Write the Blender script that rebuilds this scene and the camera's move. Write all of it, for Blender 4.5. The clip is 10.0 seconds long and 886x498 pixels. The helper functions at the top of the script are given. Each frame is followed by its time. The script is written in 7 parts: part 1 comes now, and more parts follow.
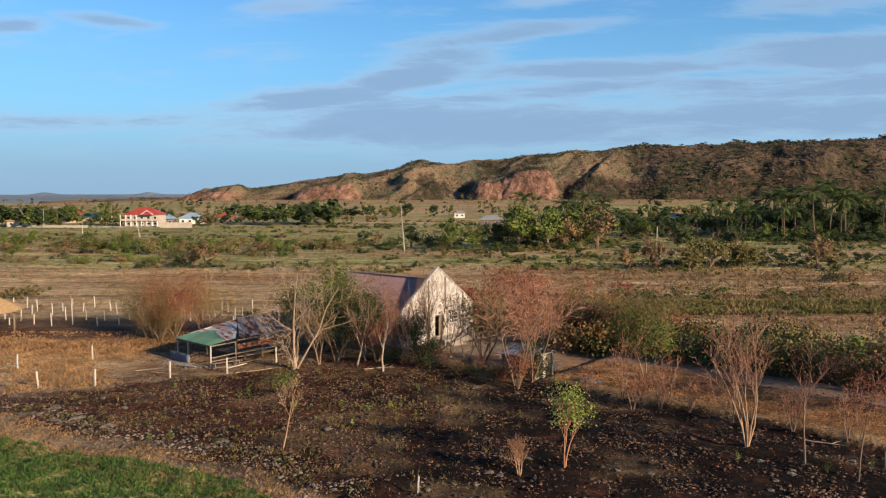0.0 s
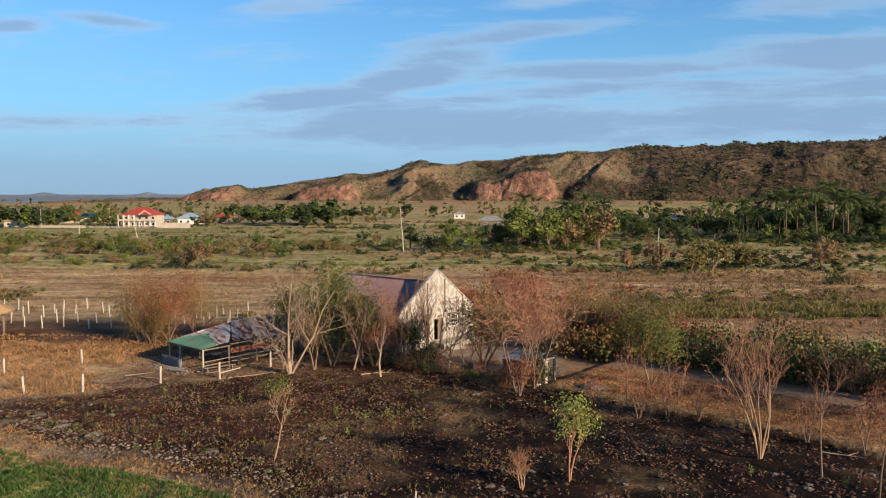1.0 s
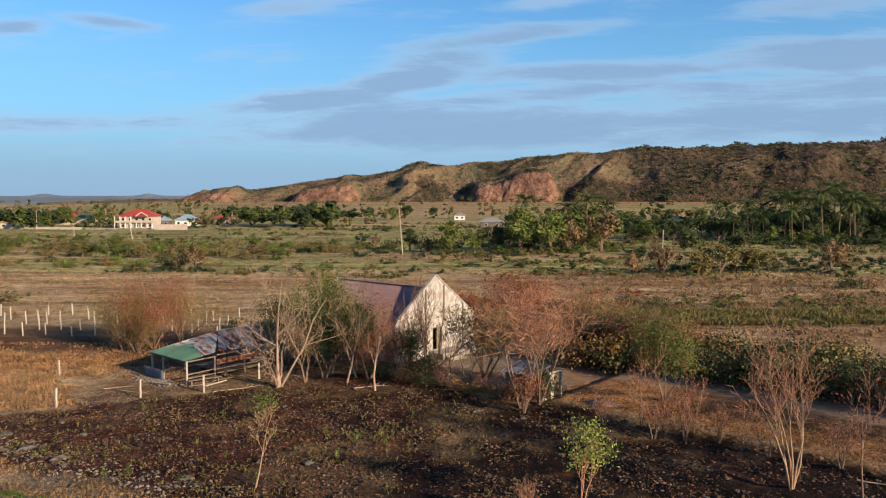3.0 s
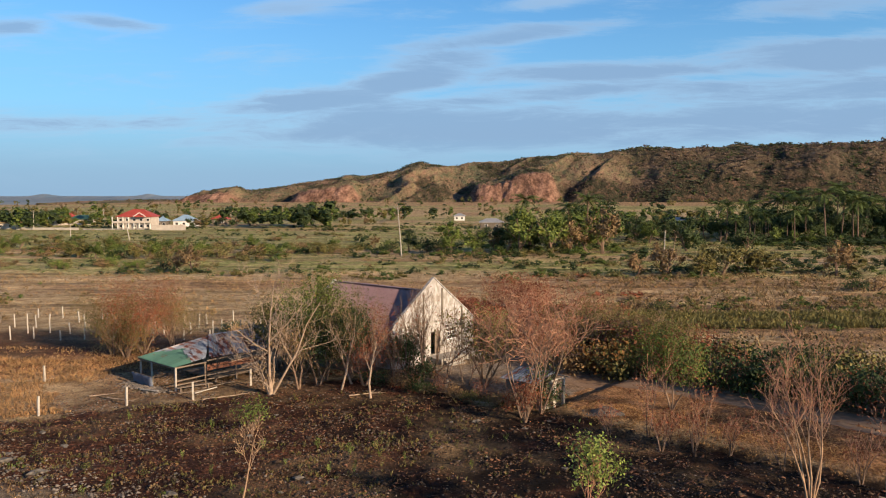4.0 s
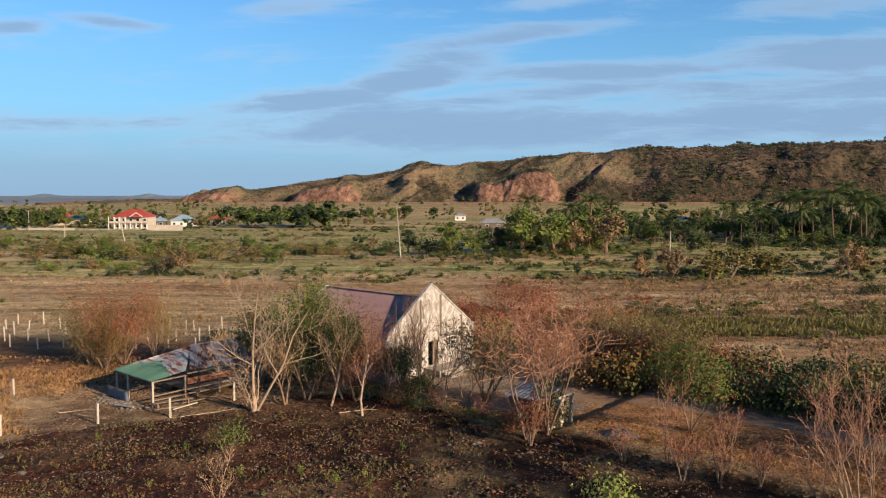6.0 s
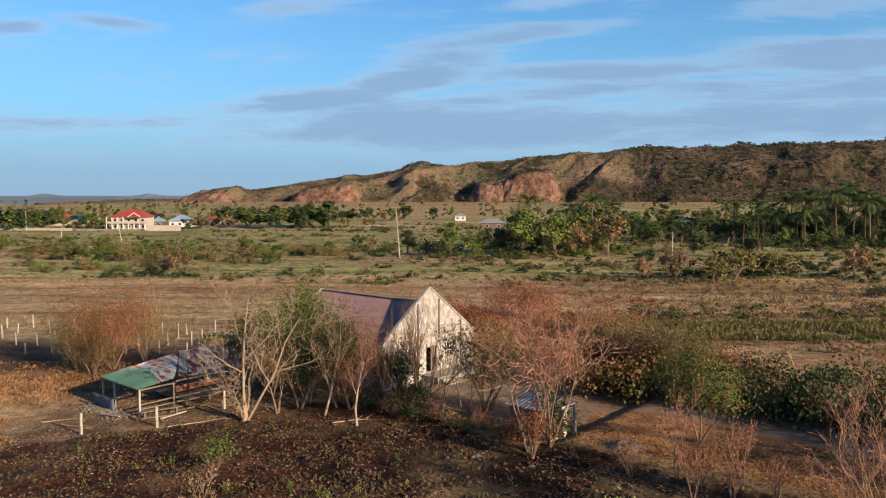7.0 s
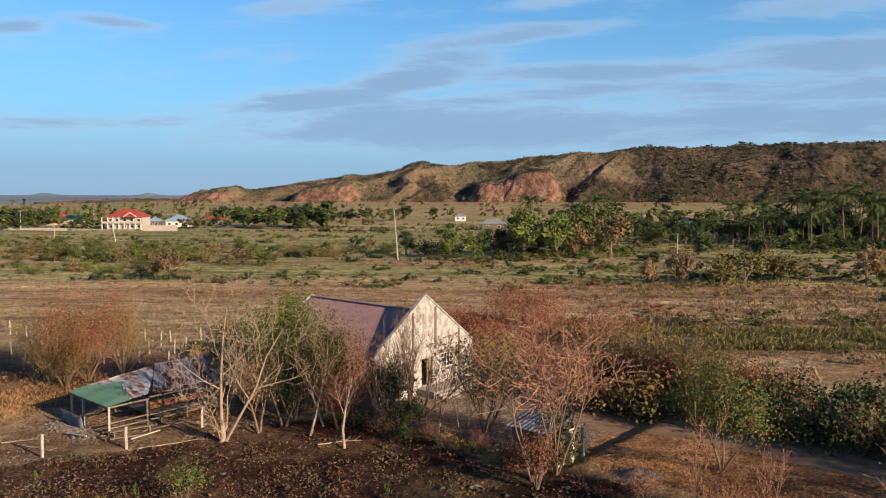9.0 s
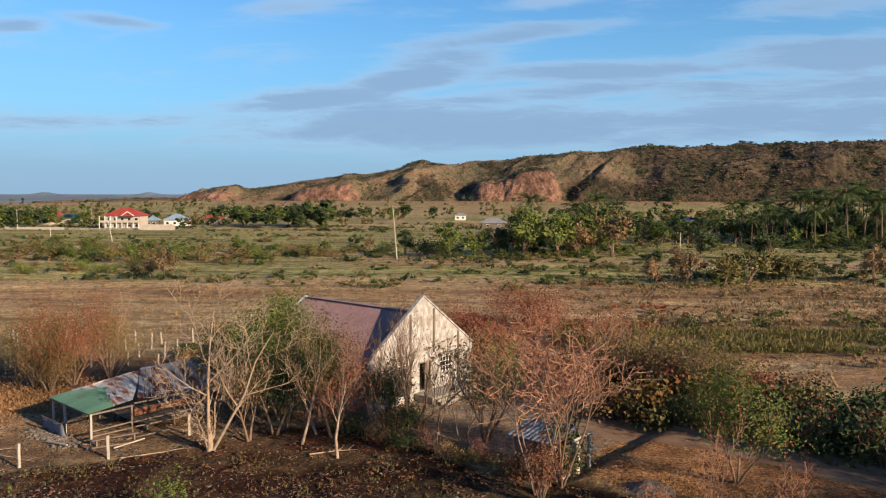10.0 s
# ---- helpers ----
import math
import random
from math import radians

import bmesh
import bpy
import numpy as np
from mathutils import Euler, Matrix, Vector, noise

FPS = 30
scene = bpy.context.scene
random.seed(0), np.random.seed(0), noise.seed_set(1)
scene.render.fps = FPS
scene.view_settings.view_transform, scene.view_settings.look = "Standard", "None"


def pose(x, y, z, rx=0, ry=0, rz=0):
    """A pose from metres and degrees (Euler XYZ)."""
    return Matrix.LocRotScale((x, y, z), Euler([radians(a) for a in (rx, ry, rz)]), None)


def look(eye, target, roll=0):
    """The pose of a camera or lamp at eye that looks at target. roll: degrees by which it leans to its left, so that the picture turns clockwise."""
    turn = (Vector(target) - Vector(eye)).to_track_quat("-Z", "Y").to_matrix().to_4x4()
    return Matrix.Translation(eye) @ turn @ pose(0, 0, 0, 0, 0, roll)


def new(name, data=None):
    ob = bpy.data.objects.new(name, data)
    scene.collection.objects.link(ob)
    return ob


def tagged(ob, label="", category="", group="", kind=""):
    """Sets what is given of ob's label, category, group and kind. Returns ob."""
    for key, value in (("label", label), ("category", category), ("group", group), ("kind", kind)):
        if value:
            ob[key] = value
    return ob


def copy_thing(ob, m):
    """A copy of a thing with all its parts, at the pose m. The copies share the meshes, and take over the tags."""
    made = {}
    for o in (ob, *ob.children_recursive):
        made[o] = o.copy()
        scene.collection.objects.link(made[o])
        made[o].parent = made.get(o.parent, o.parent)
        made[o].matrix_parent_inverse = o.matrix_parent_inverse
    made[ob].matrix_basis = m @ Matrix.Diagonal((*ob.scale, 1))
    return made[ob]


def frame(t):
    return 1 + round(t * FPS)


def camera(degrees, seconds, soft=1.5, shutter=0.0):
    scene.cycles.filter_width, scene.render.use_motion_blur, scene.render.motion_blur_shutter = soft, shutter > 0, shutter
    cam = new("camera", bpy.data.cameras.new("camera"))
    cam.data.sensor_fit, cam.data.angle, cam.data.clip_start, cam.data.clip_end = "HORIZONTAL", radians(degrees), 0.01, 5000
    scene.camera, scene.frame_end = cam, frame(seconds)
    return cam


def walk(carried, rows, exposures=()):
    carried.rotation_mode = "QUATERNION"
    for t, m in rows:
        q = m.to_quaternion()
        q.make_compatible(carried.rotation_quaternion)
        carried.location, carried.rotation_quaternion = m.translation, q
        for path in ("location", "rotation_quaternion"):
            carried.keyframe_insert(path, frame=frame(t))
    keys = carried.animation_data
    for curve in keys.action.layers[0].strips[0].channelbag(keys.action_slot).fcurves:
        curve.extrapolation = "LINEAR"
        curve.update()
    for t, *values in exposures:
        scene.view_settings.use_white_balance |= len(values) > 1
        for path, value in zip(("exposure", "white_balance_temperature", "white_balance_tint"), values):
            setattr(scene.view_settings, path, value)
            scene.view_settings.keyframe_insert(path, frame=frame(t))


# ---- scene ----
cam = camera(60.0, 10.0, soft=1.1)
PATH = [
    (0, (0.636, 1.603, 16.125), (0.567, 3.597, 15.981), -0.1),
    (0.5, (0.628, 2.63, 16.107), (0.56, 4.623, 15.963), -0.0),
    (1, (0.597, 3.662, 16.063), (0.529, 5.655, 15.921), -0.0),
    (1.5, (0.588, 4.709, 16.048), (0.519, 6.703, 15.907), -0.1),
    (2, (0.557, 5.779, 16.093), (0.488, 7.773, 15.952), -0.0),
    (2.5, (0.566, 6.812, 16.112), (0.497, 8.806, 15.972), -0.0),
    (4, (0.66, 10.23, 16.097), (0.591, 12.224, 15.959), -0.0),
    (4.5, (0.709, 11.421, 16.137), (0.639, 13.415, 15.999), -0.0),
    (5, (0.726, 12.593, 16.168), (0.656, 14.587, 16.03), -0.0),
    (5.5, (0.727, 13.839, 16.169), (0.656, 15.833, 16.03), -0.0),
    (7, (0.81, 17.276, 16.234), (0.738, 19.27, 16.095), -0.0),
    (7.5, (0.873, 18.52, 16.278), (0.8, 20.514, 16.14), 0.0),
    (8, (0.883, 19.667, 16.277), (0.81, 21.661, 16.139), 0.0),
    (8.5, (0.887, 20.789, 16.32), (0.814, 22.783, 16.181), 0.0),
    (9, (0.927, 21.985, 16.297), (0.854, 23.978, 16.158), 0.1),
    (9.5, (0.982, 23.252, 16.224), (0.909, 25.246, 16.084), 0.1),
    (10, (0.934, 24.496, 16.129), (0.861, 26.49, 15.988), 0.1),
]
walk(cam, [(t, look(eye, target, roll)) for t, eye, target, roll in PATH])

# ---- sky, sun and exposure ----
SUN_EL, SUN_AZ = 18.5, (0.79, -0.61)          # the sun stands low, behind and to the right
EXPOSURE = 0.75
world = bpy.data.worlds.new("world")
scene.world = world
world.use_nodes = True
wt = world.node_tree
wt.nodes.clear()


def wn(kind, **sets):
    n = wt.nodes.new(kind)
    for k, val in sets.items():
        n.inputs[k].default_value = val
    return n


sky = wt.nodes.new("ShaderNodeTexSky")
sky.sky_type, sky.sun_disc = "NISHITA", False
sky.sun_elevation, sky.sun_rotation = radians(SUN_EL), math.atan2(SUN_AZ[0], SUN_AZ[1])
sky.air_density, sky.dust_density, sky.ozone_density = 1.0, 0.0, 5.0
geo = wt.nodes.new("ShaderNodeTexCoord")
sep = wt.nodes.new("ShaderNodeSeparateXYZ")
wt.links.new(geo.outputs["Generated"], sep.inputs[0])


def wmath(op, *args):
    n = wt.nodes.new("ShaderNodeMath")
    n.operation = op
    for k, a in enumerate(args):
        if isinstance(a, (int, float)):
            n.inputs[k].default_value = a
        else:
            wt.links.new(a, n.inputs[k])
    return n.outputs[0]


def wstep(value, lo, hi):
    """0 below lo, 1 above hi, smooth between."""
    n = wt.nodes.new("ShaderNodeMapRange")
    n.interpolation_type = "SMOOTHSTEP"
    n.inputs["From Min"].default_value, n.inputs["From Max"].default_value = min(lo, hi), max(lo, hi)
    n.inputs["To Min"].default_value, n.inputs["To Max"].default_value = (0, 1) if lo < hi else (1, 0)
    wt.links.new(value, n.inputs["Value"])
    return n.outputs["Result"]


# the sky as a flat sheet: sideways and upward slope of the line of sight
depth = wmath("MAXIMUM", wmath("ABSOLUTE", sep.outputs["Y"]), 0.05)
flat = wt.nodes.new("ShaderNodeCombineXYZ")
wt.links.new(wmath("DIVIDE", sep.outputs["X"], depth), flat.inputs["X"])
wt.links.new(wmath("DIVIDE", sep.outputs["Z"], depth), flat.inputs["Y"])


def wnoise(scale, stretch, lean, detail, rough, warp, shift=(0.0, 0.0)):
    m = wt.nodes.new("ShaderNodeMapping")
    m.inputs["Rotation"].default_value = (0, 0, radians(lean))
    m.inputs["Scale"].default_value = (scale, scale * stretch, 1.0)
    m.inputs["Location"].default_value = (*shift, 0.0)
    wt.links.new(flat.outputs[0], m.inputs["Vector"])
    n = wn("ShaderNodeTexNoise", Scale=1.0, Detail=detail, Roughness=rough, Distortion=warp)
    wt.links.new(m.outputs["Vector"], n.inputs["Vector"])
    return n.outputs["Fac"]


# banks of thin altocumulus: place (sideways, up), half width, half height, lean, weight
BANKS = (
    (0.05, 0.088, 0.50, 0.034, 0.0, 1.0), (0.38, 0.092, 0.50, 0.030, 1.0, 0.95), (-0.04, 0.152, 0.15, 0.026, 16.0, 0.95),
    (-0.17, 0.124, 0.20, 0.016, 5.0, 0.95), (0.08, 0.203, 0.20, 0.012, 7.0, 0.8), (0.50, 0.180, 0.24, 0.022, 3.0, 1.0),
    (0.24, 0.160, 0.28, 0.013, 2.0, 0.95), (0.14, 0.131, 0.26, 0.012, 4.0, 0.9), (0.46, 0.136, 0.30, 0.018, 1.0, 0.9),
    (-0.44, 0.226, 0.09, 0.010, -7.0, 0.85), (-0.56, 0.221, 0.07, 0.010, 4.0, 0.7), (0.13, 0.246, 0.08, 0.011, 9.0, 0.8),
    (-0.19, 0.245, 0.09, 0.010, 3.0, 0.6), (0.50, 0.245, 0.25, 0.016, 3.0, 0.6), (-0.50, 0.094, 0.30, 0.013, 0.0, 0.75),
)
wisps = wnoise(2.6, 6.5, 7.0, 9.0, 0.64, 0.6, (0.3, 0.2))
puffs = wnoise(7.0, 7.0, 10.0, 9.0, 0.7, 0.6, (2.3, 1.1))
grain = wmath("ADD", wmath("MULTIPLY", wisps, 0.55), wmath("MULTIPLY", puffs, 0.45))
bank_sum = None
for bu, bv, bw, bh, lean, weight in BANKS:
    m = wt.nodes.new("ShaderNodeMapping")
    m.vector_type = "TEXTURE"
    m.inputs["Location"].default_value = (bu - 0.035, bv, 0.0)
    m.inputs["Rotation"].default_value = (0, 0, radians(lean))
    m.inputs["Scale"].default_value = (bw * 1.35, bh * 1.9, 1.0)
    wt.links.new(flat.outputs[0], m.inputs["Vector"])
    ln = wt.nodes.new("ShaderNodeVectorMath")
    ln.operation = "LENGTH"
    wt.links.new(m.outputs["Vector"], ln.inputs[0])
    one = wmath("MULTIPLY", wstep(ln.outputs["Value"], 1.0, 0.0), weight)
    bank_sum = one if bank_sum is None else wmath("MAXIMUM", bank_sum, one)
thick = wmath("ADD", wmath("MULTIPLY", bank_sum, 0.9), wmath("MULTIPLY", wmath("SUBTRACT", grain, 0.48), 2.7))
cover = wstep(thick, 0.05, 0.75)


def by_height(stops):
    r = wt.nodes.new("ShaderNodeValToRGB")
    e = r.color_ramp.elements
    e[0].position, e[0].color = stops[0][0], (*[stops[0][1]] * 3, 1)
    e[1].position, e[1].color = stops[-1][0], (*[stops[-1][1]] * 3, 1)
    for p, v in stops[1:-1]:
        e.new(p).color = (v, v, v, 1)
    wt.links.new(sep.outputs["Z"], r.inputs["Fac"])
    return r.outputs["Color"]


def times(a, b):
    n = wt.nodes.new("ShaderNodeMath")
    n.operation = "MULTIPLY"
    wt.links.new(a, n.inputs[0])
    wt.links.new(b, n.inputs[1])
    return n.outputs[0]


def blend(fac, a, b):
    n = wt.nodes.new("ShaderNodeMixRGB")
    for k, src in (("Fac", fac), ("Color1", a), ("Color2", b)):
        if isinstance(src, tuple):
            n.inputs[k].default_value = (*src, 1)
        else:
            wt.links.new(src, n.inputs[k])
    return n.outputs["Color"]


gain = wt.nodes.new("ShaderNodeMixRGB")
gain.blend_type, gain.inputs["Fac"].default_value, gain.inputs["Color2"].default_value = "MULTIPLY", 1.0, (0.93, 1.35, 1.49, 1)
wt.links.new(sky.outputs["Color"], gain.inputs["Color1"])
overhead = blend(wstep(sep.outputs["Z"], 0.30, 0.55), gain.outputs["Color"], sky.outputs["Color"])
# a pale veil near the horizon, the belt of streaks over it, and bright edges in the streaks
veil = blend(by_height(((0.0, 0.9), (0.06, 0.7), (0.14, 0.5), (0.22, 0.2), (0.32, 0.0))), overhead, (2.3, 4.6, 6.9))
veil = blend(by_height(((0.0, 0.95), (0.03, 0.8), (0.07, 0.35), (0.11, 0.0))), veil, (2.7, 4.2, 5.9))
# pale thin edges, grey-blue where a bank is thick
tone = blend(wmath("MULTIPLY", wstep(thick, 0.28, 0.85), wstep(sep.outputs["Z"], 0.27, 0.19)), (3.9, 5.5, 7.4), (2.5, 3.8, 5.7))
mixc_out = blend(times(cover, by_height(((0.0, 0.0), (0.04, 0.3), (0.075, 0.85), (0.15, 0.85), (0.20, 0.75), (0.3, 0.6)))), veil, tone)
bg = wt.nodes.new("ShaderNodeBackground")
bg.inputs["Strength"].default_value = 0.067
wt.links.new(mixc_out, bg.inputs["Color"])
wo = wt.nodes.new("ShaderNodeOutputWorld")
wt.links.new(bg.outputs[0], wo.inputs["Surface"])

lamp = bpy.data.lights.new("sun", "SUN")
lamp.energy, lamp.angle, lamp.color = 5.0, radians(0.6), (1.0, 0.76, 0.505)
sun = new("sun", lamp)
az = Vector((SUN_AZ[0], SUN_AZ[1], 0)).normalized()
to_sun = az * math.cos(radians(SUN_EL)) + Vector((0, 0, math.sin(radians(SUN_EL))))
sun.matrix_world = look(to_sun * 60 + Vector((0, 60, 0)), (0, 60, 0))
scene.view_settings.exposure = EXPOSURE


# ---- noise and land form ----
def vnoise(x, y, seed=0):
    """Smooth value noise of arrays, 0 to 1, with cells one unit wide."""
    x, y = np.asarray(x, float), np.asarray(y, float)
    xi, yi = np.floor(x), np.floor(y)
    fx, fy = x - xi, y - yi
    fx, fy = fx * fx * (3 - 2 * fx), fy * fy * (3 - 2 * fy)

    def h(a, b):
        v = np.sin(a * 127.1 + b * 311.7 + seed * 74.7) * 43758.5453
        return v - np.floor(v)

    return (h(xi, yi) * (1 - fx) + h(xi + 1, yi) * fx) * (1 - fy) + (h(xi, yi + 1) * (1 - fx) + h(xi + 1, yi + 1) * fx) * fy


def fbm(x, y, seed=0, octaves=4):
    total, amp, norm = 0.0, 1.0, 0.0
    for k in range(octaves):
        total, norm = total + amp * vnoise(x * 2**k, y * 2**k, seed + 9 * k), norm + amp
        amp *= 0.55
    return total / norm


def smooth(a, b, x):
    s = np.clip((x - a) / (b - a), 0, 1)
    return s * s * (3 - 2 * s)


def y_far(x):
    """Far edge of the burnt field; beside the track it is the lip of a low bank."""
    return np.interp(x, [-48, -38, -26, -20, -14, -9, -7, -2.2, 2.6, 5, 8, 10.4, 12.4, 16.6, 20.0, 25.4, 40], [56, 62.5, 68.3, 72, 77, 78.3, 77.3, 73.2, 67.6, 66.2, 65.0, 62.2, 60.3, 56.6, 53.0, 47.3, 34])


def land(x, y):
    """Height of the ground: a gentle fall to the left and away, small lumps nearby, bunds further off."""
    base = np.clip(0.25 + 0.02 * x - 0.02 * (y - 62), -0.6, 1.0) * np.clip((135 - y) / 50, 0, 1)
    lumps = (fbm(x / 2.2, y / 2.2, 3) - 0.5) * 0.22 * np.clip((100 - y) / 30, 0.0, 1)
    wide = (fbm(x / 26, y / 20, 5) - 0.5) * 0.9 * smooth(95, 150, y) * (1 - smooth(500, 800, y))
    u, w = (x + 6.61) * 0.6293 + (y - 80.23) * 0.7771, -(x + 6.61) * 0.7771 + (y - 80.23) * 0.6293
    yard = smooth(-3.2, -2.4, u) * smooth(16.5, 15, u) * smooth(-19.5, -18, w) * smooth(18, 16, w)   # levelled plot of the house
    plot = smooth(0.3, -0.8, y - y_far(x)) * smooth(50, 40, np.abs(x)) * smooth(30, 36, y) * (y < 80)
    lumps = lumps + plot * ((fbm(x / 1.25, y / 1.25, 12) - 0.5) * 0.5 + (vnoise(x / 0.9, y / 0.9, 14) - 0.5) * 0.14)
    # the track runs on a low bank; the burnt plot dips at its foot
    rim = y - y_far(x) + (fbm(x / 1.7, y / 1.7, 8) - 0.5) * 1.1
    beside = smooth(6.5, 10, x) * smooth(120, 104, y + 0.93 * x)
    bank = beside * (0.2 * smooth(-1.6, 0.6, rim) - 0.22 * smooth(0.6, -1.6, rim) * np.exp(-((np.minimum(rim, 0) / 6.5) ** 2)))
    return (base + lumps + bank) * (1 - yard) - 0.12 * yard + wide


def gz(x, y):
    return float(land(np.array([x], float), np.array([y], float))[0])


def side(x, y, ax, ay, bx, by):
    """Signed distance from the line a to b: positive to the left of it."""
    dx, dy = bx - ax, by - ay
    n = math.hypot(dx, dy)
    return (dx * (y - ay) - dy * (x - ax)) / n


# ---- materials ----
def material(name):
    m = bpy.data.materials.new(name)
    m.use_nodes = True
    nt = m.node_tree
    nt.nodes.clear()
    out = nt.nodes.new("ShaderNodeOutputMaterial")
    return m, nt, out


def node(nt, kind, links=(), **sets):
    n = nt.nodes.new(kind)
    for k, v in sets.items():
        n.inputs[k].default_value = v
    for k, src in links:
        nt.links.new(src, n.inputs[k])
    return n


def coords(nt, scale=1.0, stretch=(1, 1, 1), world_space=False):
    if world_space:
        g = nt.nodes.new("ShaderNodeNewGeometry").outputs["Position"]
    else:
        g = nt.nodes.new("ShaderNodeTexCoord").outputs["Object"]
    mpn = nt.nodes.new("ShaderNodeMapping")
    mpn.inputs["Scale"].default_value = tuple(scale * s for s in stretch)
    nt.links.new(g, mpn.inputs["Vector"])
    return mpn.outputs["Vector"]


def ramp(nt, fac, stops):
    r = nt.nodes.new("ShaderNodeValToRGB")
    e = r.color_ramp.elements
    while len(e) > 1:
        e.remove(e[-1])
    e[0].position, e[0].color = stops[0][0], (*stops[0][1], 1)
    for p, c in stops[1:]:
        k = e.new(p)
        k.color = (*c, 1)
    nt.links.new(fac, r.inputs["Fac"])
    return r.outputs["Color"]


def grey(v):
    return (v, v, v)


def mix(nt, fac, a, b, mode="MIX"):
    n = nt.nodes.new("ShaderNodeMixRGB")
    n.blend_type = mode
    for k, s in (("Fac", fac), ("Color1", a), ("Color2", b)):
        if isinstance(s, (float, int)):
            n.inputs[k].default_value = s
        elif isinstance(s, tuple):
            n.inputs[k].default_value = (*s, 1)
        else:
            nt.links.new(s, n.inputs[k])
    return n.outputs["Color"]


def plain(name, lo, hi, scale=3.0, rough=0.85, metal=0.0, bump=0.15, stretch=(1, 1, 1), stain=None, spec=0.3, detail=6.0, rand=0.0):
    """A surface with colour variation at two scales, optional stains and fine relief."""
    m, nt, out = material(name)
    vec = coords(nt, scale, stretch)
    n1 = node(nt, "ShaderNodeTexNoise", [("Vector", vec)], Scale=1.0, Detail=detail, Roughness=0.65)
    n2 = node(nt, "ShaderNodeTexNoise", [("Vector", vec)], Scale=11.0, Detail=4.0, Roughness=0.7)
    col = ramp(nt, n1.outputs["Fac"], [(0.3, lo), (0.7, hi)])
    col = mix(nt, 0.35, col, ramp(nt, n2.outputs["Fac"], [(0.35, grey(0.45)), (0.65, grey(1.0))]), "MULTIPLY")
    if stain:
        n3 = node(nt, "ShaderNodeTexNoise", [("Vector", vec)], Scale=0.55, Detail=8.0, Roughness=0.75)
        col = mix(nt, ramp(nt, n3.outputs["Fac"], [(0.47, grey(0.0)), (0.62, grey(1.0))]), col, stain)
    if rand:
        info = nt.nodes.new("ShaderNodeObjectInfo")
        col = mix(nt, rand, col, ramp(nt, info.outputs["Random"], [(0, grey(0.45)), (1, grey(1.25))]), "MULTIPLY")
    b = node(nt, "ShaderNodeBump", [("Height", n2.outputs["Fac"])], Strength=bump, Distance=0.03)
    p = node(nt, "ShaderNodeBsdfPrincipled", [("Base Color", col), ("Normal", b.outputs["Normal"])], Roughness=rough, Metallic=metal)
    p.inputs["Specular IOR Level"].default_value = spec
    nt.links.new(p.outputs[0], out.inputs["Surface"])
    return m


def leafy(name, a, b, c, translucent=0.35):
    """Leaves: each leaf and each plant has a tone of its own; light passes through."""
    m, nt, out = material(name)
    g = nt.nodes.new("ShaderNodeNewGeometry")
    info = nt.nodes.new("ShaderNodeObjectInfo")
    calm = [tuple(0.45 * p + 0.55 * q for p, q in zip(k, b)) for k in (a, c)]
    col = ramp(nt, g.outputs["Random Per Island"], [(0.0, calm[0]), (0.55, b), (1.0, calm[1])])
    drift = node(nt, "ShaderNodeTexNoise", [("Vector", g.outputs["Position"])], Scale=0.55, Detail=3.0).outputs["Fac"]
    col = mix(nt, 0.8, col, ramp(nt, drift, [(0.36, grey(0.7)), (0.5, grey(1.0)), (0.66, (1.3, 1.22, 1.1))]), "MULTIPLY")
    col = mix(nt, 0.55, col, ramp(nt, info.outputs["Random"], [(0, (0.55, 0.6, 0.55)), (1, (1.3, 1.2, 1.1))]), "MULTIPLY")
    d = node(nt, "ShaderNodeBsdfPrincipled", [("Base Color", col)], Roughness=0.65)
    d.inputs["Specular IOR Level"].default_value = 0.25
    t = node(nt, "ShaderNodeBsdfTranslucent", [("Color", col)])
    s = node(nt, "ShaderNodeMixShader", [(1, d.outputs[0]), (2, t.outputs[0])], Fac=0.6 * translucent)
    nt.links.new(s.outputs[0], out.inputs["Surface"])
    return m


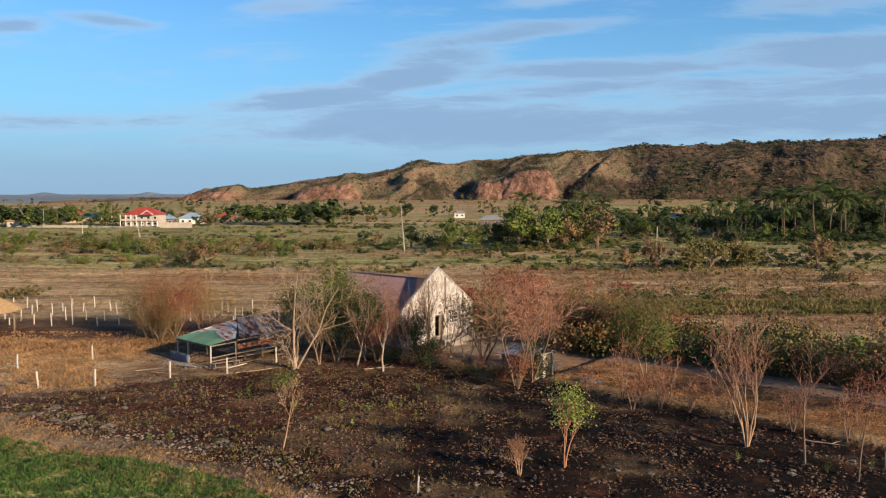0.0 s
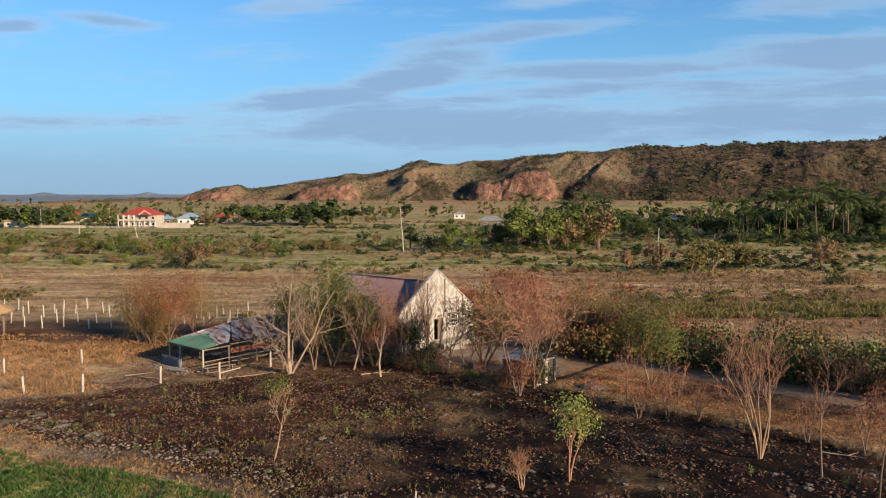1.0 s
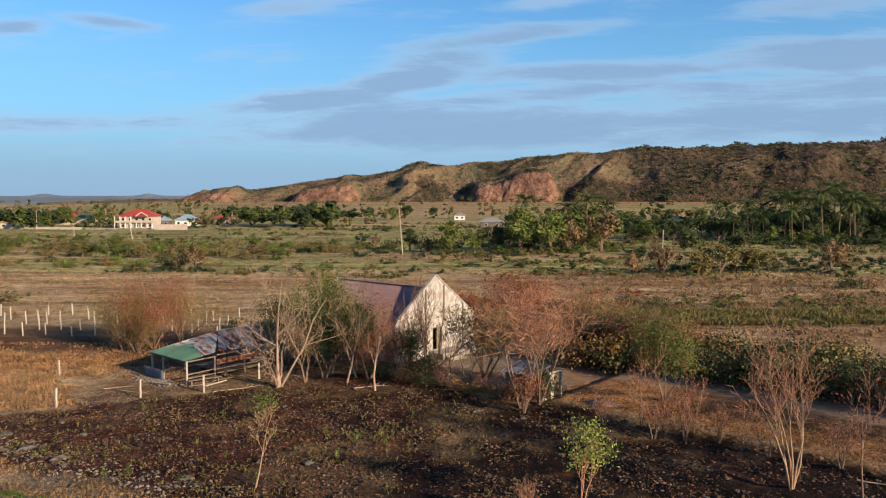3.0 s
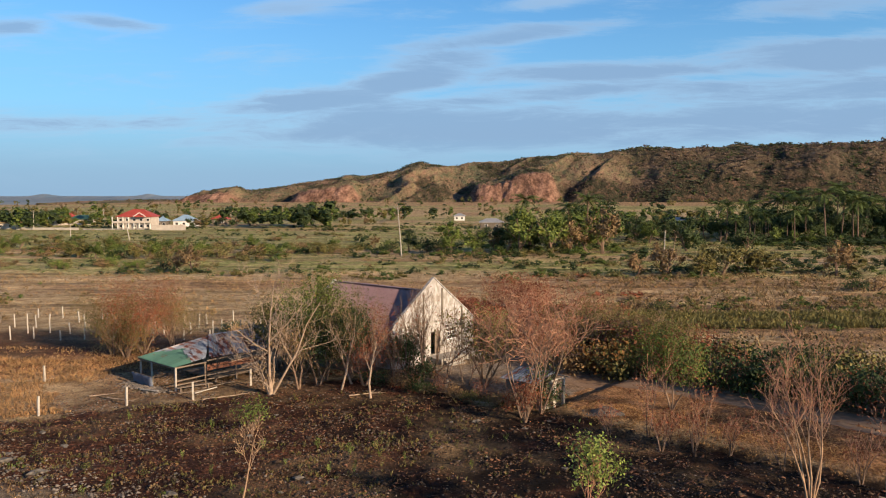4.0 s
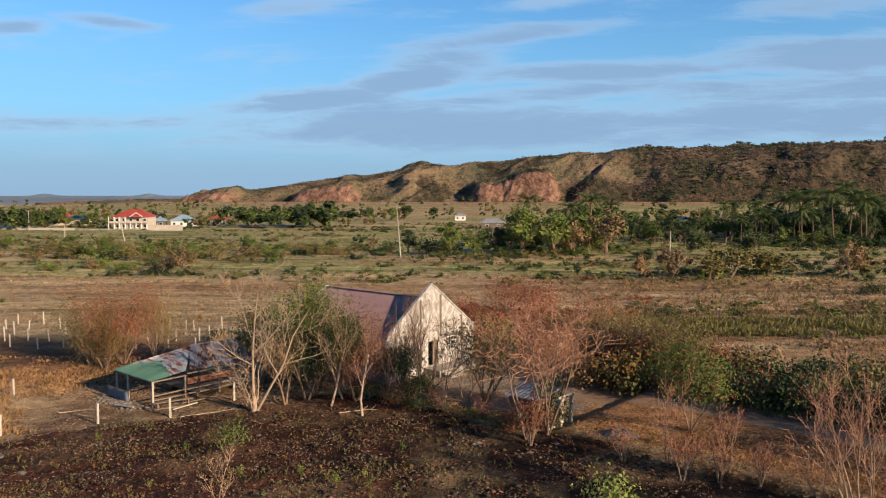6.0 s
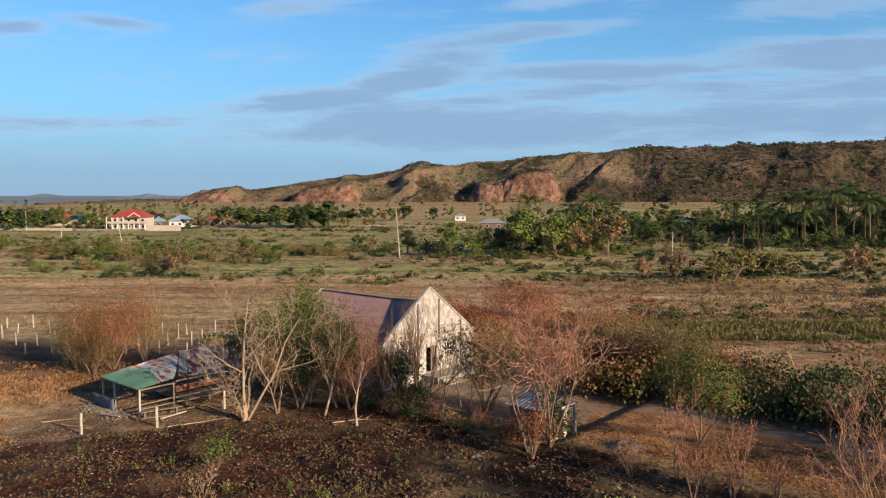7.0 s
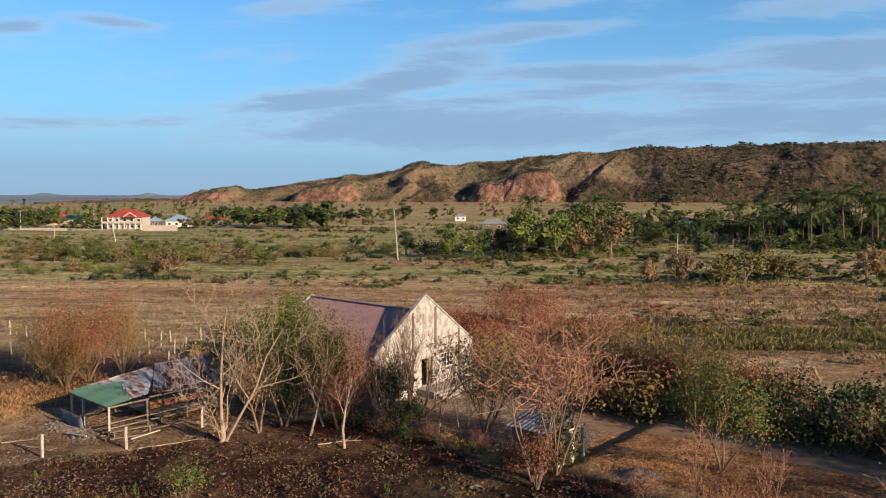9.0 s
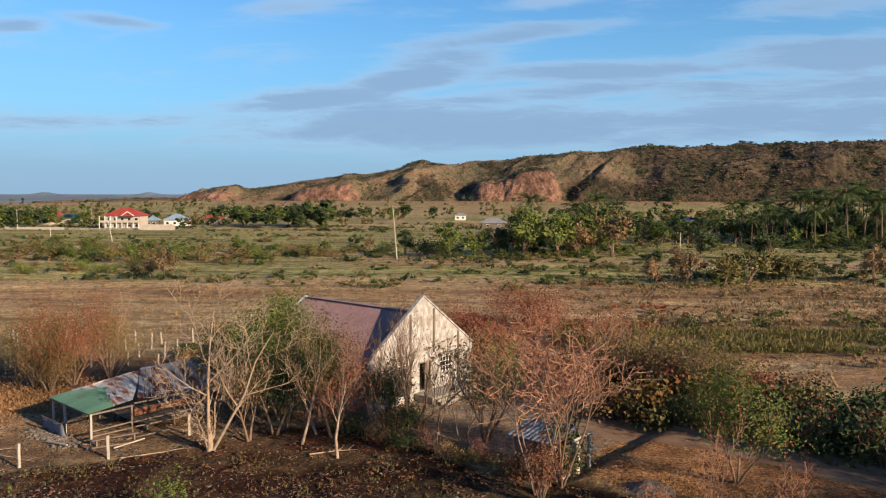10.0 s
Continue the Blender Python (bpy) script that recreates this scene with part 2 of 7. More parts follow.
def land_material():
    """Soil and cover, mixed by what grows where: burnt, green, straw, bare and gravel."""
    m, nt, out = material("land")
    pos = coords(nt, 1.0, world_space=True)

    def noise_at(s, det=6.0, rough=0.65):
        return node(nt, "ShaderNodeTexNoise", [("Vector", pos)], Scale=s, Detail=det, Roughness=rough).outputs["Fac"]

    def attr(n):
        a = nt.nodes.new("ShaderNodeAttribute")
        a.attribute_name = n
        return a.outputs["Fac"]

    big, mid, fine, patch = noise_at(0.06), noise_at(0.55), noise_at(5.0, 8.0, 0.75), noise_at(0.016)
    straw = ramp(nt, mid, [(0.32, (0.26, 0.165, 0.088)), (0.5, (0.44, 0.315, 0.175)), (0.68, (0.60, 0.465, 0.27))])
    straw = mix(nt, ramp(nt, big, [(0.50, grey(0.0)), (0.68, grey(0.4))]), straw, (0.27, 0.155, 0.095))
    greenc = ramp(nt, mid, [(0.3, (0.085, 0.112, 0.032)), (0.46, (0.21, 0.225, 0.07)), (0.66, (0.45, 0.41, 0.17))])
    burnt = ramp(nt, mid, [(0.34, (0.006, 0.0045, 0.0036)), (0.50, (0.013, 0.0085, 0.006)), (0.60, (0.042, 0.018, 0.011)), (0.74, (0.105, 0.046, 0.026))])
    burnt = mix(nt, attr("litter"), burnt, ramp(nt, noise_at(2.6, 8.0, 0.8), [(0.38, (0.018, 0.010, 0.007)), (0.5, (0.078, 0.032, 0.019)), (0.66, (0.20, 0.082, 0.046))]))
    ash = ramp(nt, noise_at(1.6, 8.0, 0.8), [(0.60, grey(0.0)), (0.76, grey(0.4))])
    burnt = mix(nt, ash, burnt, (0.085, 0.056, 0.043))
    bare = ramp(nt, mix(nt, 0.5, mid, fine), [(0.36, (0.10, 0.042, 0.02)), (0.48, (0.235, 0.112, 0.05)), (0.63, (0.43, 0.235, 0.115))])
    gravel = ramp(nt, noise_at(2.2, 8.0, 0.8), [(0.3, (0.13, 0.10, 0.08)), (0.55, (0.27, 0.22, 0.175)), (0.7, (0.42, 0.37, 0.31))])
    thin = nt.nodes.new("ShaderNodeMath")
    thin.operation = "MULTIPLY"
    nt.links.new(attr("green"), thin.inputs[0])
    nt.links.new(ramp(nt, noise_at(0.22, 7.0, 0.7), [(0.36, grey(0.15)), (0.54, grey(1.0))]), thin.inputs[1])
    col = mix(nt, thin.outputs[0], straw, greenc)
    col = mix(nt, attr("bare"), col, bare)
    col = mix(nt, attr("gravel"), col, gravel)
    col = mix(nt, attr("burnt"), col, burnt)
    col = mix(nt, 0.85, col, ramp(nt, fine, [(0.36, grey(0.32)), (0.5, grey(0.92)), (0.64, grey(1.5))]), "MULTIPLY")
    band = node(nt, "ShaderNodeTexNoise", [("Vector", coords(nt, 1.0, (0.028, 0.17, 1.0), True))], Scale=1.0, Detail=7.0, Roughness=0.7).outputs["Fac"]
    col = mix(nt, 0.85, col, ramp(nt, band, [(0.38, grey(0.42)), (0.47, grey(0.9)), (0.55, grey(1.0)), (0.63, grey(1.4))]), "MULTIPLY")
    col = mix(nt, 0.5, col, ramp(nt, patch, [(0.35, grey(0.7)), (0.65, grey(1.2))]), "MULTIPLY")
    clods = noise_at(1.9, 5.0, 0.7)
    coarse = node(nt, "ShaderNodeBump", [("Height", clods)], Strength=0.85, Distance=0.45)
    bmp = node(nt, "ShaderNodeBump", [("Height", fine), ("Normal", coarse.outputs["Normal"])], Strength=0.7, Distance=0.14)
    p = node(nt, "ShaderNodeBsdfPrincipled", [("Base Color", col), ("Normal", bmp.outputs["Normal"])], Roughness=0.95)
    p.inputs["Specular IOR Level"].default_value = 0.12
    nt.links.new(p.outputs[0], out.inputs["Surface"])
    return m


def hill_material():
    """Dry hill: straw slopes, orange scarps where it is steep, scrub in the hollows and on the right half."""
    m, nt, out = material("hill")
    pos = coords(nt, 1.0, (1.0, 0.22, 1.0), True)
    sc = nt.nodes.new("ShaderNodeAttribute")
    sc.attribute_name = "scar"
    n1 = node(nt, "ShaderNodeTexNoise", [("Vector", pos)], Scale=0.016, Detail=8.0, Roughness=0.7).outputs["Fac"]
    n2 = node(nt, "ShaderNodeTexNoise", [("Vector", pos)], Scale=0.11, Detail=8.0, Roughness=0.75).outputs["Fac"]
    n3 = node(nt, "ShaderNodeTexNoise", [("Vector", pos)], Scale=0.34, Detail=6.0, Roughness=0.8).outputs["Fac"]
    n1 = mix(nt, 0.5, n1, n2)
    grass = ramp(nt, n1, [(0.40, (0.29, 0.175, 0.12)), (0.47, (0.235, 0.16, 0.105)), (0.52, (0.18, 0.145, 0.085)), (0.57, (0.085, 0.09, 0.052)), (0.66, (0.12, 0.115, 0.066))])
    soil = ramp(nt, n2, [(0.35, (0.15, 0.078, 0.055)), (0.65, (0.31, 0.18, 0.13))])
    col = mix(nt, sc.outputs["Fac"], grass, soil)
    a = nt.nodes.new("ShaderNodeAttribute")
    a.attribute_name = "scrub"
    wood = ramp(nt, n2, [(0.34, (0.02, 0.026, 0.015)), (0.5, (0.05, 0.043, 0.028)), (0.66, (0.12, 0.07, 0.048))])
    col = mix(nt, a.outputs["Fac"], col, wood)
    col = mix(nt, 0.9, col, ramp(nt, mix(nt, 0.55, n2, n3), [(0.40, grey(0.42)), (0.5, grey(0.95)), (0.60, grey(1.5))]), "MULTIPLY")
    b = node(nt, "ShaderNodeBump", [("Height", n2)], Strength=0.75, Distance=9.0)
    p = node(nt, "ShaderNodeBsdfPrincipled", [("Base Color", col), ("Normal", b.outputs["Normal"])], Roughness=0.95)
    p.inputs["Specular IOR Level"].default_value = 0.1
    nt.links.new(p.outputs[0], out.inputs["Surface"])
    return m


def rusty(name, paint, paint2, rust=(0.16, 0.045, 0.022), amount=0.5, metal=0.25):
    """Painted corrugated sheet with rust in long runs down the slope."""
    m, nt, out = material(name)
    vec = coords(nt, 1.0, (0.55, 1.6, 1.0))
    n1 = node(nt, "ShaderNodeTexNoise", [("Vector", vec)], Scale=1.1, Detail=7.0, Roughness=0.7).outputs["Fac"]
    n2 = node(nt, "ShaderNodeTexNoise", [("Vector", vec)], Scale=7.0, Detail=5.0, Roughness=0.7).outputs["Fac"]
    info = nt.nodes.new("ShaderNodeObjectInfo")
    col = mix(nt, n2, paint, paint2)
    col = mix(nt, 0.5, col, ramp(nt, info.outputs["Random"], [(0, grey(0.6)), (1, grey(1.2))]), "MULTIPLY")
    edge = ramp(nt, n1, [(amount, grey(0.0)), (min(1.0, amount + 0.08), grey(1.0))])
    col = mix(nt, edge, col, mix(nt, n2, rust, (0.07, 0.03, 0.025)))
    p = node(nt, "ShaderNodeBsdfPrincipled", [("Base Color", col)], Roughness=0.5, Metallic=metal)
    nt.links.new(p.outputs[0], out.inputs["Surface"])
    return m


M_LAND, M_HILL = land_material(), hill_material()
M_PLASTER = plain("limewashed_plaster", (0.24, 0.22, 0.205), (0.60, 0.575, 0.55), 2.6, 0.9, stretch=(1, 1, 0.6), stain=(0.24, 0.205, 0.17))
M_CONCRETE = plain("bare_concrete", (0.24, 0.22, 0.195), (0.38, 0.35, 0.31), 1.4, 0.9, stain=(0.12, 0.105, 0.09))
M_DARKCON = plain("stained_shaded_concrete", (0.11, 0.09, 0.07), (0.20, 0.165, 0.13), 2.0, 0.9)
M_POST = plain("whitewashed_post", (0.34, 0.30, 0.25), (0.55, 0.50, 0.43), 3.0, 0.9)
M_WOOD = plain("grey_timber", (0.13, 0.095, 0.07), (0.27, 0.21, 0.16), 3.0, 0.85, stretch=(1, 1, 0.15))
M_PLANK = plain("brown_plank", (0.13, 0.05, 0.03), (0.25, 0.11, 0.065), 3.0, 0.8, stretch=(0.2, 1, 1))
M_BARK_PALE = plain("pale_bark", (0.30, 0.21, 0.145), (0.50, 0.38, 0.28), 3.0, 0.9, rand=0.3)
M_BARK = plain("grey_brown_bark", (0.13, 0.085, 0.06), (0.28, 0.19, 0.135), 3.0, 0.9, rand=0.4)
M_TWIG_RED = plain("reddish_twigs", (0.33, 0.15, 0.092), (0.52, 0.285, 0.18), 3.0, 0.9, rand=0.3)
M_TWIG = plain("tan_twigs", (0.28, 0.175, 0.105), (0.48, 0.32, 0.205), 3.0, 0.9, rand=0.3)
M_LEAF_DARK = leafy("dark_green_leaves", (0.026, 0.048, 0.018), (0.048, 0.075, 0.026), (0.09, 0.112, 0.038), 0.22)
M_LEAF = leafy("green_leaves", (0.06, 0.10, 0.022), (0.115, 0.16, 0.036), (0.22, 0.245, 0.06), 0.28)
M_PALM = leafy("palm_fronds", (0.03, 0.055, 0.018), (0.07, 0.105, 0.03), (0.17, 0.19, 0.06), 0.25)
M_LEAF_LIGHT = leafy("light_green_leaves", (0.14, 0.20, 0.045), (0.24, 0.31, 0.075), (0.38, 0.42, 0.13))
M_LEAF_OLIVE = leafy("olive_leaves", (0.08, 0.08, 0.028), (0.15, 0.138, 0.047), (0.25, 0.205, 0.08), 0.28)
M_LEAF_RUST = leafy("rust_red_leaves", (0.14, 0.042, 0.026), (0.25, 0.082, 0.045), (0.36, 0.15, 0.08))
M_LEAF_RED = leafy("red_leaves", (0.24, 0.06, 0.03), (0.38, 0.11, 0.055), (0.48, 0.18, 0.09))
M_LEAF_ORANGE = leafy("orange_brown_leaves", (0.15, 0.07, 0.025), (0.25, 0.125, 0.042), (0.35, 0.195, 0.07))
M_LEAF_DRY = leafy("dry_brown_leaves", (0.15, 0.095, 0.048), (0.265, 0.178, 0.092), (0.40, 0.28, 0.155))
M_LEAF_HILL = leafy("hill_wood_leaves", (0.035, 0.05, 0.03), (0.062, 0.078, 0.046), (0.11, 0.115, 0.068), 0.2)
M_BRUSH_HILL = leafy("hill_brush_leaves", (0.10, 0.075, 0.058), (0.165, 0.122, 0.096), (0.25, 0.185, 0.145), 0.2)
M_STRAW = leafy("straw_blades", (0.25, 0.14, 0.06), (0.4, 0.25, 0.12), (0.55, 0.39, 0.21))
M_GRASS_RUST = leafy("rust_blades", (0.22, 0.12, 0.06), (0.34, 0.20, 0.10), (0.45, 0.29, 0.155))
M_GRASS = leafy("green_blades", (0.035, 0.08, 0.02), (0.065, 0.13, 0.03), (0.12, 0.19, 0.05))
M_STONE = plain("field_stone", (0.08, 0.07, 0.06), (0.21, 0.185, 0.16), 2.0, 0.9, rand=0.5)
M_RUBBLE = plain("sooty_rubble", (0.022, 0.016, 0.012), (0.085, 0.055, 0.038), 0.35, 0.95)
M_PALE_RUBBLE = plain("pale_rubble", (0.08, 0.064, 0.052), (0.28, 0.235, 0.20), 0.5, 0.95)
M_CLOD = plain("red_litter", (0.085, 0.037, 0.022), (0.27, 0.135, 0.08), 0.5, 0.95)
M_GLASS = plain("dark_pane", (0.015, 0.017, 0.02), (0.03, 0.033, 0.038), 1.0, 0.12, spec=0.6, bump=0.0)
M_WHITE = plain("white_paint", (0.70, 0.68, 0.64), (0.82, 0.80, 0.77), 1.5, 0.6)
M_PURPLE = plain("maroon_roof_sheet", (0.235, 0.14, 0.145), (0.35, 0.225, 0.225), 0.8, 0.6, metal=0.0, spec=0.3)
M_GREENSHEET = rusty("green_sheet", (0.04, 0.115, 0.088), (0.10, 0.205, 0.165), amount=0.60)
M_BLUESHEET = rusty("blue_grey_sheet", (0.12, 0.15, 0.20), (0.30, 0.33, 0.38), amount=0.5)
M_REDSHEET = rusty("rusted_sheet", (0.22, 0.20, 0.21), (0.36, 0.34, 0.36), amount=0.47)
M_TARP = plain("blue_grey_tarpaulin", (0.10, 0.115, 0.16), (0.19, 0.21, 0.27), 1.2, 0.6)
M_THATCH = plain("straw_thatch", (0.30, 0.19, 0.09), (0.50, 0.35, 0.19), 4.0, 0.95, stretch=(1, 1, 0.2))
M_REDROOF = plain("red_roof_tiles", (0.30, 0.045, 0.035), (0.42, 0.08, 0.06), 0.4, 0.6)
M_BLUEROOF = plain("blue_roof_sheet", (0.20, 0.31, 0.43), (0.30, 0.42, 0.54), 0.4, 0.5)
M_CREAM = plain("cream_plaster", (0.40, 0.345, 0.295), (0.55, 0.49, 0.43), 0.4, 0.85)
M_PALEROOF = plain("galvanised_roof", (0.36, 0.36, 0.37), (0.55, 0.55, 0.56), 0.5, 0.4, metal=0.5)
M_TRACK = plain("dirt_track", (0.20, 0.13, 0.085), (0.32, 0.22, 0.15), 0.35, 0.95, stain=(0.19, 0.11, 0.065))
M_HEAP = plain("gravel_heap", (0.07, 0.06, 0.052), (0.21, 0.185, 0.16), 5.0, 0.95, bump=0.8)
# blue and paleness of distance haze are put into this base colour
M_FAR_HAZE = plain("hazed_far_land", (0.125, 0.195, 0.275), (0.27, 0.30, 0.33), 0.006, 1.0, bump=0.0, spec=0.0, stretch=(1.2, 0.14, 1))


# ---- mesh helpers ----
def mesh_object(name, verts, faces, mat, parent=None, label="", shade=False):
    me = bpy.data.meshes.new(name)
    if isinstance(verts, np.ndarray) and isinstance(faces, np.ndarray):
        k = faces.shape[1]
        me.vertices.add(len(verts))
        me.vertices.foreach_set("co", np.ascontiguousarray(verts, dtype=np.float32).ravel())
        me.loops.add(faces.size)
        me.loops.foreach_set("vertex_index", np.ascontiguousarray(faces, dtype=np.int32).ravel())
        me.polygons.add(len(faces))
        me.polygons.foreach_set("loop_start", np.arange(0, faces.size, k, dtype=np.int32))
        me.update(calc_edges=True)
    else:
        me.from_pydata([tuple(v) for v in verts], [], faces)
    if shade:
        me.polygons.foreach_set("use_smooth", np.ones(len(me.polygons), bool))
    me.materials.append(mat)
    ob = new(name, me)
    if parent:
        ob.parent = parent
    if label:
        tagged(ob, label)
    return ob


def part(name, bm, mat, parent, label="", shade=False):
    me = bpy.data.meshes.new(name)
    bmesh.ops.recalc_face_normals(bm, faces=bm.faces)
    bm.to_mesh(me)
    bm.free()
    if shade:
        me.polygons.foreach_set("use_smooth", np.ones(len(me.polygons), bool))
    me.materials.append(mat)
    ob = new(name, me)
    ob.parent = parent
    if label:
        tagged(ob, label)
    return ob


def box(bm, x0, y0, z0, x1, y1, z1, bevel=0.0, m=None):
    """A box between two corners, with its edges broken, added to bm."""
    r = bmesh.ops.create_cube(bm, size=1.0)
    mm = Matrix.Translation(((x0 + x1) / 2, (y0 + y1) / 2, (z0 + z1) / 2)) @ Matrix.Diagonal((abs(x1 - x0), abs(y1 - y0), abs(z1 - z0), 1))
    bmesh.ops.transform(bm, matrix=(m @ mm) if m else mm, verts=r["verts"])
    if bevel:
        edges = {e for v in r["verts"] for e in v.link_edges}
        bmesh.ops.bevel(bm, geom=list(edges), offset=bevel, segments=1, affect="EDGES")
    return bm


def beam(bm, a, b, w, h=None, rnd=0.0):
    """A squared timber from a to b."""
    a, b = Vector(a), Vector(b)
    d = b - a
    q = d.to_track_quat("Z", "Y").to_matrix().to_4x4()
    h = h or w
    return box(bm, -w / 2, -h / 2, 0, w / 2, h / 2, d.length, 0.12 * min(w, h), Matrix.Translation(a) @ q)


def empty(name, m, label, category, group="", kind=""):
    ob = new(name)
    ob.empty_display_size = 0.2
    ob.matrix_basis = m
    return tagged(ob, label, category, group, kind)


def tubes(segs):
    """Tapered limbs: segs of (a, b, radius a, radius b, sides) become one mesh's verts and faces."""
    verts, faces = [], []
    for a, b, ra, rb, n in segs:
        d = b - a
        if d.length < 1e-5:
            continue
        d = d.normalized()
        s = d.orthogonal().normalized()
        c = d.cross(s)
        k = len(verts)
        ring = [(math.cos(2 * math.pi * i / n), math.sin(2 * math.pi * i / n)) for i in range(n)]
        verts += [a + (s * x + c * y) * ra for x, y in ring] + [b + d * rb * 0.5 + (s * x + c * y) * rb for x, y in ring]
        faces += [(k + i, k + (i + 1) % n, k + n + (i + 1) % n, k + n + i) for i in range(n)]
    return verts, faces


def blades(points, normals, sizes, rng, aspect=0.55, curl=0.25, facing=None):
    """Leaves: folded diamond of two triangles each, at points, pointing along normals; facing turns their upper sides."""
    p, n = np.asarray(points, float), np.asarray(normals, float)
    r = rng.normal(size=p.shape)
    if facing is not None:
        r = facing / (np.linalg.norm(facing, axis=1, keepdims=True) + 1e-9)
        n = n - r * np.sum(n * r, axis=1, keepdims=True)
    n = n / (np.linalg.norm(n, axis=1, keepdims=True) + 1e-9)
    s = np.cross(n, r)
    s /= np.linalg.norm(s, axis=1, keepdims=True) + 1e-9
    up = np.cross(s, n)
    L = np.asarray(sizes, float)[:, None]
    v = np.stack([p, p + n * L * 0.5 + s * L * aspect * 0.5 + up * L * curl, p + n * L, p + n * L * 0.5 - s * L * aspect * 0.5 + up * L * curl], 1)
    k = 4 * np.arange(len(p))[:, None]
    return v.reshape(-1, 3), np.concatenate([k + [0, 1, 2], k + [0, 2, 3]])


# ---- trees ----
def grow(rng, height, radius, finest=0.008, stems=1, lean=0.15, levels=3, kids=(5, 5, 4), fork=0.35, spread=0.7, rise=0.35, shrink=0.55, wobble=0.12, ways=()):
    """Limbs of a tree as tapered pieces: the stout ones, the twigs, and the tips with their ways."""
    stout, thin, tips = [], [], []

    def limb(p, d, length, r, level):
        pieces = 4 if level == 0 else 3
        seg = length / pieces
        sides = (7, 5, 4, 3, 3)[min(level, 4)]
        target = stout if level < 2 else thin
        nodes = []
        for i in range(pieces):
            d = (d + Vector(rng.normal(size=3)) * wobble + Vector((0, 0, rise * 0.25 * (level > 0)))).normalized()
            q = p + d * seg
            r1 = max(r * (1 - (i + 1) / pieces * (0.8 if level == 0 else 0.75)), finest)
            target.append((p, q, max(r * (1 - i / pieces * (0.8 if level == 0 else 0.75)), finest), r1, sides))
            nodes.append((q.copy(), d.copy(), r1, (i + 1) / pieces))
            p = q
        tips.append((p.copy(), d.copy(), level))
        if level >= levels:
            return
        n = kids[min(level, len(kids) - 1)]
        for j in range(n):
            at = fork + (1 - fork) * (j + 0.5) / n if level == 0 else 0.25 + 0.75 * (j + 0.6) / n
            base = min(int(at * pieces), pieces - 1)
            q, dd, rr, _ = nodes[base]
            prev = nodes[base - 1][0] if base else q - dd * seg
            q = prev.lerp(q, min(1.0, at * pieces - base))
            turn = 2.4 * j + rng.uniform(0, 1.2)
            s = dd.orthogonal().normalized()
            s = (Matrix.Rotation(turn, 3, dd) @ s)
            nd = (dd * (1 - spread * 0.5) + s * spread * rng.uniform(0.7, 1.2) + Vector((0, 0, rise))).normalized()
            limb(q, nd, length * shrink * rng.uniform(0.75, 1.2) * (1.15 - 0.4 * at), max(rr * 0.62, finest), level + 1)

    for wx, wy, far, thick in ways:
        limb(Vector((wx * 0.3, wy * 0.3, -0.15)), Vector((wx, wy, 1)).normalized(), height * 0.62 * far, radius * thick, 0)
    for k in range(0 if ways else stems):
        a = 2 * math.pi * (k + rng.uniform(0, 0.5)) / stems
        tilt = lean * rng.uniform(0.6, 1.3) * (1 if stems > 1 else 0.5)
        d = Vector((math.cos(a) * tilt, math.sin(a) * tilt, 1)).normalized()
        start = Vector((math.cos(a), math.sin(a), 0)) * (radius * 0.8 if stems > 1 else 0)
        limb(start - Vector((0, 0, 0.15)), d, height * (0.62 if levels > 1 else 0.9) * rng.uniform(0.85, 1.1), radius, 0)
    return stout, thin, tips


def tree(name, label, category, at, seed, bark, twig, leaf=None, leaves=0, leaf_size=0.25, clump=0.35, leaf_low=0.0, leaf2=None, leaves2=0, z=None, group="", low_leaves=0, **how):
    """A tree or shrub: trunk with limbs, twigs, and leaves gathered round the tips."""
    rng = np.random.default_rng(seed)
    x, y = at
    root = empty(name, pose(x, y, gz(x, y) if z is None else z), label, category, group)
    stout, thin, tips = grow(rng, **how)
    v, f = tubes(stout)
    mesh_object("trunk", v, f, bark, root, shade=True)
    if thin:
        v, f = tubes(thin)
        tagged(mesh_object("branchwork", v, f, twig, root), kind="stuff")
    ends = [(p, d) for p, d, lv in tips if lv >= 1 and p.z > leaf_low] or [(p, d) for p, d, lv in tips]

    if leaves > 1000:
        leaves, leaves2, leaf_size = int(leaves * 1.5), int(leaves2 * 1.5), leaf_size * 0.78

    def crown(nm, count, mat):
        pick = rng.integers(0, len(ends), count)
        pts = np.array([ends[i][0] for i in pick]) + rng.normal(size=(count, 3)) * clump
        pts[:, 2] = np.maximum(pts[:, 2], 0.1)
        nor = np.array([ends[i][1] for i in pick]) * 0.5 + rng.normal(size=(count, 3)) * 0.8
        hub = pts.mean(axis=0)
        out = pts - hub * [1, 1, 0.85]
        out = 0.8 * out / (np.linalg.norm(out, axis=1, keepdims=True) + 1e-9) + [0, 0, 0.4] + rng.normal(size=(count, 3)) * 0.55
        v, f = blades(pts, nor, leaf_size * rng.uniform(0.6, 1.4, count), rng, facing=out)
        mesh_object(nm, v, f, mat, root)

    if leaf and leaves:
        crown("crown", leaves, leaf)
    if leaf2 and leaves2:
        crown("dead_leaves", leaves2, leaf2)
    return root


import itertools

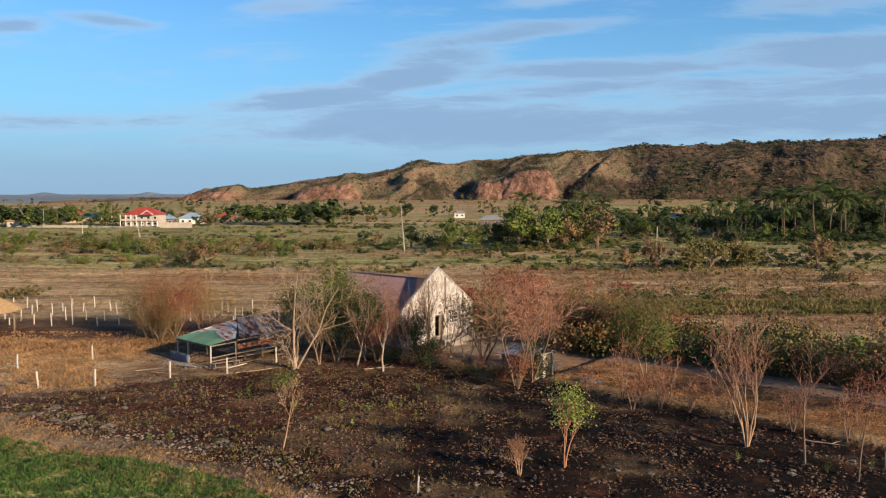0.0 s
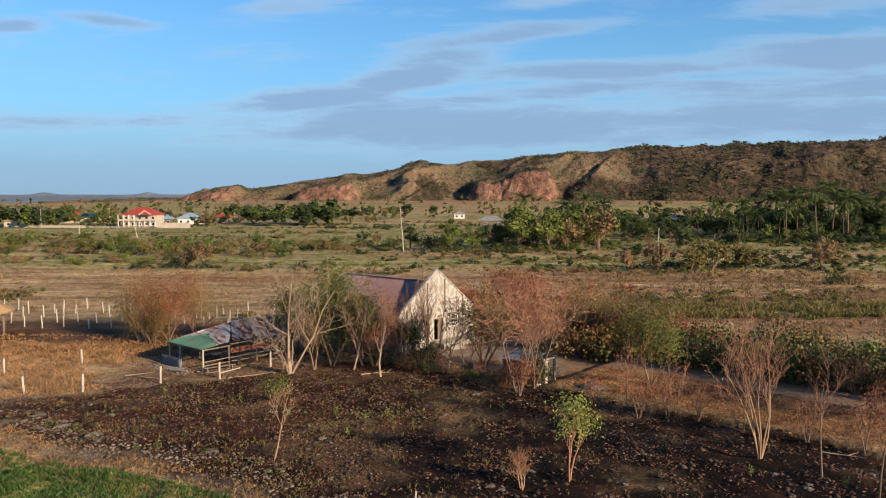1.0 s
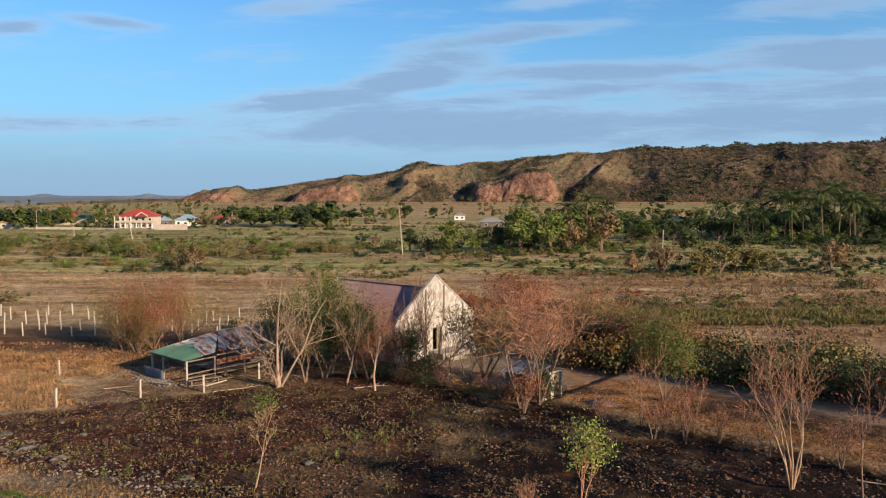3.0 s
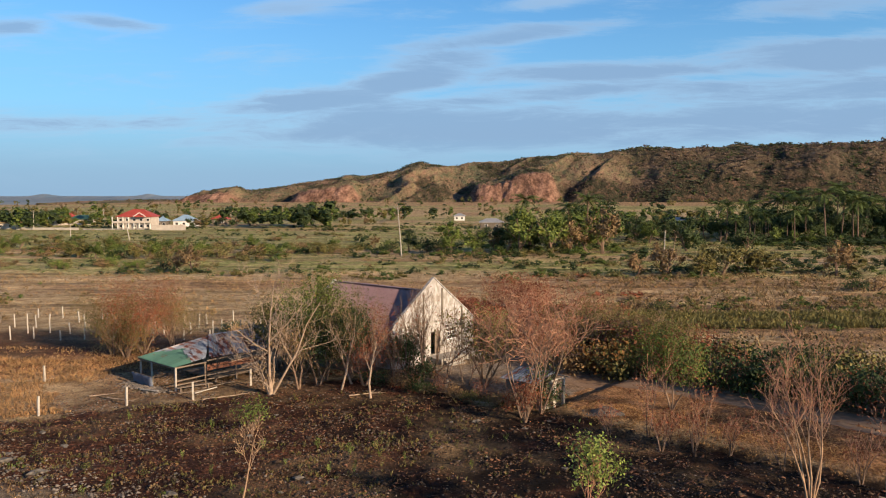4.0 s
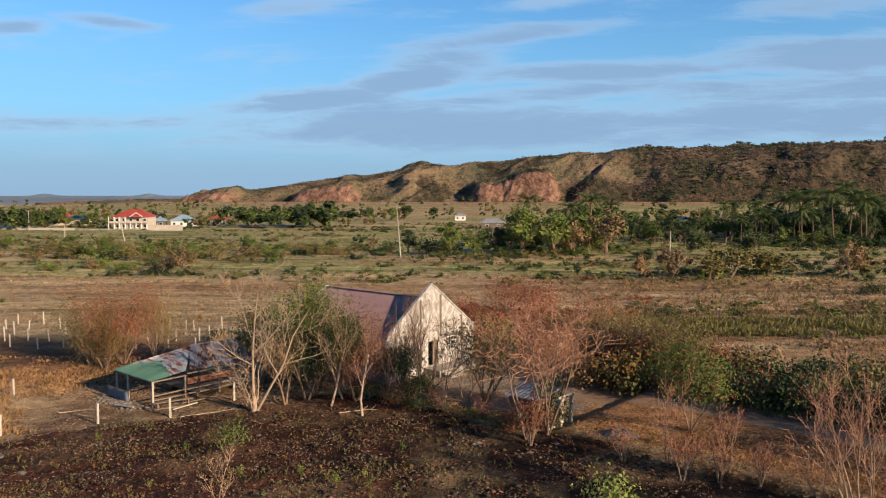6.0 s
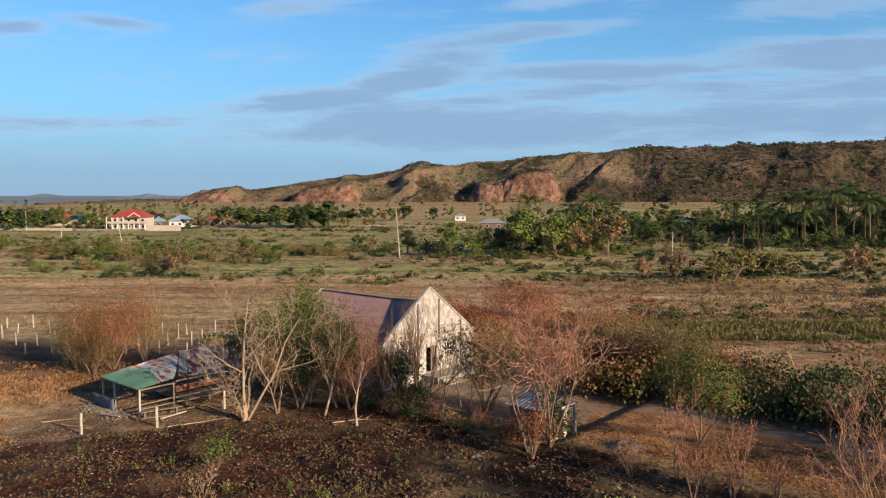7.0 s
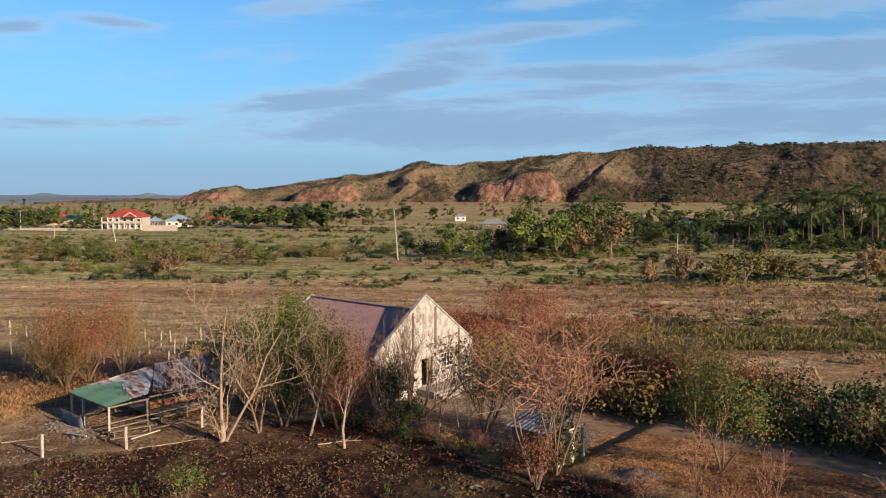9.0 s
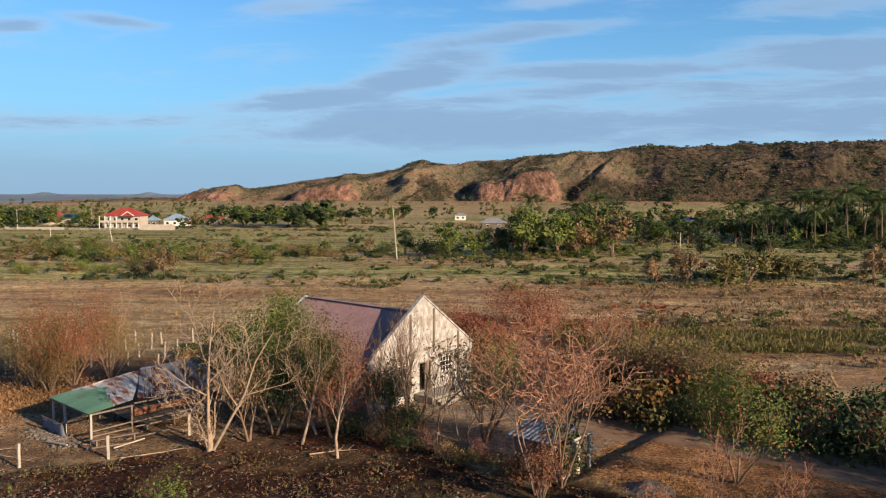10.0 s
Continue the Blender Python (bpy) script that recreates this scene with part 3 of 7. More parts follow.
PHI = (1 + 5 ** 0.5) / 2
ICO_V = np.array([(-1, PHI, 0), (1, PHI, 0), (-1, -PHI, 0), (1, -PHI, 0), (0, -1, PHI), (0, 1, PHI), (0, -1, -PHI), (0, 1, -PHI), (PHI, 0, -1), (PHI, 0, 1), (-PHI, 0, -1), (-PHI, 0, 1)]) / math.hypot(1, PHI)
ICO_F = np.array([(a, b, c) for a, b, c in itertools.combinations(range(12), 3) if max(np.linalg.norm(ICO_V[a] - ICO_V[b]), np.linalg.norm(ICO_V[b] - ICO_V[c]), np.linalg.norm(ICO_V[a] - ICO_V[c])) < 1.1])


def leaf_ball_crown(rng, height, width, count, size, low=0.25, lobes=12, core=0.0):
    """A dense crown of many leaves in uneven lobes with gaps between them; a bush (low 0) sits on the ground."""
    c = rng.normal(size=(lobes, 3))
    c /= np.linalg.norm(c, axis=1, keepdims=True)
    c *= rng.uniform(0.3, 0.85, (lobes, 1))
    if low < 0.05:
        c[:, 2] = np.abs(c[:, 2]) * 1.1 - 0.75
        c[:, :2] *= 1.05
    rad = rng.uniform(0.25, 0.5, lobes)
    pick = rng.integers(0, lobes, count)
    d = rng.normal(size=(count, 3))
    d /= np.linalg.norm(d, axis=1, keepdims=True)
    p = c[pick] + d * (rad[pick] * rng.uniform(0.35, 1.15, count) ** 0.6)[:, None]
    mid, half = height * (1 + low) / 2, height * (1 - low) / 2
    pts = p * [width / 2, width / 2, half] + [0, 0, mid]
    pts[:, 2] = np.maximum(pts[:, 2], 0.1 * height * rng.uniform(0.1, 1.2, count))
    out = d + 0.5 * p / (np.linalg.norm(p, axis=1, keepdims=True) + 1e-9) + [0, 0, 0.25] + rng.normal(size=(count, 3)) * 0.34
    v, f = blades(pts, d * 0.4 + rng.normal(size=(count, 3)) * 0.8, size * rng.uniform(0.6, 1.5, count), rng, 0.62, 0.12, out)
    if not core:
        return v, f
    # dense leafage inside each lobe, for plants far off
    body = c[:, None] + ICO_V[None] * (rad * core)[:, None, None] * rng.uniform(0.7, 1.2, (lobes, 12, 1))
    body = body.reshape(-1, 3) * [width / 2, width / 2, half] + [0, 0, mid]
    body[:, 2] = np.maximum(body[:, 2], 0.02 * height)
    bf = (ICO_F[None] + (12 * np.arange(lobes))[:, None, None]).reshape(-1, 3)
    return np.concatenate([v, body]), np.concatenate([f, bf + len(v)])


def broadleaf(name, label, category, seed, height, width, leaf, count, size, low=0.25, bark=M_BARK, group="", lobes=14):
    """A template tree or bush further off: tapered trunk with limbs, dense leafy crown."""
    rng = np.random.default_rng(seed)
    root = empty(name, pose(0, 0, 0), label, category, group)
    stout, _, _ = grow(rng, height * (0.9 if low > 0.04 else 0.55), 0.022 * height + 0.03, stems=1 if low > 0.04 else 3, lean=0.35, levels=1, kids=(6,), fork=0.3, spread=0.9)
    v, f = tubes(stout)
    mesh_object("trunk", v, f, bark, root)
    v, f = leaf_ball_crown(rng, height, width, count, size, low, lobes, 0.5 if low > 0.04 else 0.0)
    mesh_object("crown", v, f, leaf, root)
    return root


def palm(name, label, seed, height, group=""):
    """Coconut palm: curved ringed trunk and long drooping fronds of many leaflets."""
    rng = np.random.default_rng(seed)
    root = empty(name, pose(0, 0, 0), label, "palm tree", group)
    p, d, segs = Vector((0, 0, -0.2)), Vector((rng.uniform(-0.12, 0.12), rng.uniform(-0.12, 0.12), 1)).normalized(), []
    for i in range(7):
        q = p + d * (height / 7)
        segs.append((p, q, 0.2 - 0.012 * i, 0.188 - 0.012 * i, 6))
        d, p = (d + Vector((0, 0, 0.05))).normalized(), q
    v, f = tubes(segs)
    mesh_object("trunk", v, f, M_BARK, root)
    verts, faces = [], []
    for k in range(26):
        a, up = k * 2.399 + rng.uniform(-0.2, 0.2), rng.uniform(-0.45, 1.5)
        h = Vector((math.cos(a), math.sin(a), 0))
        dd, q, L = (h + Vector((0, 0, up))).normalized(), p.copy(), rng.uniform(3.4, 4.8)
        acr = Vector((-h.y, h.x, 0))
        for i in range(9):
            nq = q + dd * (L / 9)
            w = 0.8 * math.sin(math.pi * (0.15 + 0.8 * i / 9))
            for sgn in (1, -1):
                o = len(verts)
                tip = acr * sgn * w + dd * 0.3 - Vector((0, 0, 0.45 * w + 0.1))
                verts += [q, q.lerp(nq, 0.75), q.lerp(nq, 0.5) + tip]
                faces.append((o, o + 1, o + 2))
            q, dd = nq, (dd - Vector((0, 0, 0.15))).normalized()
    mesh_object("crown", verts, faces, M_PALM, root)
    return root


def place(ob, x, y, turn=0.0, size=1.0, tall=1.0, z=None):
    k = ob.scale
    return copy_thing(ob, pose(x, y, (gz(x, y) if z is None else z) - 0.03, 0, 0, turn) @ Matrix.Diagonal((size / k.x, size / k.y, size * tall / k.z, 1)))


def scatter(name, tv, tf, xs, ys, sizes, rng, mat, label, category, sink=0.0, flat=1.0, tilt=0.0):
    """Many alike small pieces joined as one mesh of stuff."""
    tv, tf = np.asarray(tv, float), np.asarray(tf, int)
    n, k = len(xs), len(tv)
    a = rng.uniform(0, 2 * math.pi, n)
    ca, sa = np.cos(a)[:, None], np.sin(a)[:, None]
    jit = 1 + rng.normal(size=(n, k, 3)) * 0.16
    v = tv[None] * jit * sizes[:, None, None] * [1, 1, flat]
    x = v[..., 0] * ca - v[..., 1] * sa
    y = v[..., 0] * sa + v[..., 1] * ca
    z = v[..., 2]
    if tilt:
        z, x = z + x * rng.normal(size=(n, 1)) * tilt, x
    out = np.stack([x + xs[:, None], y + ys[:, None], z + (land(xs, ys) - sink * sizes)[:, None]], -1).reshape(-1, 3)
    faces = (tf[None] + (np.arange(n) * k)[:, None, None]).reshape(-1, tf.shape[1])
    ob = mesh_object(name, out, faces, mat)
    return tagged(ob, label, category, "", "stuff")


def lump():
    """A rough stone of 20 triangles."""
    bm = bmesh.new()
    bmesh.ops.create_icosphere(bm, subdivisions=1, radius=1.0)
    v = np.array([tuple(q.co) for q in bm.verts])
    f = np.array([[q.index for q in fc.verts] for fc in bm.faces])
    bm.free()
    return v * [1.0, 0.8, 0.55], f


def clod():
    """A small broken clod of eight triangles."""
    v = np.array([(1, 0, 0), (0, 0.85, 0.05), (-0.95, 0, 0), (0, -0.9, 0), (0.1, 0.1, 0.6), (0, 0, -0.4)], float)
    f = np.array([(0, 1, 4), (1, 2, 4), (2, 3, 4), (3, 0, 4), (1, 0, 5), (2, 1, 5), (3, 2, 5), (0, 3, 5)])
    return v, f


def tuft(rng, blades_n=9, height=1.0, width=0.45):
    """A tussock of narrow bent blades, two triangles each."""
    v, f = [], []
    for i in range(blades_n):
        a, l = rng.uniform(0, 2 * math.pi), rng.uniform(0.55, 1.0)
        b = np.array([math.cos(a), math.sin(a), 0]) * rng.uniform(0, 0.18)
        o = np.array([math.cos(a), math.sin(a), 0]) * width * rng.uniform(0.3, 1.0)
        s = np.array([-math.sin(a), math.cos(a), 0]) * 0.045
        k = len(v)
        v += [b - s, b + s, b + o * 0.45 + s * 0.8 + [0, 0, height * l * 0.65], b + o + [0, 0, height * l]]
        f += [(k, k + 1, k + 2), (k, k + 2, k + 3)]
    return np.array(v), np.array(f)

# ---- the ground: one sheet to the horizon ----
HOUSE = (-6.61, 80.23, -0.2)
HOUSE_TURN = 51.0
UX, UY = math.cos(radians(HOUSE_TURN)), math.sin(radians(HOUSE_TURN))


def y_near(x):
    """Near edge of the burnt field."""
    return np.interp(x, [-48, -34.6, -25, -18, -11.8, -8.6, -2, 10], [63, 57, 51, 47.8, 44.3, 40.5, 36, 26])


def steps(lo, hi, inner_lo, inner_hi, fine, growth):
    mid = np.arange(inner_lo, inner_hi + 1e-6, fine)
    up, v, s = [], inner_hi, fine
    while v < hi:
        s *= growth
        v += s
        up.append(min(v, hi))
    dn, v, s = [], inner_lo, fine
    while v > lo:
        s *= growth
        v -= s
        dn.append(max(v, lo))
    return np.concatenate([dn[::-1], mid, up])


def build_ground():
    xs = steps(-4500, 4500, -44, 32, 0.5, 1.07)
    near = np.concatenate([np.arange(30, 78, 0.5), np.arange(78, 104, 0.8)])
    far, v = [], 104.0
    while v < 4850:
        v += max(0.9, v * v / 13000)
        far.append(v)
    ys = np.concatenate([-np.geomspace(4500, 12, 18), np.linspace(-8, 27, 16), near, far])
    X, Y = np.meshgrid(xs, ys)
    x, y = X.ravel(), Y.ravel()
    z = land(x, y) + 7.0 * smooth(500, 1150, y) * smooth(-760, -420, x)
    n, k = len(xs), len(ys)
    i = np.arange((k - 1) * n).reshape(k - 1, n)[:, :-1].ravel()
    ob = mesh_object("ground", np.stack([x, y, z], 1), np.stack([i, i + 1, i + n + 1, i + n], 1), M_LAND, shade=True)
    tagged(ob, "dry plain with burnt plot, straw and green fields", "ground", "", "structure")
    rag = (fbm(x / 3.0, y / 3.0, 21) - 0.5) * 4.5 + (fbm(x / 0.8, y / 0.8, 22) - 0.5) * 2.0
    inner = smooth(-0.6, 1.0, y_far(x) - y + rag * 0.6) * smooth(-0.8, 1.2, y - y_near(x) + rag) * (y < 80)
    litter = smooth(0.34, 0.60, fbm(x / 4.0, y / 3.0, 31)) * (0.25 + 0.65 * smooth(9, -4, x)) + 0.5 * smooth(7, 1, y_far(x) - y) * smooth(4, -2, x)
    # litter fades on the right: blacker burnt soil, with shade painted into it
    litter = litter * (1 - 0.85 * smooth(-7, -1, x) * smooth(34, 26, x)) + 0.65 * smooth(-4, -18, x) + 0.5 * smooth(-7, -12, x) * smooth(14, 6, y_far(x) - y)
    burnt = inner * (0.78 + 0.22 * smooth(0.35, 0.5, fbm(x / 5, y / 5, 30)))
    shedlot = smooth(-34, -29, x + rag) * smooth(-10, -15, x) * smooth(0, 2, y - y_far(x) + 1) * smooth(87, 82, y + rag)
    burnt = np.maximum(burnt, 0.55 * shedlot)
    # darker strip of ground among the trellis posts, drawn in the same dark colour
    burnt = np.maximum(burnt, 0.8 * smooth(-20, -27, x) * smooth(86, 89, y + rag * 0.5) * smooth(104, 99, y + rag * 0.5))
    gravel = smooth(6.5, 1.5, np.abs(y - y_near(x) - 2.2 + rag * 0.6)) * smooth(-4, -12, x) * (y < 80) * 0.8
    verge = y_near(x) - 3.2 + 1.3 * smooth(-28, -12, x)
    green = smooth(-0.5, 0.9, verge - 0.4 - y + rag * 0.35) * smooth(2, -6, x) * (y < 80)
    bare = np.zeros_like(x)
    # the bare field beyond the posts, the yard, the verge of the track
    bare = np.maximum(bare, smooth(0, 3, y - y_far(x) + rag * 0.5) * smooth(-14, -19, x) * smooth(98, 93, y + rag) * (0.35 + 0.65 * smooth(0.35, 0.6, fbm(x / 6, y / 3.5, 33))) * (1 - 0.55 * smooth(-33, -29, x)) * (0.35 + 0.65 * smooth(76, 84, y)))
    s, b = (x - HOUSE[0]) * UX + (y - HOUSE[1]) * UY, -(x - HOUSE[0]) * UY + (y - HOUSE[1]) * UX
    bare = np.maximum(bare, ((s > -2.4) & (s < 15) & (b > -18) & (b < 1)) * 0.35)
    gravel = np.maximum(gravel, ((s > -2.4) & (s < 13) & (b > -17) & (b < 0)) * (0.55 + 0.4 * smooth(0.4, 0.6, fbm(x / 2.5, y / 2.5, 34))))
    track = smooth(0, 2, y - y_far(x) - 0.6 + rag * 0.4) * smooth(6, 9, x) * smooth(91.5 - 0.93 * x + 1, 89 - 0.93 * x, y + rag * 0.4)
    bare = np.maximum(bare, 0.9 * track)
    bare = np.maximum(bare, 0.6 * smooth(10, 22, x) * smooth(84, 92, y) * smooth(175, 140, y) * smooth(0.34, 0.52, fbm(x / 30, y / 6, 35)))
    # mid distance: strips of green among straw
    strip = fbm(x / 75, y / 13, 41)
    mid = smooth(150, 180, y) * (1 - smooth(900, 1100, y))
    g = mid * smooth(0.47, 0.56, strip + 0.10 * smooth(215, 260, y) * smooth(420, 330, y))
    g = np.maximum(g, 0.85 * smooth(-24, -40, x) * smooth(168, 172, y) * smooth(190, 182, y + rag))
    g = np.maximum(g, 0.65 * smooth(-62, -80, x) * smooth(296, 304, y) * smooth(372, 362, y))
    g = np.maximum(g, 0.9 * smooth(20, 30, x) * smooth(103, 106, y + rag * 0.7) * smooth(117, 112, y + rag * 0.7))
    g = np.maximum(g, 0.55 * smooth(10, 30, x) * smooth(158, 166, y) * smooth(182, 172, y + rag))
    g = np.maximum(g, 0.8 * smooth(-60, -40, x) * smooth(30, 10, x) * smooth(240, 250, y) * smooth(345, 320, y) * smooth(0.36, 0.46, fbm(x / 60, y / 9, 43)))
    far_strip = smooth(400, 460, y) * (1 - smooth(1000, 1090, y) * (x > -500))
    g = np.maximum(g, 0.85 * far_strip * smooth(0.47, 0.58, fbm(x / 170, y / 42, 45)))
    green = np.maximum(green, g)
    pale = smooth(0.60, 0.70, fbm(x / 90, y / 10, 47)) * smooth(120, 150, y) * (1 - g)
    bare = np.maximum(bare, 0.55 * pale)
    bare = np.maximum(bare, 0.45 * smooth(600, 900, y) * smooth(-760, -300, x) * (1 - g))
    green = np.maximum(green, 0.5 * smooth(800, 2600, y) * smooth(-300, -700, x))
    for nm, val in (("litter", litter), ("burnt", burnt), ("green", green), ("bare", bare * (1 - inner)), ("gravel", gravel)):
        a = ob.data.attributes.new(nm, "FLOAT", "POINT")
        a.data.foreach_set("value", np.clip(val, 0, 1).astype(np.float32))
    return ob


build_ground()


def build_track():
    """The dirt track that runs to the gate, with two worn wheel ruts."""
    n, m = 90, 13
    t = np.linspace(0, 1, n)
    cx = 8.4 + 36 * t
    cy = np.interp(cx, [8, 11.0, 15.0, 20.4, 24.1, 26.7, 31, 46], [79.6, 77.0, 73.7, 69.3, 64.6, 61.5, 56.6, 43.5])
    cy = np.convolve(np.pad(cy, 7, mode="edge"), np.ones(15) / 15, "valid")
    dx, dy = np.gradient(cx), np.gradient(cy)
    l = np.hypot(dx, dy)
    nx, ny = -dy / l, dx / l
    w = np.linspace(-2.1, 2.1, m)
    edge = (fbm(t * 22, t * 0, 51) - 0.5) * 0.9
    X = cx[:, None] + nx[:, None] * (w[None] + edge[:, None] * np.sign(w)[None] * (np.abs(w)[None] > 1.9))
    Y = cy[:, None] + ny[:, None] * w[None]
    rut = -0.07 * np.exp(-((np.abs(w) - 0.85) / 0.28) ** 2)
    Z = land(X.ravel(), Y.ravel()).reshape(X.shape) + 0.05 + rut[None] - 0.09 * (np.abs(w)[None] > 2.0)
    i = np.arange((n - 1) * m).reshape(n - 1, m)[:, :-1].ravel()
    ob = mesh_object("road", np.stack([X.ravel(), Y.ravel(), Z.ravel()], 1), np.stack([i, i + 1, i + m + 1, i + m], 1), M_TRACK, shade=True)
    tagged(ob, "sandy dirt track with worn wheel ruts", "road", "", "structure")


build_track()


# ---- hills and distance ----
def hill_crest(x):
    """Height of the long crest, rising to the right."""
    base = np.interp(x, [-560, -470, -395, -279, -186, -135, -57, 51, 175, 278, 494, 636, 900, 1500], [0, 1, 21, 40, 52, 57, 62, 73, 84, 93, 100, 105, 105, 90])
    return base + 13 * np.exp(-((x + 93) / 26) ** 2) + (fbm(x / 60, x * 0, 61) - 0.5) * 14


def ridged(x, y, seed):
    """Noise with sharp crests, 0 to 1."""
    return 1 - np.abs(2 * fbm(x, y, seed, 3) - 1) * 1.8


def build_hills():
    xs, ys = np.arange(-620, 1300, 3.0), np.concatenate([np.arange(1085, 1425, 3.4), np.arange(1425, 1900, 24.0)])
    X, Y = np.meshgrid(xs, ys)
    x, y = X.ravel(), Y.ravel()
    warp = (fbm(x / 90, y / 90, 62) - 0.5) * 80
    lean = x - 0.42 * (y - 1250) + warp

    def crease(u, v, seed, sharp=1.4):
        """Noise with sharp crests along v, 0 to 1."""
        return (1 - np.abs(2 * vnoise(u, v, seed) - 1)) ** sharp

    spur = crease(lean / 120, y / 380, 63)
    rib = crease((lean + 0.4 * warp) / 52, y / 170, 64)
    gully = crease((lean + 0.7 * warp) / 23, y / 80, 67, 1.2)
    rill_ = crease((x + warp) / 10, y / 34, 79, 1.0)
    foot = 1150 - 45 * spur + 30 * vnoise(x / 140, y * 0, 65)
    d = np.clip((y - foot) / (1400 - foot), 0, 1.6)
    up = np.interp(d, [0, 0.06, 0.25, 0.5, 0.8, 1.0, 1.25, 1.6], [0, 0.10, 0.33, 0.60, 0.88, 1.0, 0.93, 0.55])
    crest = hill_crest(x)
    env = smooth(0.0, 0.22, d) * (1 - 0.9 * smooth(0.65, 1.0, d))
    broad = 1 + 1.7 * smooth(200, 320, x)
    z = 6 + crest * up + env * (broad * 15 * (spur - 0.5) + 8 * (rib - 0.5) + 3.4 * (gully - 0.5) + 1.1 * (rill_ - 0.5) + 1.5 * (fbm(x / 9, y / 9, 78) - 0.5)) * np.clip(crest / 75, 0.12, 1.15)
    # straight spurs that run down to the plain
    for x0, y0, z0, x1, y1, z1, flank in ((266, 1360, 92, 150, 1118, 8, 0.50), (-28, 1310, 50, -92, 1108, 6, 0.42), (-150, 1330, 44, -262, 1110, 6, 0.34), (400, 1365, 90, 285, 1125, 8, 0.52), (520, 1360, 96, 415, 1115, 8, 0.55), (640, 1365, 100, 520, 1120, 8, 0.52), (790, 1365, 100, 650, 1120, 8, 0.5)):
        L = math.hypot(x1 - x0, y1 - y0)
        ux, uy = (x1 - x0) / L, (y1 - y0) / L
        along = np.clip(((x - x0) * ux + (y - y0) * uy) / L, 0, 1)
        off = np.hypot(x - x0 - along * L * ux, y - y0 - along * L * uy)
        z = np.maximum(z, z0 + (z1 - z0) * along ** 1.35 - flank * off + 3.0 * (gully - 0.5) + 2.0 * (fbm(x / 14, y / 14, 80) - 0.5))
    # scarps where the foot has slipped away, cut by narrow rills
    scar = x * 0.0
    for cx, wid, top, fy in ((-218, 60, 20, 1105), (66, 82, 36, 1112), (-395, 50, 10, 1105)):
        near = smooth(wid * 1.1, wid * 0.6, np.abs(x - cx))
        rill = 1.0 * fbm((x + warp * 0.5) / 22, y / 60, 69) + 0.5 * np.abs(2 * vnoise((x + warp * 0.6 + 0.5 * y) / 9, y / 30, 70) - 1) + 0.4 * np.abs(2 * vnoise((x + 0.3 * y) / 4, y / 20, 85) - 1) - 0.2
        edge = fy + 9 * rill + 45 * (1 - near) + 16 * (vnoise(x / 45, y * 0 + cx, 68) - 0.3)
        brow = top * (0.85 + 0.3 * vnoise(x / 40, y * 0 + cx, 74) + 0.5 * (x - cx) / wid) * near
        cliff = 6 + brow * np.clip((y - edge) / 30, 0, 1) ** 0.8 + np.clip(y - edge - 30, 0, 400) * 0.17 + near * (3.0 * (ridged((x + warp) / 11, y / 40, 75) - 0.75) + 5.0 * (fbm(x / 7, y / 9, 94) - 0.5))
        blend_in = near * smooth(fy + 190, fy + 80, y)
        z = z + (np.maximum(cliff, z * 0 + 4) - z) * blend_in
        scar = np.maximum(scar, blend_in * smooth(-6, 2, y - edge) * smooth(52, 30, y - edge))
    z = np.where(y <= 1090, 3.0, z)
    n, k = len(xs), len(ys)
    i = np.arange((k - 1) * n).reshape(k - 1, n)[:, :-1].ravel()
    ob = mesh_object("hill", np.stack([x, y, z], 1), np.stack([i, i + 1, i + n + 1, i + n], 1), M_HILL, shade=True)
    tagged(ob, "long dry hill with orange eroded scarps and scrub", "hill", "", "structure")
    low = 0.30 * (0.5 - spur) + 0.34 * (0.5 - rib) + 0.22 * (0.5 - gully)
    scrub = smooth(0.47, 0.60, fbm(x / 26, y / 50, 71) + low * 0.6 + 0.05 * smooth(0.6, 0.95, d)) * 0.9
    woody = smooth(215, 330, x + 90 * (vnoise(x / 60, y / 60, 72) - 0.5))
    scrub = np.maximum.reduce([scrub, woody * (0.55 + 0.45 * smooth(0.32, 0.5, fbm(x / 34, y / 70, 73) + low * 0.5)), smooth(80, 160, x) * smooth(0.30, 0.12, d)])
    scrub = scrub * (1 - 0.85 * scar)
    a = ob.data.attributes.new("scar", "FLOAT", "POINT")
    a.data.foreach_set("value", np.clip(scar + 0.35 * smooth(0.6, 0.72, fbm(x / 26, y / 40, 84)), 0, 1).astype(np.float32))
    a = ob.data.attributes.new("scrub", "FLOAT", "POINT")
    a.data.foreach_set("value", np.clip(scrub, 0, 1).astype(np.float32))
    # scrub and small trees on the slopes, thickest in the hollows and on the wooded half
    rng = np.random.default_rng(7)
    total = 11500
    want = (scrub ** 1.3 * (1 + 1.3 * (1 - woody)) + 0.06 + 0.2 * woody + 0.10 * (np.abs(y - 1400) < 8)) * (z > 8) * (y < 1440)
    idx = rng.choice(len(x), total, p=want / want.sum())
    px, py, pz, deep = x[idx] + rng.uniform(-3, 3, total), y[idx] + rng.uniform(-3, 3, total), z[idx], low[idx]
    # loose tufts over the open half
    extra = 6500
    loose = (1 - woody) * (0.10 + smooth(0.45, 0.6, fbm(x / 18, y / 40, 88) + 0.5 * low)) * (1 - 0.9 * scar) * (z > 8) * (y < 1430) * (x < 420)
    more = rng.choice(len(x), extra, p=loose / loose.sum())
    idx = np.concatenate([idx, more])
    px, py, pz, deep = np.concatenate([px, x[more] + rng.uniform(-3, 3, extra)]), np.concatenate([py, y[more] + rng.uniform(-3, 3, extra)]), z[idx], low[idx]
    total += extra
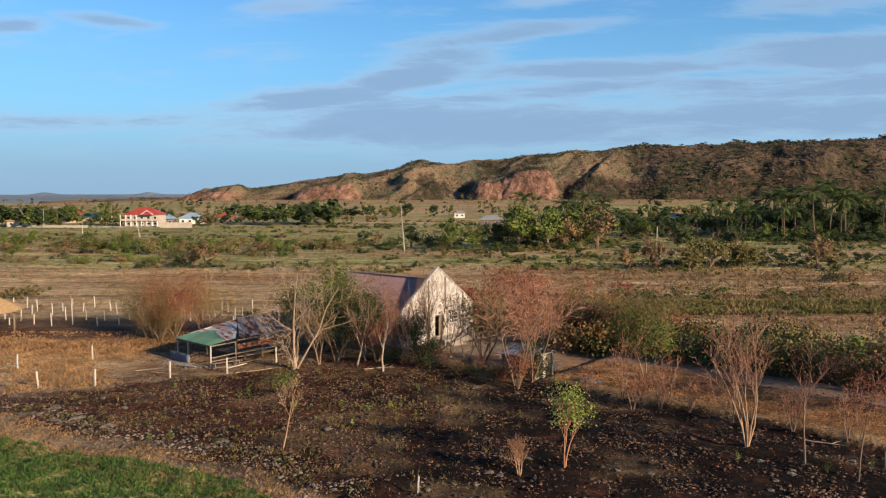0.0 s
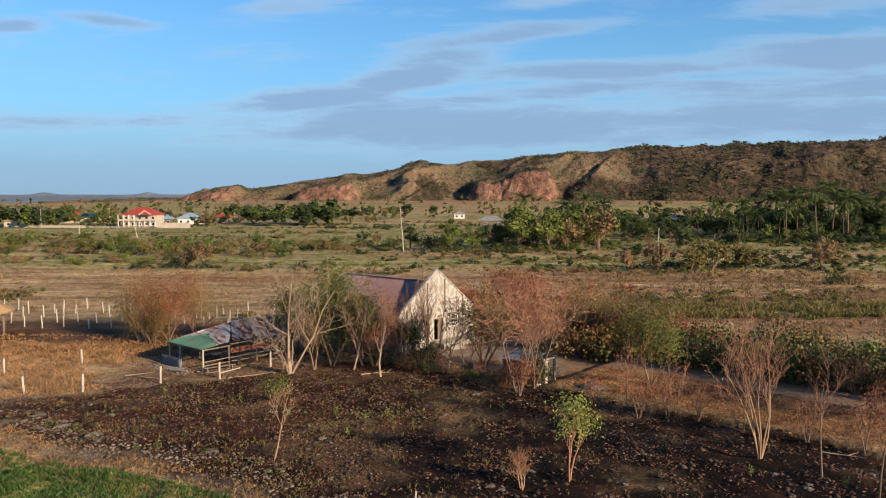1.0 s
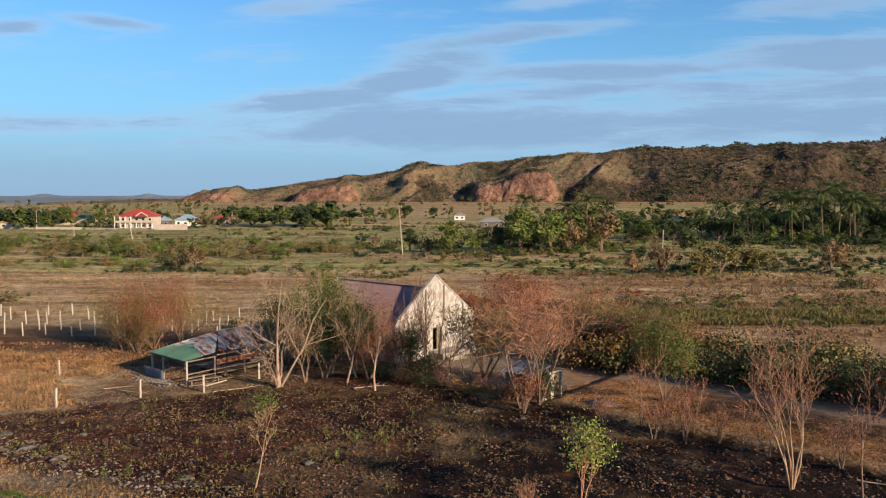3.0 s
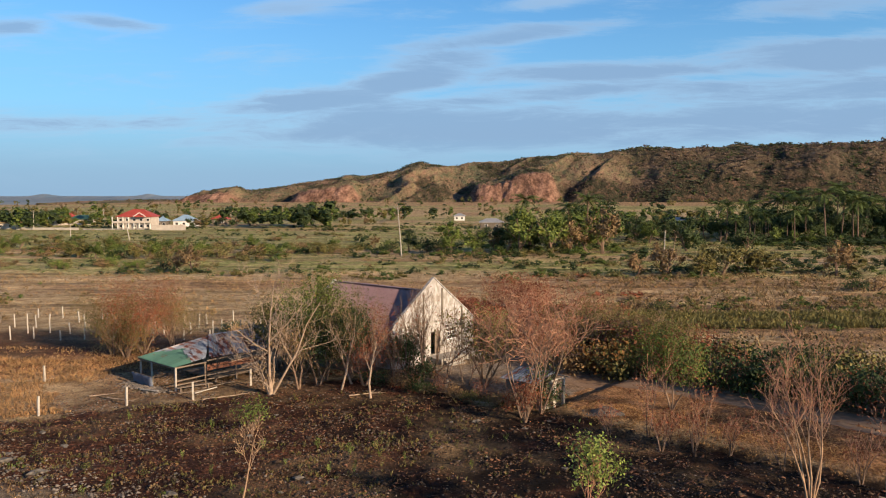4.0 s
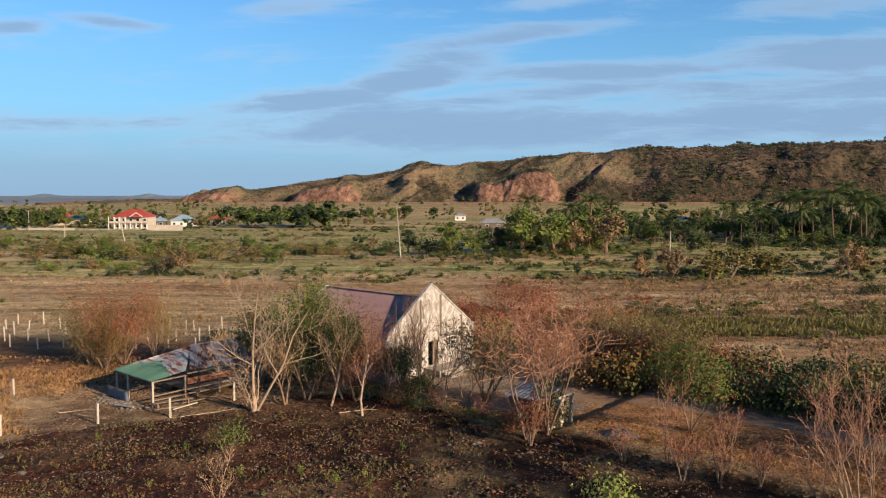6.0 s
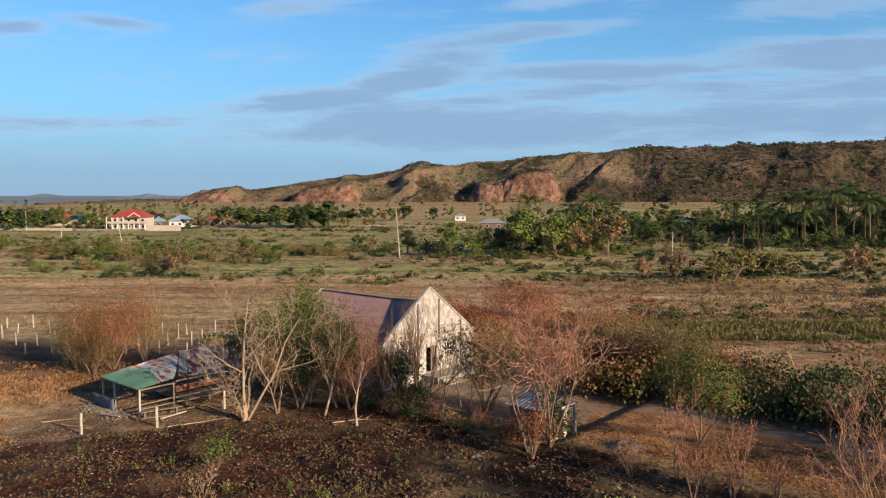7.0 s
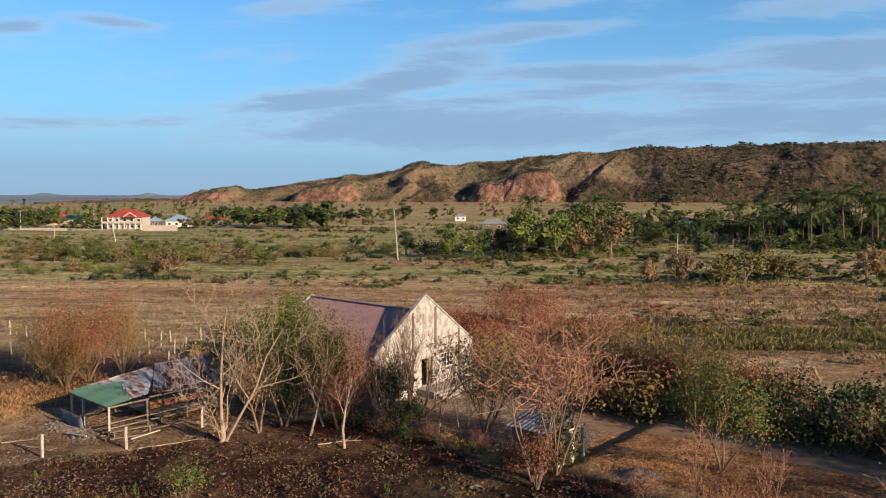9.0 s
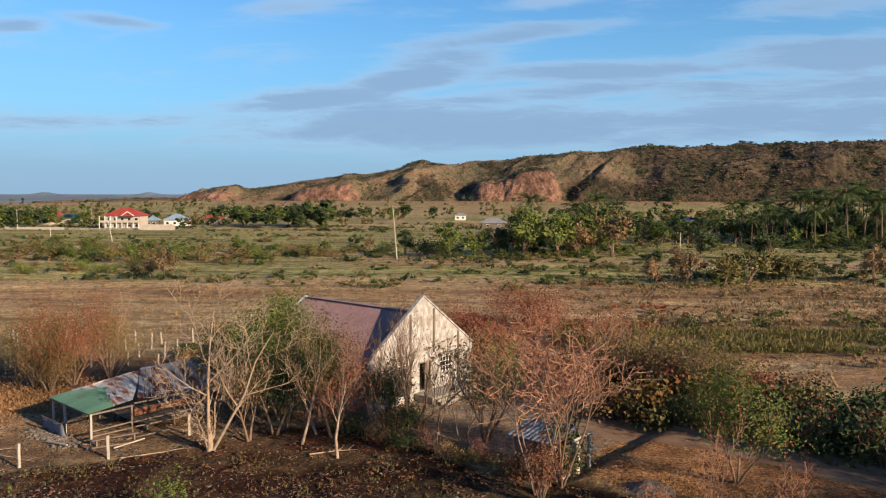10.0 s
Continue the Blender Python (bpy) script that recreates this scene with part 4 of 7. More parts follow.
    forms = [leaf_ball_crown(rng, 1.0, 1.5, 9, 0.36, 0.0, 1, 0.9) for _ in range(5)]
    sz = (1.2 + 3.4 * rng.uniform(0, 1, total) ** 2.0) * (1 + 0.9 * smooth(200, 340, px))
    pickk = fbm(px / 40, py / 50, 76) - 0.9 * deep + 0.16 * (rng.uniform(0, 1, total) - 0.5)
    cut1, cut2 = np.quantile(pickk, 0.48), np.quantile(pickk, 0.64)
    for nm, sel, mat, lab in (("hill_scrub", pickk < cut1, M_LEAF_HILL, "dark green scrub and small trees on hill"), ("hill_brush", pickk >= cut2, M_BRUSH_HILL, "leafless brown brush on hill slope"), ("hill_bush", (pickk >= cut1) & (pickk < cut2), M_LEAF_DARK, "olive bushes on hill slope")):
        at = np.flatnonzero(sel)
        vv, ff, n0 = [], [], 0
        for q, (v, f) in enumerate(forms):
            mine = at[q::5]
            nn = len(mine)
            tv = v[None] * sz[mine][:, None, None] * rng.uniform(0.7, 1.3, (nn, 1, 3)) + np.stack([px[mine], py[mine], pz[mine] - 0.4], 1)[:, None]
            vv.append(tv.reshape(-1, 3))
            ff.append((f[None] + (np.arange(nn) * len(v))[:, None, None]).reshape(-1, 3) + n0)
            n0 += nn * len(v)
        tagged(mesh_object(nm, np.concatenate(vv), np.concatenate(ff), mat), lab, "scrub", "", "stuff")


build_hills()


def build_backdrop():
    """Far plain and low mountains along the horizon, distance haze painted into their blue colour."""
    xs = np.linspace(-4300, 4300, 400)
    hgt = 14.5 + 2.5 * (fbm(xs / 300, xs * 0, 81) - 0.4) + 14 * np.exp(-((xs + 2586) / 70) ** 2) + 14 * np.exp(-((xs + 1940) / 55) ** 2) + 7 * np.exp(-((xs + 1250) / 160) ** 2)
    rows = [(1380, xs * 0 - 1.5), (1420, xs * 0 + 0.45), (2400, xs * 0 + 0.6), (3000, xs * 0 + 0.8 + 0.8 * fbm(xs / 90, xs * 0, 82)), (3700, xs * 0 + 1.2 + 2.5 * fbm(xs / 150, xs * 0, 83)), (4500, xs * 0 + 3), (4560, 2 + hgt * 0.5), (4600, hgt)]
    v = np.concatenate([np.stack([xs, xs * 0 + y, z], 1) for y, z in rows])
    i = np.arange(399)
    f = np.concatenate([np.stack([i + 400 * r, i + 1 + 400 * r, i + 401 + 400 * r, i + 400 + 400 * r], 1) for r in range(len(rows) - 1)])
    tagged(mesh_object("backdrop", v, f, M_FAR_HAZE, shade=True), "far plain and low mountains painted haze blue", "distance", "", "structure")


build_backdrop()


# ---- the house ----
def strip_wall(bm, cuts, top, openings, y0, y1, bottom=0.0):
    """A wall in the x-z plane between y0 and y1, its top given by a function, with openings left through it."""
    for a, b in zip(cuts[:-1], cuts[1:]):
        holes = sorted((o[2], o[3]) for o in openings if o[0] <= a + 1e-6 and o[1] >= b - 1e-6)
        z = bottom
        for lo, hi in holes + [(None, None)]:
            ends = ((lo, lo) if lo is not None else (top(a), top(b)))
            pts = [(a, z), (b, z), (b, ends[1]), (a, ends[0])]
            vs = [bm.verts.new((x, yy, zz)) for yy in (y0, y1) for x, zz in pts]
            for q in ((0, 1, 2, 3), (7, 6, 5, 4), (0, 4, 5, 1), (1, 5, 6, 2), (2, 6, 7, 3), (3, 7, 4, 0)):
                bm.faces.new([vs[k] for k in q])
            z = hi
    bmesh.ops.remove_doubles(bm, verts=bm.verts, dist=1e-4)
    return bm


def grille_window(parent, s0, s1, z0, z1, y):
    """A window with a white frame, bars and dark panes."""
    cols, rows = 4, 3
    bm = bmesh.new()
    for a, b, c, d in ((s0, z0, s1, z0 + 0.07), (s0, z1 - 0.07, s1, z1), (s0, z0 + 0.07, s0 + 0.07, z1 - 0.07), (s1 - 0.07, z0 + 0.07, s1, z1 - 0.07)):
        box(bm, a, y, b, c, y + 0.12, d, 0.006)
    win = part("window", bm, M_WHITE, parent, "white framed grille window with dark panes")
    for i in range(1, cols):
        x = s0 + (s1 - s0) * i / cols
        part("bar", box(bmesh.new(), x - 0.022, y + 0.02, z0 + 0.07, x + 0.022, y + 0.065, z1 - 0.07), M_WHITE, win)
    for i in range(1, rows):
        z = z0 + (z1 - z0) * i / rows
        part("bar", box(bmesh.new(), s0 + 0.07, y + 0.022, z - 0.022, s1 - 0.07, y + 0.06, z + 0.022), M_WHITE, win)
    part("pane", box(bmesh.new(), s0 + 0.07, y + 0.08, z0 + 0.07, s1 - 0.07, y + 0.1, z1 - 0.07), M_GLASS, win, "dark glass pane")


def roof_side(bm, s_eave, z_eave, s_ridge, z_ridge, y0, y1, pitch=0.32, sheet=0.045):
    """One slope of ribbed roof sheet with its thickness; ribs run down the slope."""
    n = int((y1 - y0) / (pitch / 4))
    d = Vector((s_ridge - s_eave, 0, z_ridge - z_eave)).normalized()
    up = Vector((-d.z, 0, d.x)) if d.x > 0 else Vector((d.z, 0, -d.x))
    rows = []
    for i in range(n + 1):
        y = y0 + (y1 - y0) * i / n
        h = (0.0, 0.0, sheet, sheet)[i % 4]
        e, r = Vector((s_eave, y, z_eave)) + up * h, Vector((s_ridge, y, z_ridge)) + up * h
        rows.append([bm.verts.new(p) for p in (e, r, e - up * 0.03, r - up * 0.03)])
    for a, b in zip(rows[:-1], rows[1:]):
        bm.faces.new((a[0], b[0], b[1], a[1]))
        bm.faces.new((a[2], a[3], b[3], b[2]))
        bm.faces.new((a[0], a[2], b[2], b[0]))


def build_house():
    W, EAVE, APEX, LEN, RIDGE = 12.1, 3.8, 8.2, 14.6, 6.95
    root = empty("house", pose(*HOUSE, 0, 0, HOUSE_TURN), "limewashed gabled house with maroon ribbed roof, unfinished", "house")

    def top(s):
        return EAVE + (APEX - EAVE) * (1 - abs(s - W / 2) / (W / 2))

    door, wr, wl = (5.55, 6.95, 0.72, 3.0), (8.05, 9.55, 1.85, 3.1), (2.95, 4.0, 1.9, 3.1)
    cuts = [0, 2.95, 4.0, 5.55, 6.05, 6.95, 8.05, 9.55, W]
    part("front_wall", strip_wall(bmesh.new(), cuts, top, [door, wr, wl], 0.0, 0.22), M_PLASTER, root, "pale stained plaster gable wall")
    part("rear_wall", strip_wall(bmesh.new(), [0, W / 2, W], lambda s: top(s) * 0.84, [], LEN, LEN + 0.22), M_PLASTER, root)
    wins = [(2.6, 3.8, 1.3, 2.6), (6.6, 7.8, 1.3, 2.6), (10.6, 11.8, 1.3, 2.6)]
    for s0, s1 in ((0.0, 0.2), (W - 0.2, W)):
        bm = strip_wall(bmesh.new(), [-LEN, -11.8, -10.6, -7.8, -6.6, -3.8, -2.6, -0.22], lambda s: EAVE - 0.25, [(-b, -a, c, d) for a, b, c, d in wins], s0, s1)
        bmesh.ops.transform(bm, matrix=Matrix(((0, 1, 0, 0), (-1, 0, 0, 0), (0, 0, 1, 0), (0, 0, 0, 1))), verts=bm.verts)
        part("side_wall", bm, M_PLASTER, root)
    # coping on the parapet
    for sgn in (0, 1):
        bm = bmesh.new()
        a, b = ((-0.12, EAVE + 0.02), (W / 2, APEX + 0.12)) if not sgn else ((W + 0.12, EAVE + 0.02), (W / 2, APEX + 0.12))
        beam(bm, (a[0], 0.11, a[1]), (b[0], 0.11, b[1]), 0.34, 0.12)
        part("coping", bm, M_PLASTER, root)
        bm = bmesh.new()
        beam(bm, (a[0] * 0.9 + 0.6, LEN + 0.11, a[1] * 0.9), (b[0], LEN + 0.11, APEX * 0.84 + 0.12), 0.34, 0.12)
        part("coping", bm, M_WHITE, root, "clean white rear coping")
    # roof
    for e, nm in ((-0.35, "roof"), (W + 0.35, "roof")):
        bm = bmesh.new()
        ze = EAVE - 0.28
        roof_side(bm, e, ze, W / 2, RIDGE, 0.24, LEN - 0.02)
        part(nm, bm, M_PURPLE, root, "maroon ribbed metal roof slope")
    bm = bmesh.new()
    for sgn in (-1, 1):
        beam(bm, (W / 2 + sgn * 0.14, 0.24, RIDGE + 0.02), (W / 2 + sgn * 0.14, LEN - 0.02, RIDGE + 0.02), 0.3, 0.04)
    part("ridge_cap", bm, M_PURPLE, root)
    # stiffener columns, ledges, plinth
    for s, z0, z1, w in ((4.5, 0.7, 7.0, 0.2), (7.25, 3.6, 7.2, 0.24), (10.3, 0.7, 5.0, 0.2)):
        part("pilaster", box(bmesh.new(), s - w / 2, -0.07, z0, s + w / 2, 0.0, z1, 0.015), M_DARKCON, root, "dark stained concrete column strip")
    for s0, s1, z in ((2.35, 5.1, 3.72), (7.75, 10.7, 3.38)):
        part("ledge", box(bmesh.new(), s0, -0.45, z - 0.1, s1, 0.0, z + 0.06, 0.02), M_CONCRETE, root, "concrete hood over window")
    for s in (0.12, W - 0.12):
        part("corner_column", box(bmesh.new(), s - 0.16, -0.04, 0.0, s + 0.16, 0.0, EAVE - 0.1, 0.01), M_PLASTER, root)
    part("band", box(bmesh.new(), 5.1, -0.05, 3.86, 7.75, 0.0, 4.08, 0.01), M_CONCRETE, root)
    grille_window(root, *wr[:2], *wr[2:], 0.04)
    grille_window(root, *wl[:2], *wl[2:], 0.04)
    bm = bmesh.new()
    for a, b, c, d in ((5.55, 0.72, 5.64, 3.0), (6.86, 0.72, 6.95, 3.0), (5.64, 2.91, 6.86, 3.0), (6.22, 0.72, 6.28, 2.91)):
        box(bm, a, 0.05, b, c, 0.17, d, 0.006)
    df = part("door_frame", bm, M_DARKCON, root, "dark timber door frame, doorway open")
    part("door_leaf", box(bmesh.new(), 6.3, 0.12, 0.75, 6.86, 0.16, 2.9, 0.01), M_WOOD, df, "grey wooden door leaf")
    part("floor_slab", box(bmesh.new(), 0.2, 0.22, 0.0, W - 0.2, LEN, 0.7), M_CONCRETE, root)
    part("partition", box(bmesh.new(), 0.2, 4.0, 0.7, W - 0.2, 4.15, 3.5), M_DARKCON, root)
    part("ceiling_board", box(bmesh.new(), 0.2, 0.22, 3.5, W - 0.2, LEN, 3.54), M_WOOD, root)
    # terrace and steps before the door
    part("terrace", box(bmesh.new(), 4.9, -2.0, 0.0, 11.2, -0.005, 0.66, 0.03), M_CONCRETE, root, "pale concrete terrace before the door")
    for i in range(3):
        part("step", box(bmesh.new(), 5.2, -2.0 - 0.3 * (i + 1), 0.0, 7.4, -2.0 - 0.3 * i - 0.004, 0.5 - 0.165 * i, 0.015), M_CONCRETE, root)
    return root


build_house()


def yard_xy(s, b):
    return HOUSE[0] + s * UX - b * UY, HOUSE[1] + s * UY + b * UX


def build_yard_wall():
    """Low block wall on the side of the plot, with stub columns and a coping."""
    x, y = yard_xy(-2.5, 0)
    root = empty("yard_wall", pose(x, y, -0.2, 0, 0, HOUSE_TURN), "low grey concrete block wall round the yard", "wall")
    for i in range(9):
        y0 = -18 + 3 * i
        # darker concrete on the panels paints in the shade of the wall's near face
        part("panel", box(bmesh.new(), -0.07, y0 + 0.12, -0.35, 0.07, y0 + 2.88, 0.95 + 0.04 * (i % 3), 0.01), M_DARKCON, root)
        part("column", box(bmesh.new(), -0.12, y0 - 0.12, -0.35, 0.12, y0 + 0.12, 1.16, 0.015), M_CONCRETE, root)
    return root


build_yard_wall()


def build_gatehouse():
    """Small block shelter inside the gate, with a shallow tin roof."""
    x, y = yard_xy(-2.2, -17.4)
    root = empty("gatehouse", pose(x, y, -0.1, 0, 0, HOUSE_TURN), "small dark block shelter with grey tin roof by gate", "shelter")
    for nm, b in (("wall", (0.0, 0.0, 0.14, 2.6)), ("wall", (1.9, 0.0, 2.04, 2.6)), ("wall", (0.14, 2.46, 1.9, 2.6))):
        part(nm, box(bmesh.new(), b[0], b[1], -0.2, b[2], b[3], 2.05, 0.01), M_DARKCON, root)
    part("wall", strip_wall(bmesh.new(), [0.14, 0.5, 1.5, 1.9], lambda s: 2.05, [(0.5, 1.5, 1.0, 1.8)], 0.0, 0.14, -0.2), M_DARKCON, root)
    bm = bmesh.new()
    roof_side(bm, -0.35, 2.1, 2.4, 2.55, -0.35, 2.95)
    part("roof", bm, M_BLUESHEET, root)
    for p in ((0.0, -0.3), (2.1, -0.3)):
        part("prop", box(bmesh.new(), p[0] - 0.05, p[1] - 0.05, -0.2, p[0] + 0.05, p[1] + 0.05, 2.1, 0.01), M_POST, root)
    part("footing", box(bmesh.new(), -0.1, -0.6, -0.25, 2.2, -0.02, 0.12, 0.05), M_POST, root, "pale stone footing")


build_gatehouse()


def build_gate():
    x, y = yard_xy(-0.1, -18.2)
    root = empty("gate", pose(x, y, gz(x, y), 0, 0, HOUSE_TURN), "two white gate pillars under a small canopy", "gate")
    for s, w in ((-0.7, 0.2), (0.8, 0.11)):
        pil = part("pillar", box(bmesh.new(), s - w, -w, -0.2, s + w, w, 2.0, 0.03), M_POST, root, "flaking white concrete pillar")
        part("cap", box(bmesh.new(), s - w - 0.05, -w - 0.05, 2.0, s + w + 0.05, w + 0.05, 2.08, 0.02), M_POST, pil)
    bm = bmesh.new()
    beam(bm, (0.35, 0, 2.42), (1.35, 0, 2.1), 0.5, 0.05)
    part("canopy", bm, M_POST, root)
    part("lintel", box(bmesh.new(), -0.9, -0.05, 2.09, 1.0, 0.05, 2.2, 0.02), M_POST, root)


build_gate()


# ---- the open shed ----
def sheet(parent, p00, p10, p11, p01, mat, ripples=5, depth=0.03):
    """One sheet of corrugated iron over a four-cornered patch; ripples run from the first edge to the opposite."""
    p00, p10, p11, p01 = (Vector(p) for p in (p00, p10, p11, p01))
    n = (p10 - p00).cross(p01 - p00).normalized()
    n = n if n.z > 0 else -n
    verts, faces = [], []
    k = ripples * 4
    for i in range(k + 1):
        u = i / k
        h = n * depth * math.sin(2 * math.pi * ripples * u)
        a, b = p00.lerp(p10, u) + h, p01.lerp(p11, u) + h
        verts += [a, b, a - n * 0.012, b - n * 0.012]
    for i in range(k):
        q = 4 * i
        faces += [(q, q + 4, q + 5, q + 1), (q + 2, q + 3, q + 7, q + 6), (q, q + 2, q + 6, q + 4)]
    return mesh_object("roof_sheet", verts, faces, mat, parent)


def build_shed():
    ox, oy, gzz = -24.2, 73.5, -0.5
    turn = -38.5
    root = empty("shed", pose(ox, oy, gzz, 0, 0, turn), "open timber shed with patched rusty tin roof", "shed")
    rng = random.Random(4)
    # x along the front edge towards the track, y backwards, z over the ground
    A, B, C, D = Vector((-6.2, -0.1, 2.15)), Vector((0.1, -0.2, 2.15)), Vector((-0.1, 2.9, 2.2)), Vector((-3.0, 5.3, 3.75))
    E, F = Vector((-3.0, 9.9, 3.7)), Vector((0.1, 9.9, 2.3))
    Aq = A.lerp(D, 0.42)

    def top_edge(u):
        return Aq.lerp(D, u / 0.6) if u < 0.6 else D.lerp(C, (u - 0.6) / 0.4 * 0.92)

    n = 8
    for i in range(n):
        u0, u1 = i / n - 0.006, (i + 1) / n + 0.006
        b0, b1, t0, t1 = A.lerp(B, u0), A.lerp(B, u1), top_edge(max(u0, 0)), top_edge(min(u1, 1))
        up = Vector((0, 0, 0.012 * (i % 2)))
        cut = 0.5 + 0.05 * math.sin(i * 2.1)
        sheet(root, b0 + up, b1 + up, b1.lerp(t1, cut + 0.04) + up, b0.lerp(t0, cut + 0.04) + up, M_GREENSHEET)
        lift = Vector((0, 0, 0.035))
        sheet(root, b0.lerp(t0, cut) + lift + up, b1.lerp(t1, cut) + lift + up, t1 + lift + up, t0 + lift + up, (M_BLUESHEET, M_REDSHEET, M_BLUESHEET)[i % 3] if i < 6 else M_BLUESHEET)
    C2 = Vector((0.05, 3.5, 2.4))
    m = 8
    for i in range(m):
        u0, u1 = i / m - 0.006, (i + 1) / m + 0.006
        up = Vector((0, 0, 0.02 + 0.012 * (i % 2)))
        e0, e1, r0, r1 = C2.lerp(F, u0), C2.lerp(F, u1), D.lerp(E, u0), D.lerp(E, u1)
        sag = Vector((rng.uniform(-0.2, 0.2), 0, rng.uniform(-0.06, 0.06)))
        sheet(root, e0 + up + sag, e1 + up + sag, r1 + up, r0 + up, (M_BLUESHEET, M_REDSHEET, M_REDSHEET, M_BLUESHEET, M_BLUESHEET, M_REDSHEET, M_BLUESHEET, M_BLUESHEET)[i])
        l0, l1 = Vector((-6.2, 3.4 + 6.6 * i / m, 2.1)), Vector((-6.2, 3.4 + 6.6 * (i + 1) / m, 2.1))
        sheet(root, l0 + up, l1 + up, r1 + up + Vector((0, 0, 0.02)), r0 + up + Vector((0, 0, 0.02)), M_REDSHEET if i % 2 else M_BLUESHEET)
    bm = bmesh.new()
    beam(bm, D + Vector((0, 0, 0.09)), C2 + Vector((-0.1, 0, 0.12)), 0.34, 0.03)
    beam(bm, D + Vector((0, 0, 0.09)), E + Vector((0, 0, 0.09)), 0.34, 0.03)
    part("ridge_cap", bm, M_BLUESHEET, root)
    # posts, beams and rafters
    for x, y, h in ((-6.0, 0.1, 2.1), (-3.9, 0.0, 2.1), (0.0, 0.0, 2.1), (-0.1, 2.9, 2.15), (0.0, 6.0, 2.3), (0.0, 9.7, 2.3), (-6.0, 3.4, 2.1), (-6.0, 9.7, 2.1), (-3.0, 5.3, 3.7), (-3.0, 9.8, 3.7)):
        bm = bmesh.new()
        beam(bm, (x, y, -0.25), (x + rng.uniform(-0.05, 0.05), y, h), 0.15)
        part("post", bm, M_WOOD if y > 1 else M_POST, root)
    for a, b in (((-6.1, 0, 2.02), (0.1, 0, 2.02)), ((0, 0, 2.04), (0, 3.0, 2.08)), ((0, 3.0, 2.2), (0, 10, 2.25)), ((-6, 0, 2.0), (-6, 10, 2.02)), ((-3, 5.3, 3.62), (-3, 10.1, 3.62)), ((-6, 5.3, 2.1), (-3, 5.3, 3.6)), ((0, 5.3, 2.2), (-3, 5.3, 3.6)), ((0, 9.7, 2.25), (-3, 9.7, 3.6)), ((-6, 9.7, 2.1), (-3, 9.7, 3.6))):
        bm = bmesh.new()
        beam(bm, a, b, 0.1, 0.12)
        part("beam", bm, M_WOOD, root)
    # side boards
    for z in (1.45, 1.72):
        for y0, y1 in ((3.0, 6.0), (6.0, 9.7)):
            bm = bmesh.new()
            beam(bm, (0.08, y0, z), (0.08, y1 - 0.03, z + rng.uniform(-0.04, 0.04)), 0.04, 0.24)
            part("side_board", bm, M_PLANK, root, "weathered red-brown board")
    for z, m2 in ((0.55, M_WOOD), (0.9, M_WOOD)):
        for y0, y1 in ((0.1, 2.9), (3.0, 6.0), (6.0, 9.7)):
            bm = bmesh.new()
            beam(bm, (0.0, y0, z), (0.02, y1, z + rng.uniform(-0.08, 0.08)), 0.08, 0.1)
            part("rail", bm, m2, root)
    part("bamboo_floor", box(bmesh.new(), -5.5, 4.0, 0.32, -0.3, 9.5, 0.42, 0.02), M_WOOD, root, "raised slatted floor")
    for x in (-5.3, -2.9, -0.5):
        for y in (4.2, 9.3):
            part("floor_stump", box(bmesh.new(), x - 0.07, y - 0.07, -0.2, x + 0.07, y + 0.07, 0.318), M_WOOD, root)
    return root


build_shed()


def shed_xy(a, b):
    m = pose(-24.2, 73.5, 0, 0, 0, -38.5) @ Vector((a, b, 0))
    return m.x, m.y


def build_shed_clutter():
    # leaning panel at the front
    x, y = shed_xy(-4.6, -0.45)
    root = empty("tarp_panel", pose(x, y, gz(x, y), 12, 0, -38.5), "blue-grey tarpaulin panel leaning against shed front", "panel")
    n, m = 14, 6
    us, vs = np.meshgrid(np.linspace(-1.6, 1.6, n), np.linspace(0, 1.05, m))
    yy = 0.06 * np.sin(us * 4 + vs * 2) + 0.04 * np.sin(us * 9)
    v = np.stack([us.ravel(), yy.ravel(), vs.ravel()], 1)
    i = np.arange((m - 1) * n).reshape(m - 1, n)[:, :-1].ravel()
    f = np.stack([i, i + 1, i + n + 1, i + n], 1)
    ob = mesh_object("cloth", v, f, M_TARP, root, shade=True)
    md = ob.modifiers.new("thick", "SOLIDIFY")
    md.thickness = 0.02
    bm = bmesh.new()
    beam(bm, (-1.65, 0.05, 1.06), (1.65, 0.05, 1.06), 0.06)
    part("batten", bm, M_WOOD, root)
    # timber and a bench beside it
    x, y = shed_xy(0.9, 1.2)
    root = empty("bench", pose(x, y, gz(x, y), 0, 0, 40), "grey rough timber bench beside shed", "bench")
    part("seat", box(bmesh.new(), -1.5, -0.18, 0.4, 1.5, 0.18, 0.46, 0.01), M_WOOD, root)
    for sx in (-1.2, 1.2):
        part("leg", box(bmesh.new(), sx - 0.05, -0.14, -0.1, sx + 0.05, 0.14, 0.4), M_WOOD, root)
    for k, (a, b, L, ang) in enumerate(((1.6, 0.4, 2.6, 30), (2.2, 1.5, 2.2, 55), (1.2, 3.4, 3.0, 42), (-1.5, -1.6, 2.4, -30))):
        x, y = shed_xy(a, b)
        root = empty("timber", pose(x, y, gz(x, y) + 0.08, 0, 0, ang), "weathered pale timber length lying on soil", "timber", "timber by shed")
        bm = bmesh.new()
        beam(bm, (-L / 2, 0, 0.02), (L / 2, 0, 0.06 + 0.04 * k), 0.12, 0.08)
        part("plank", bm, M_POST if k % 2 else M_WOOD, root)


build_shed_clutter()


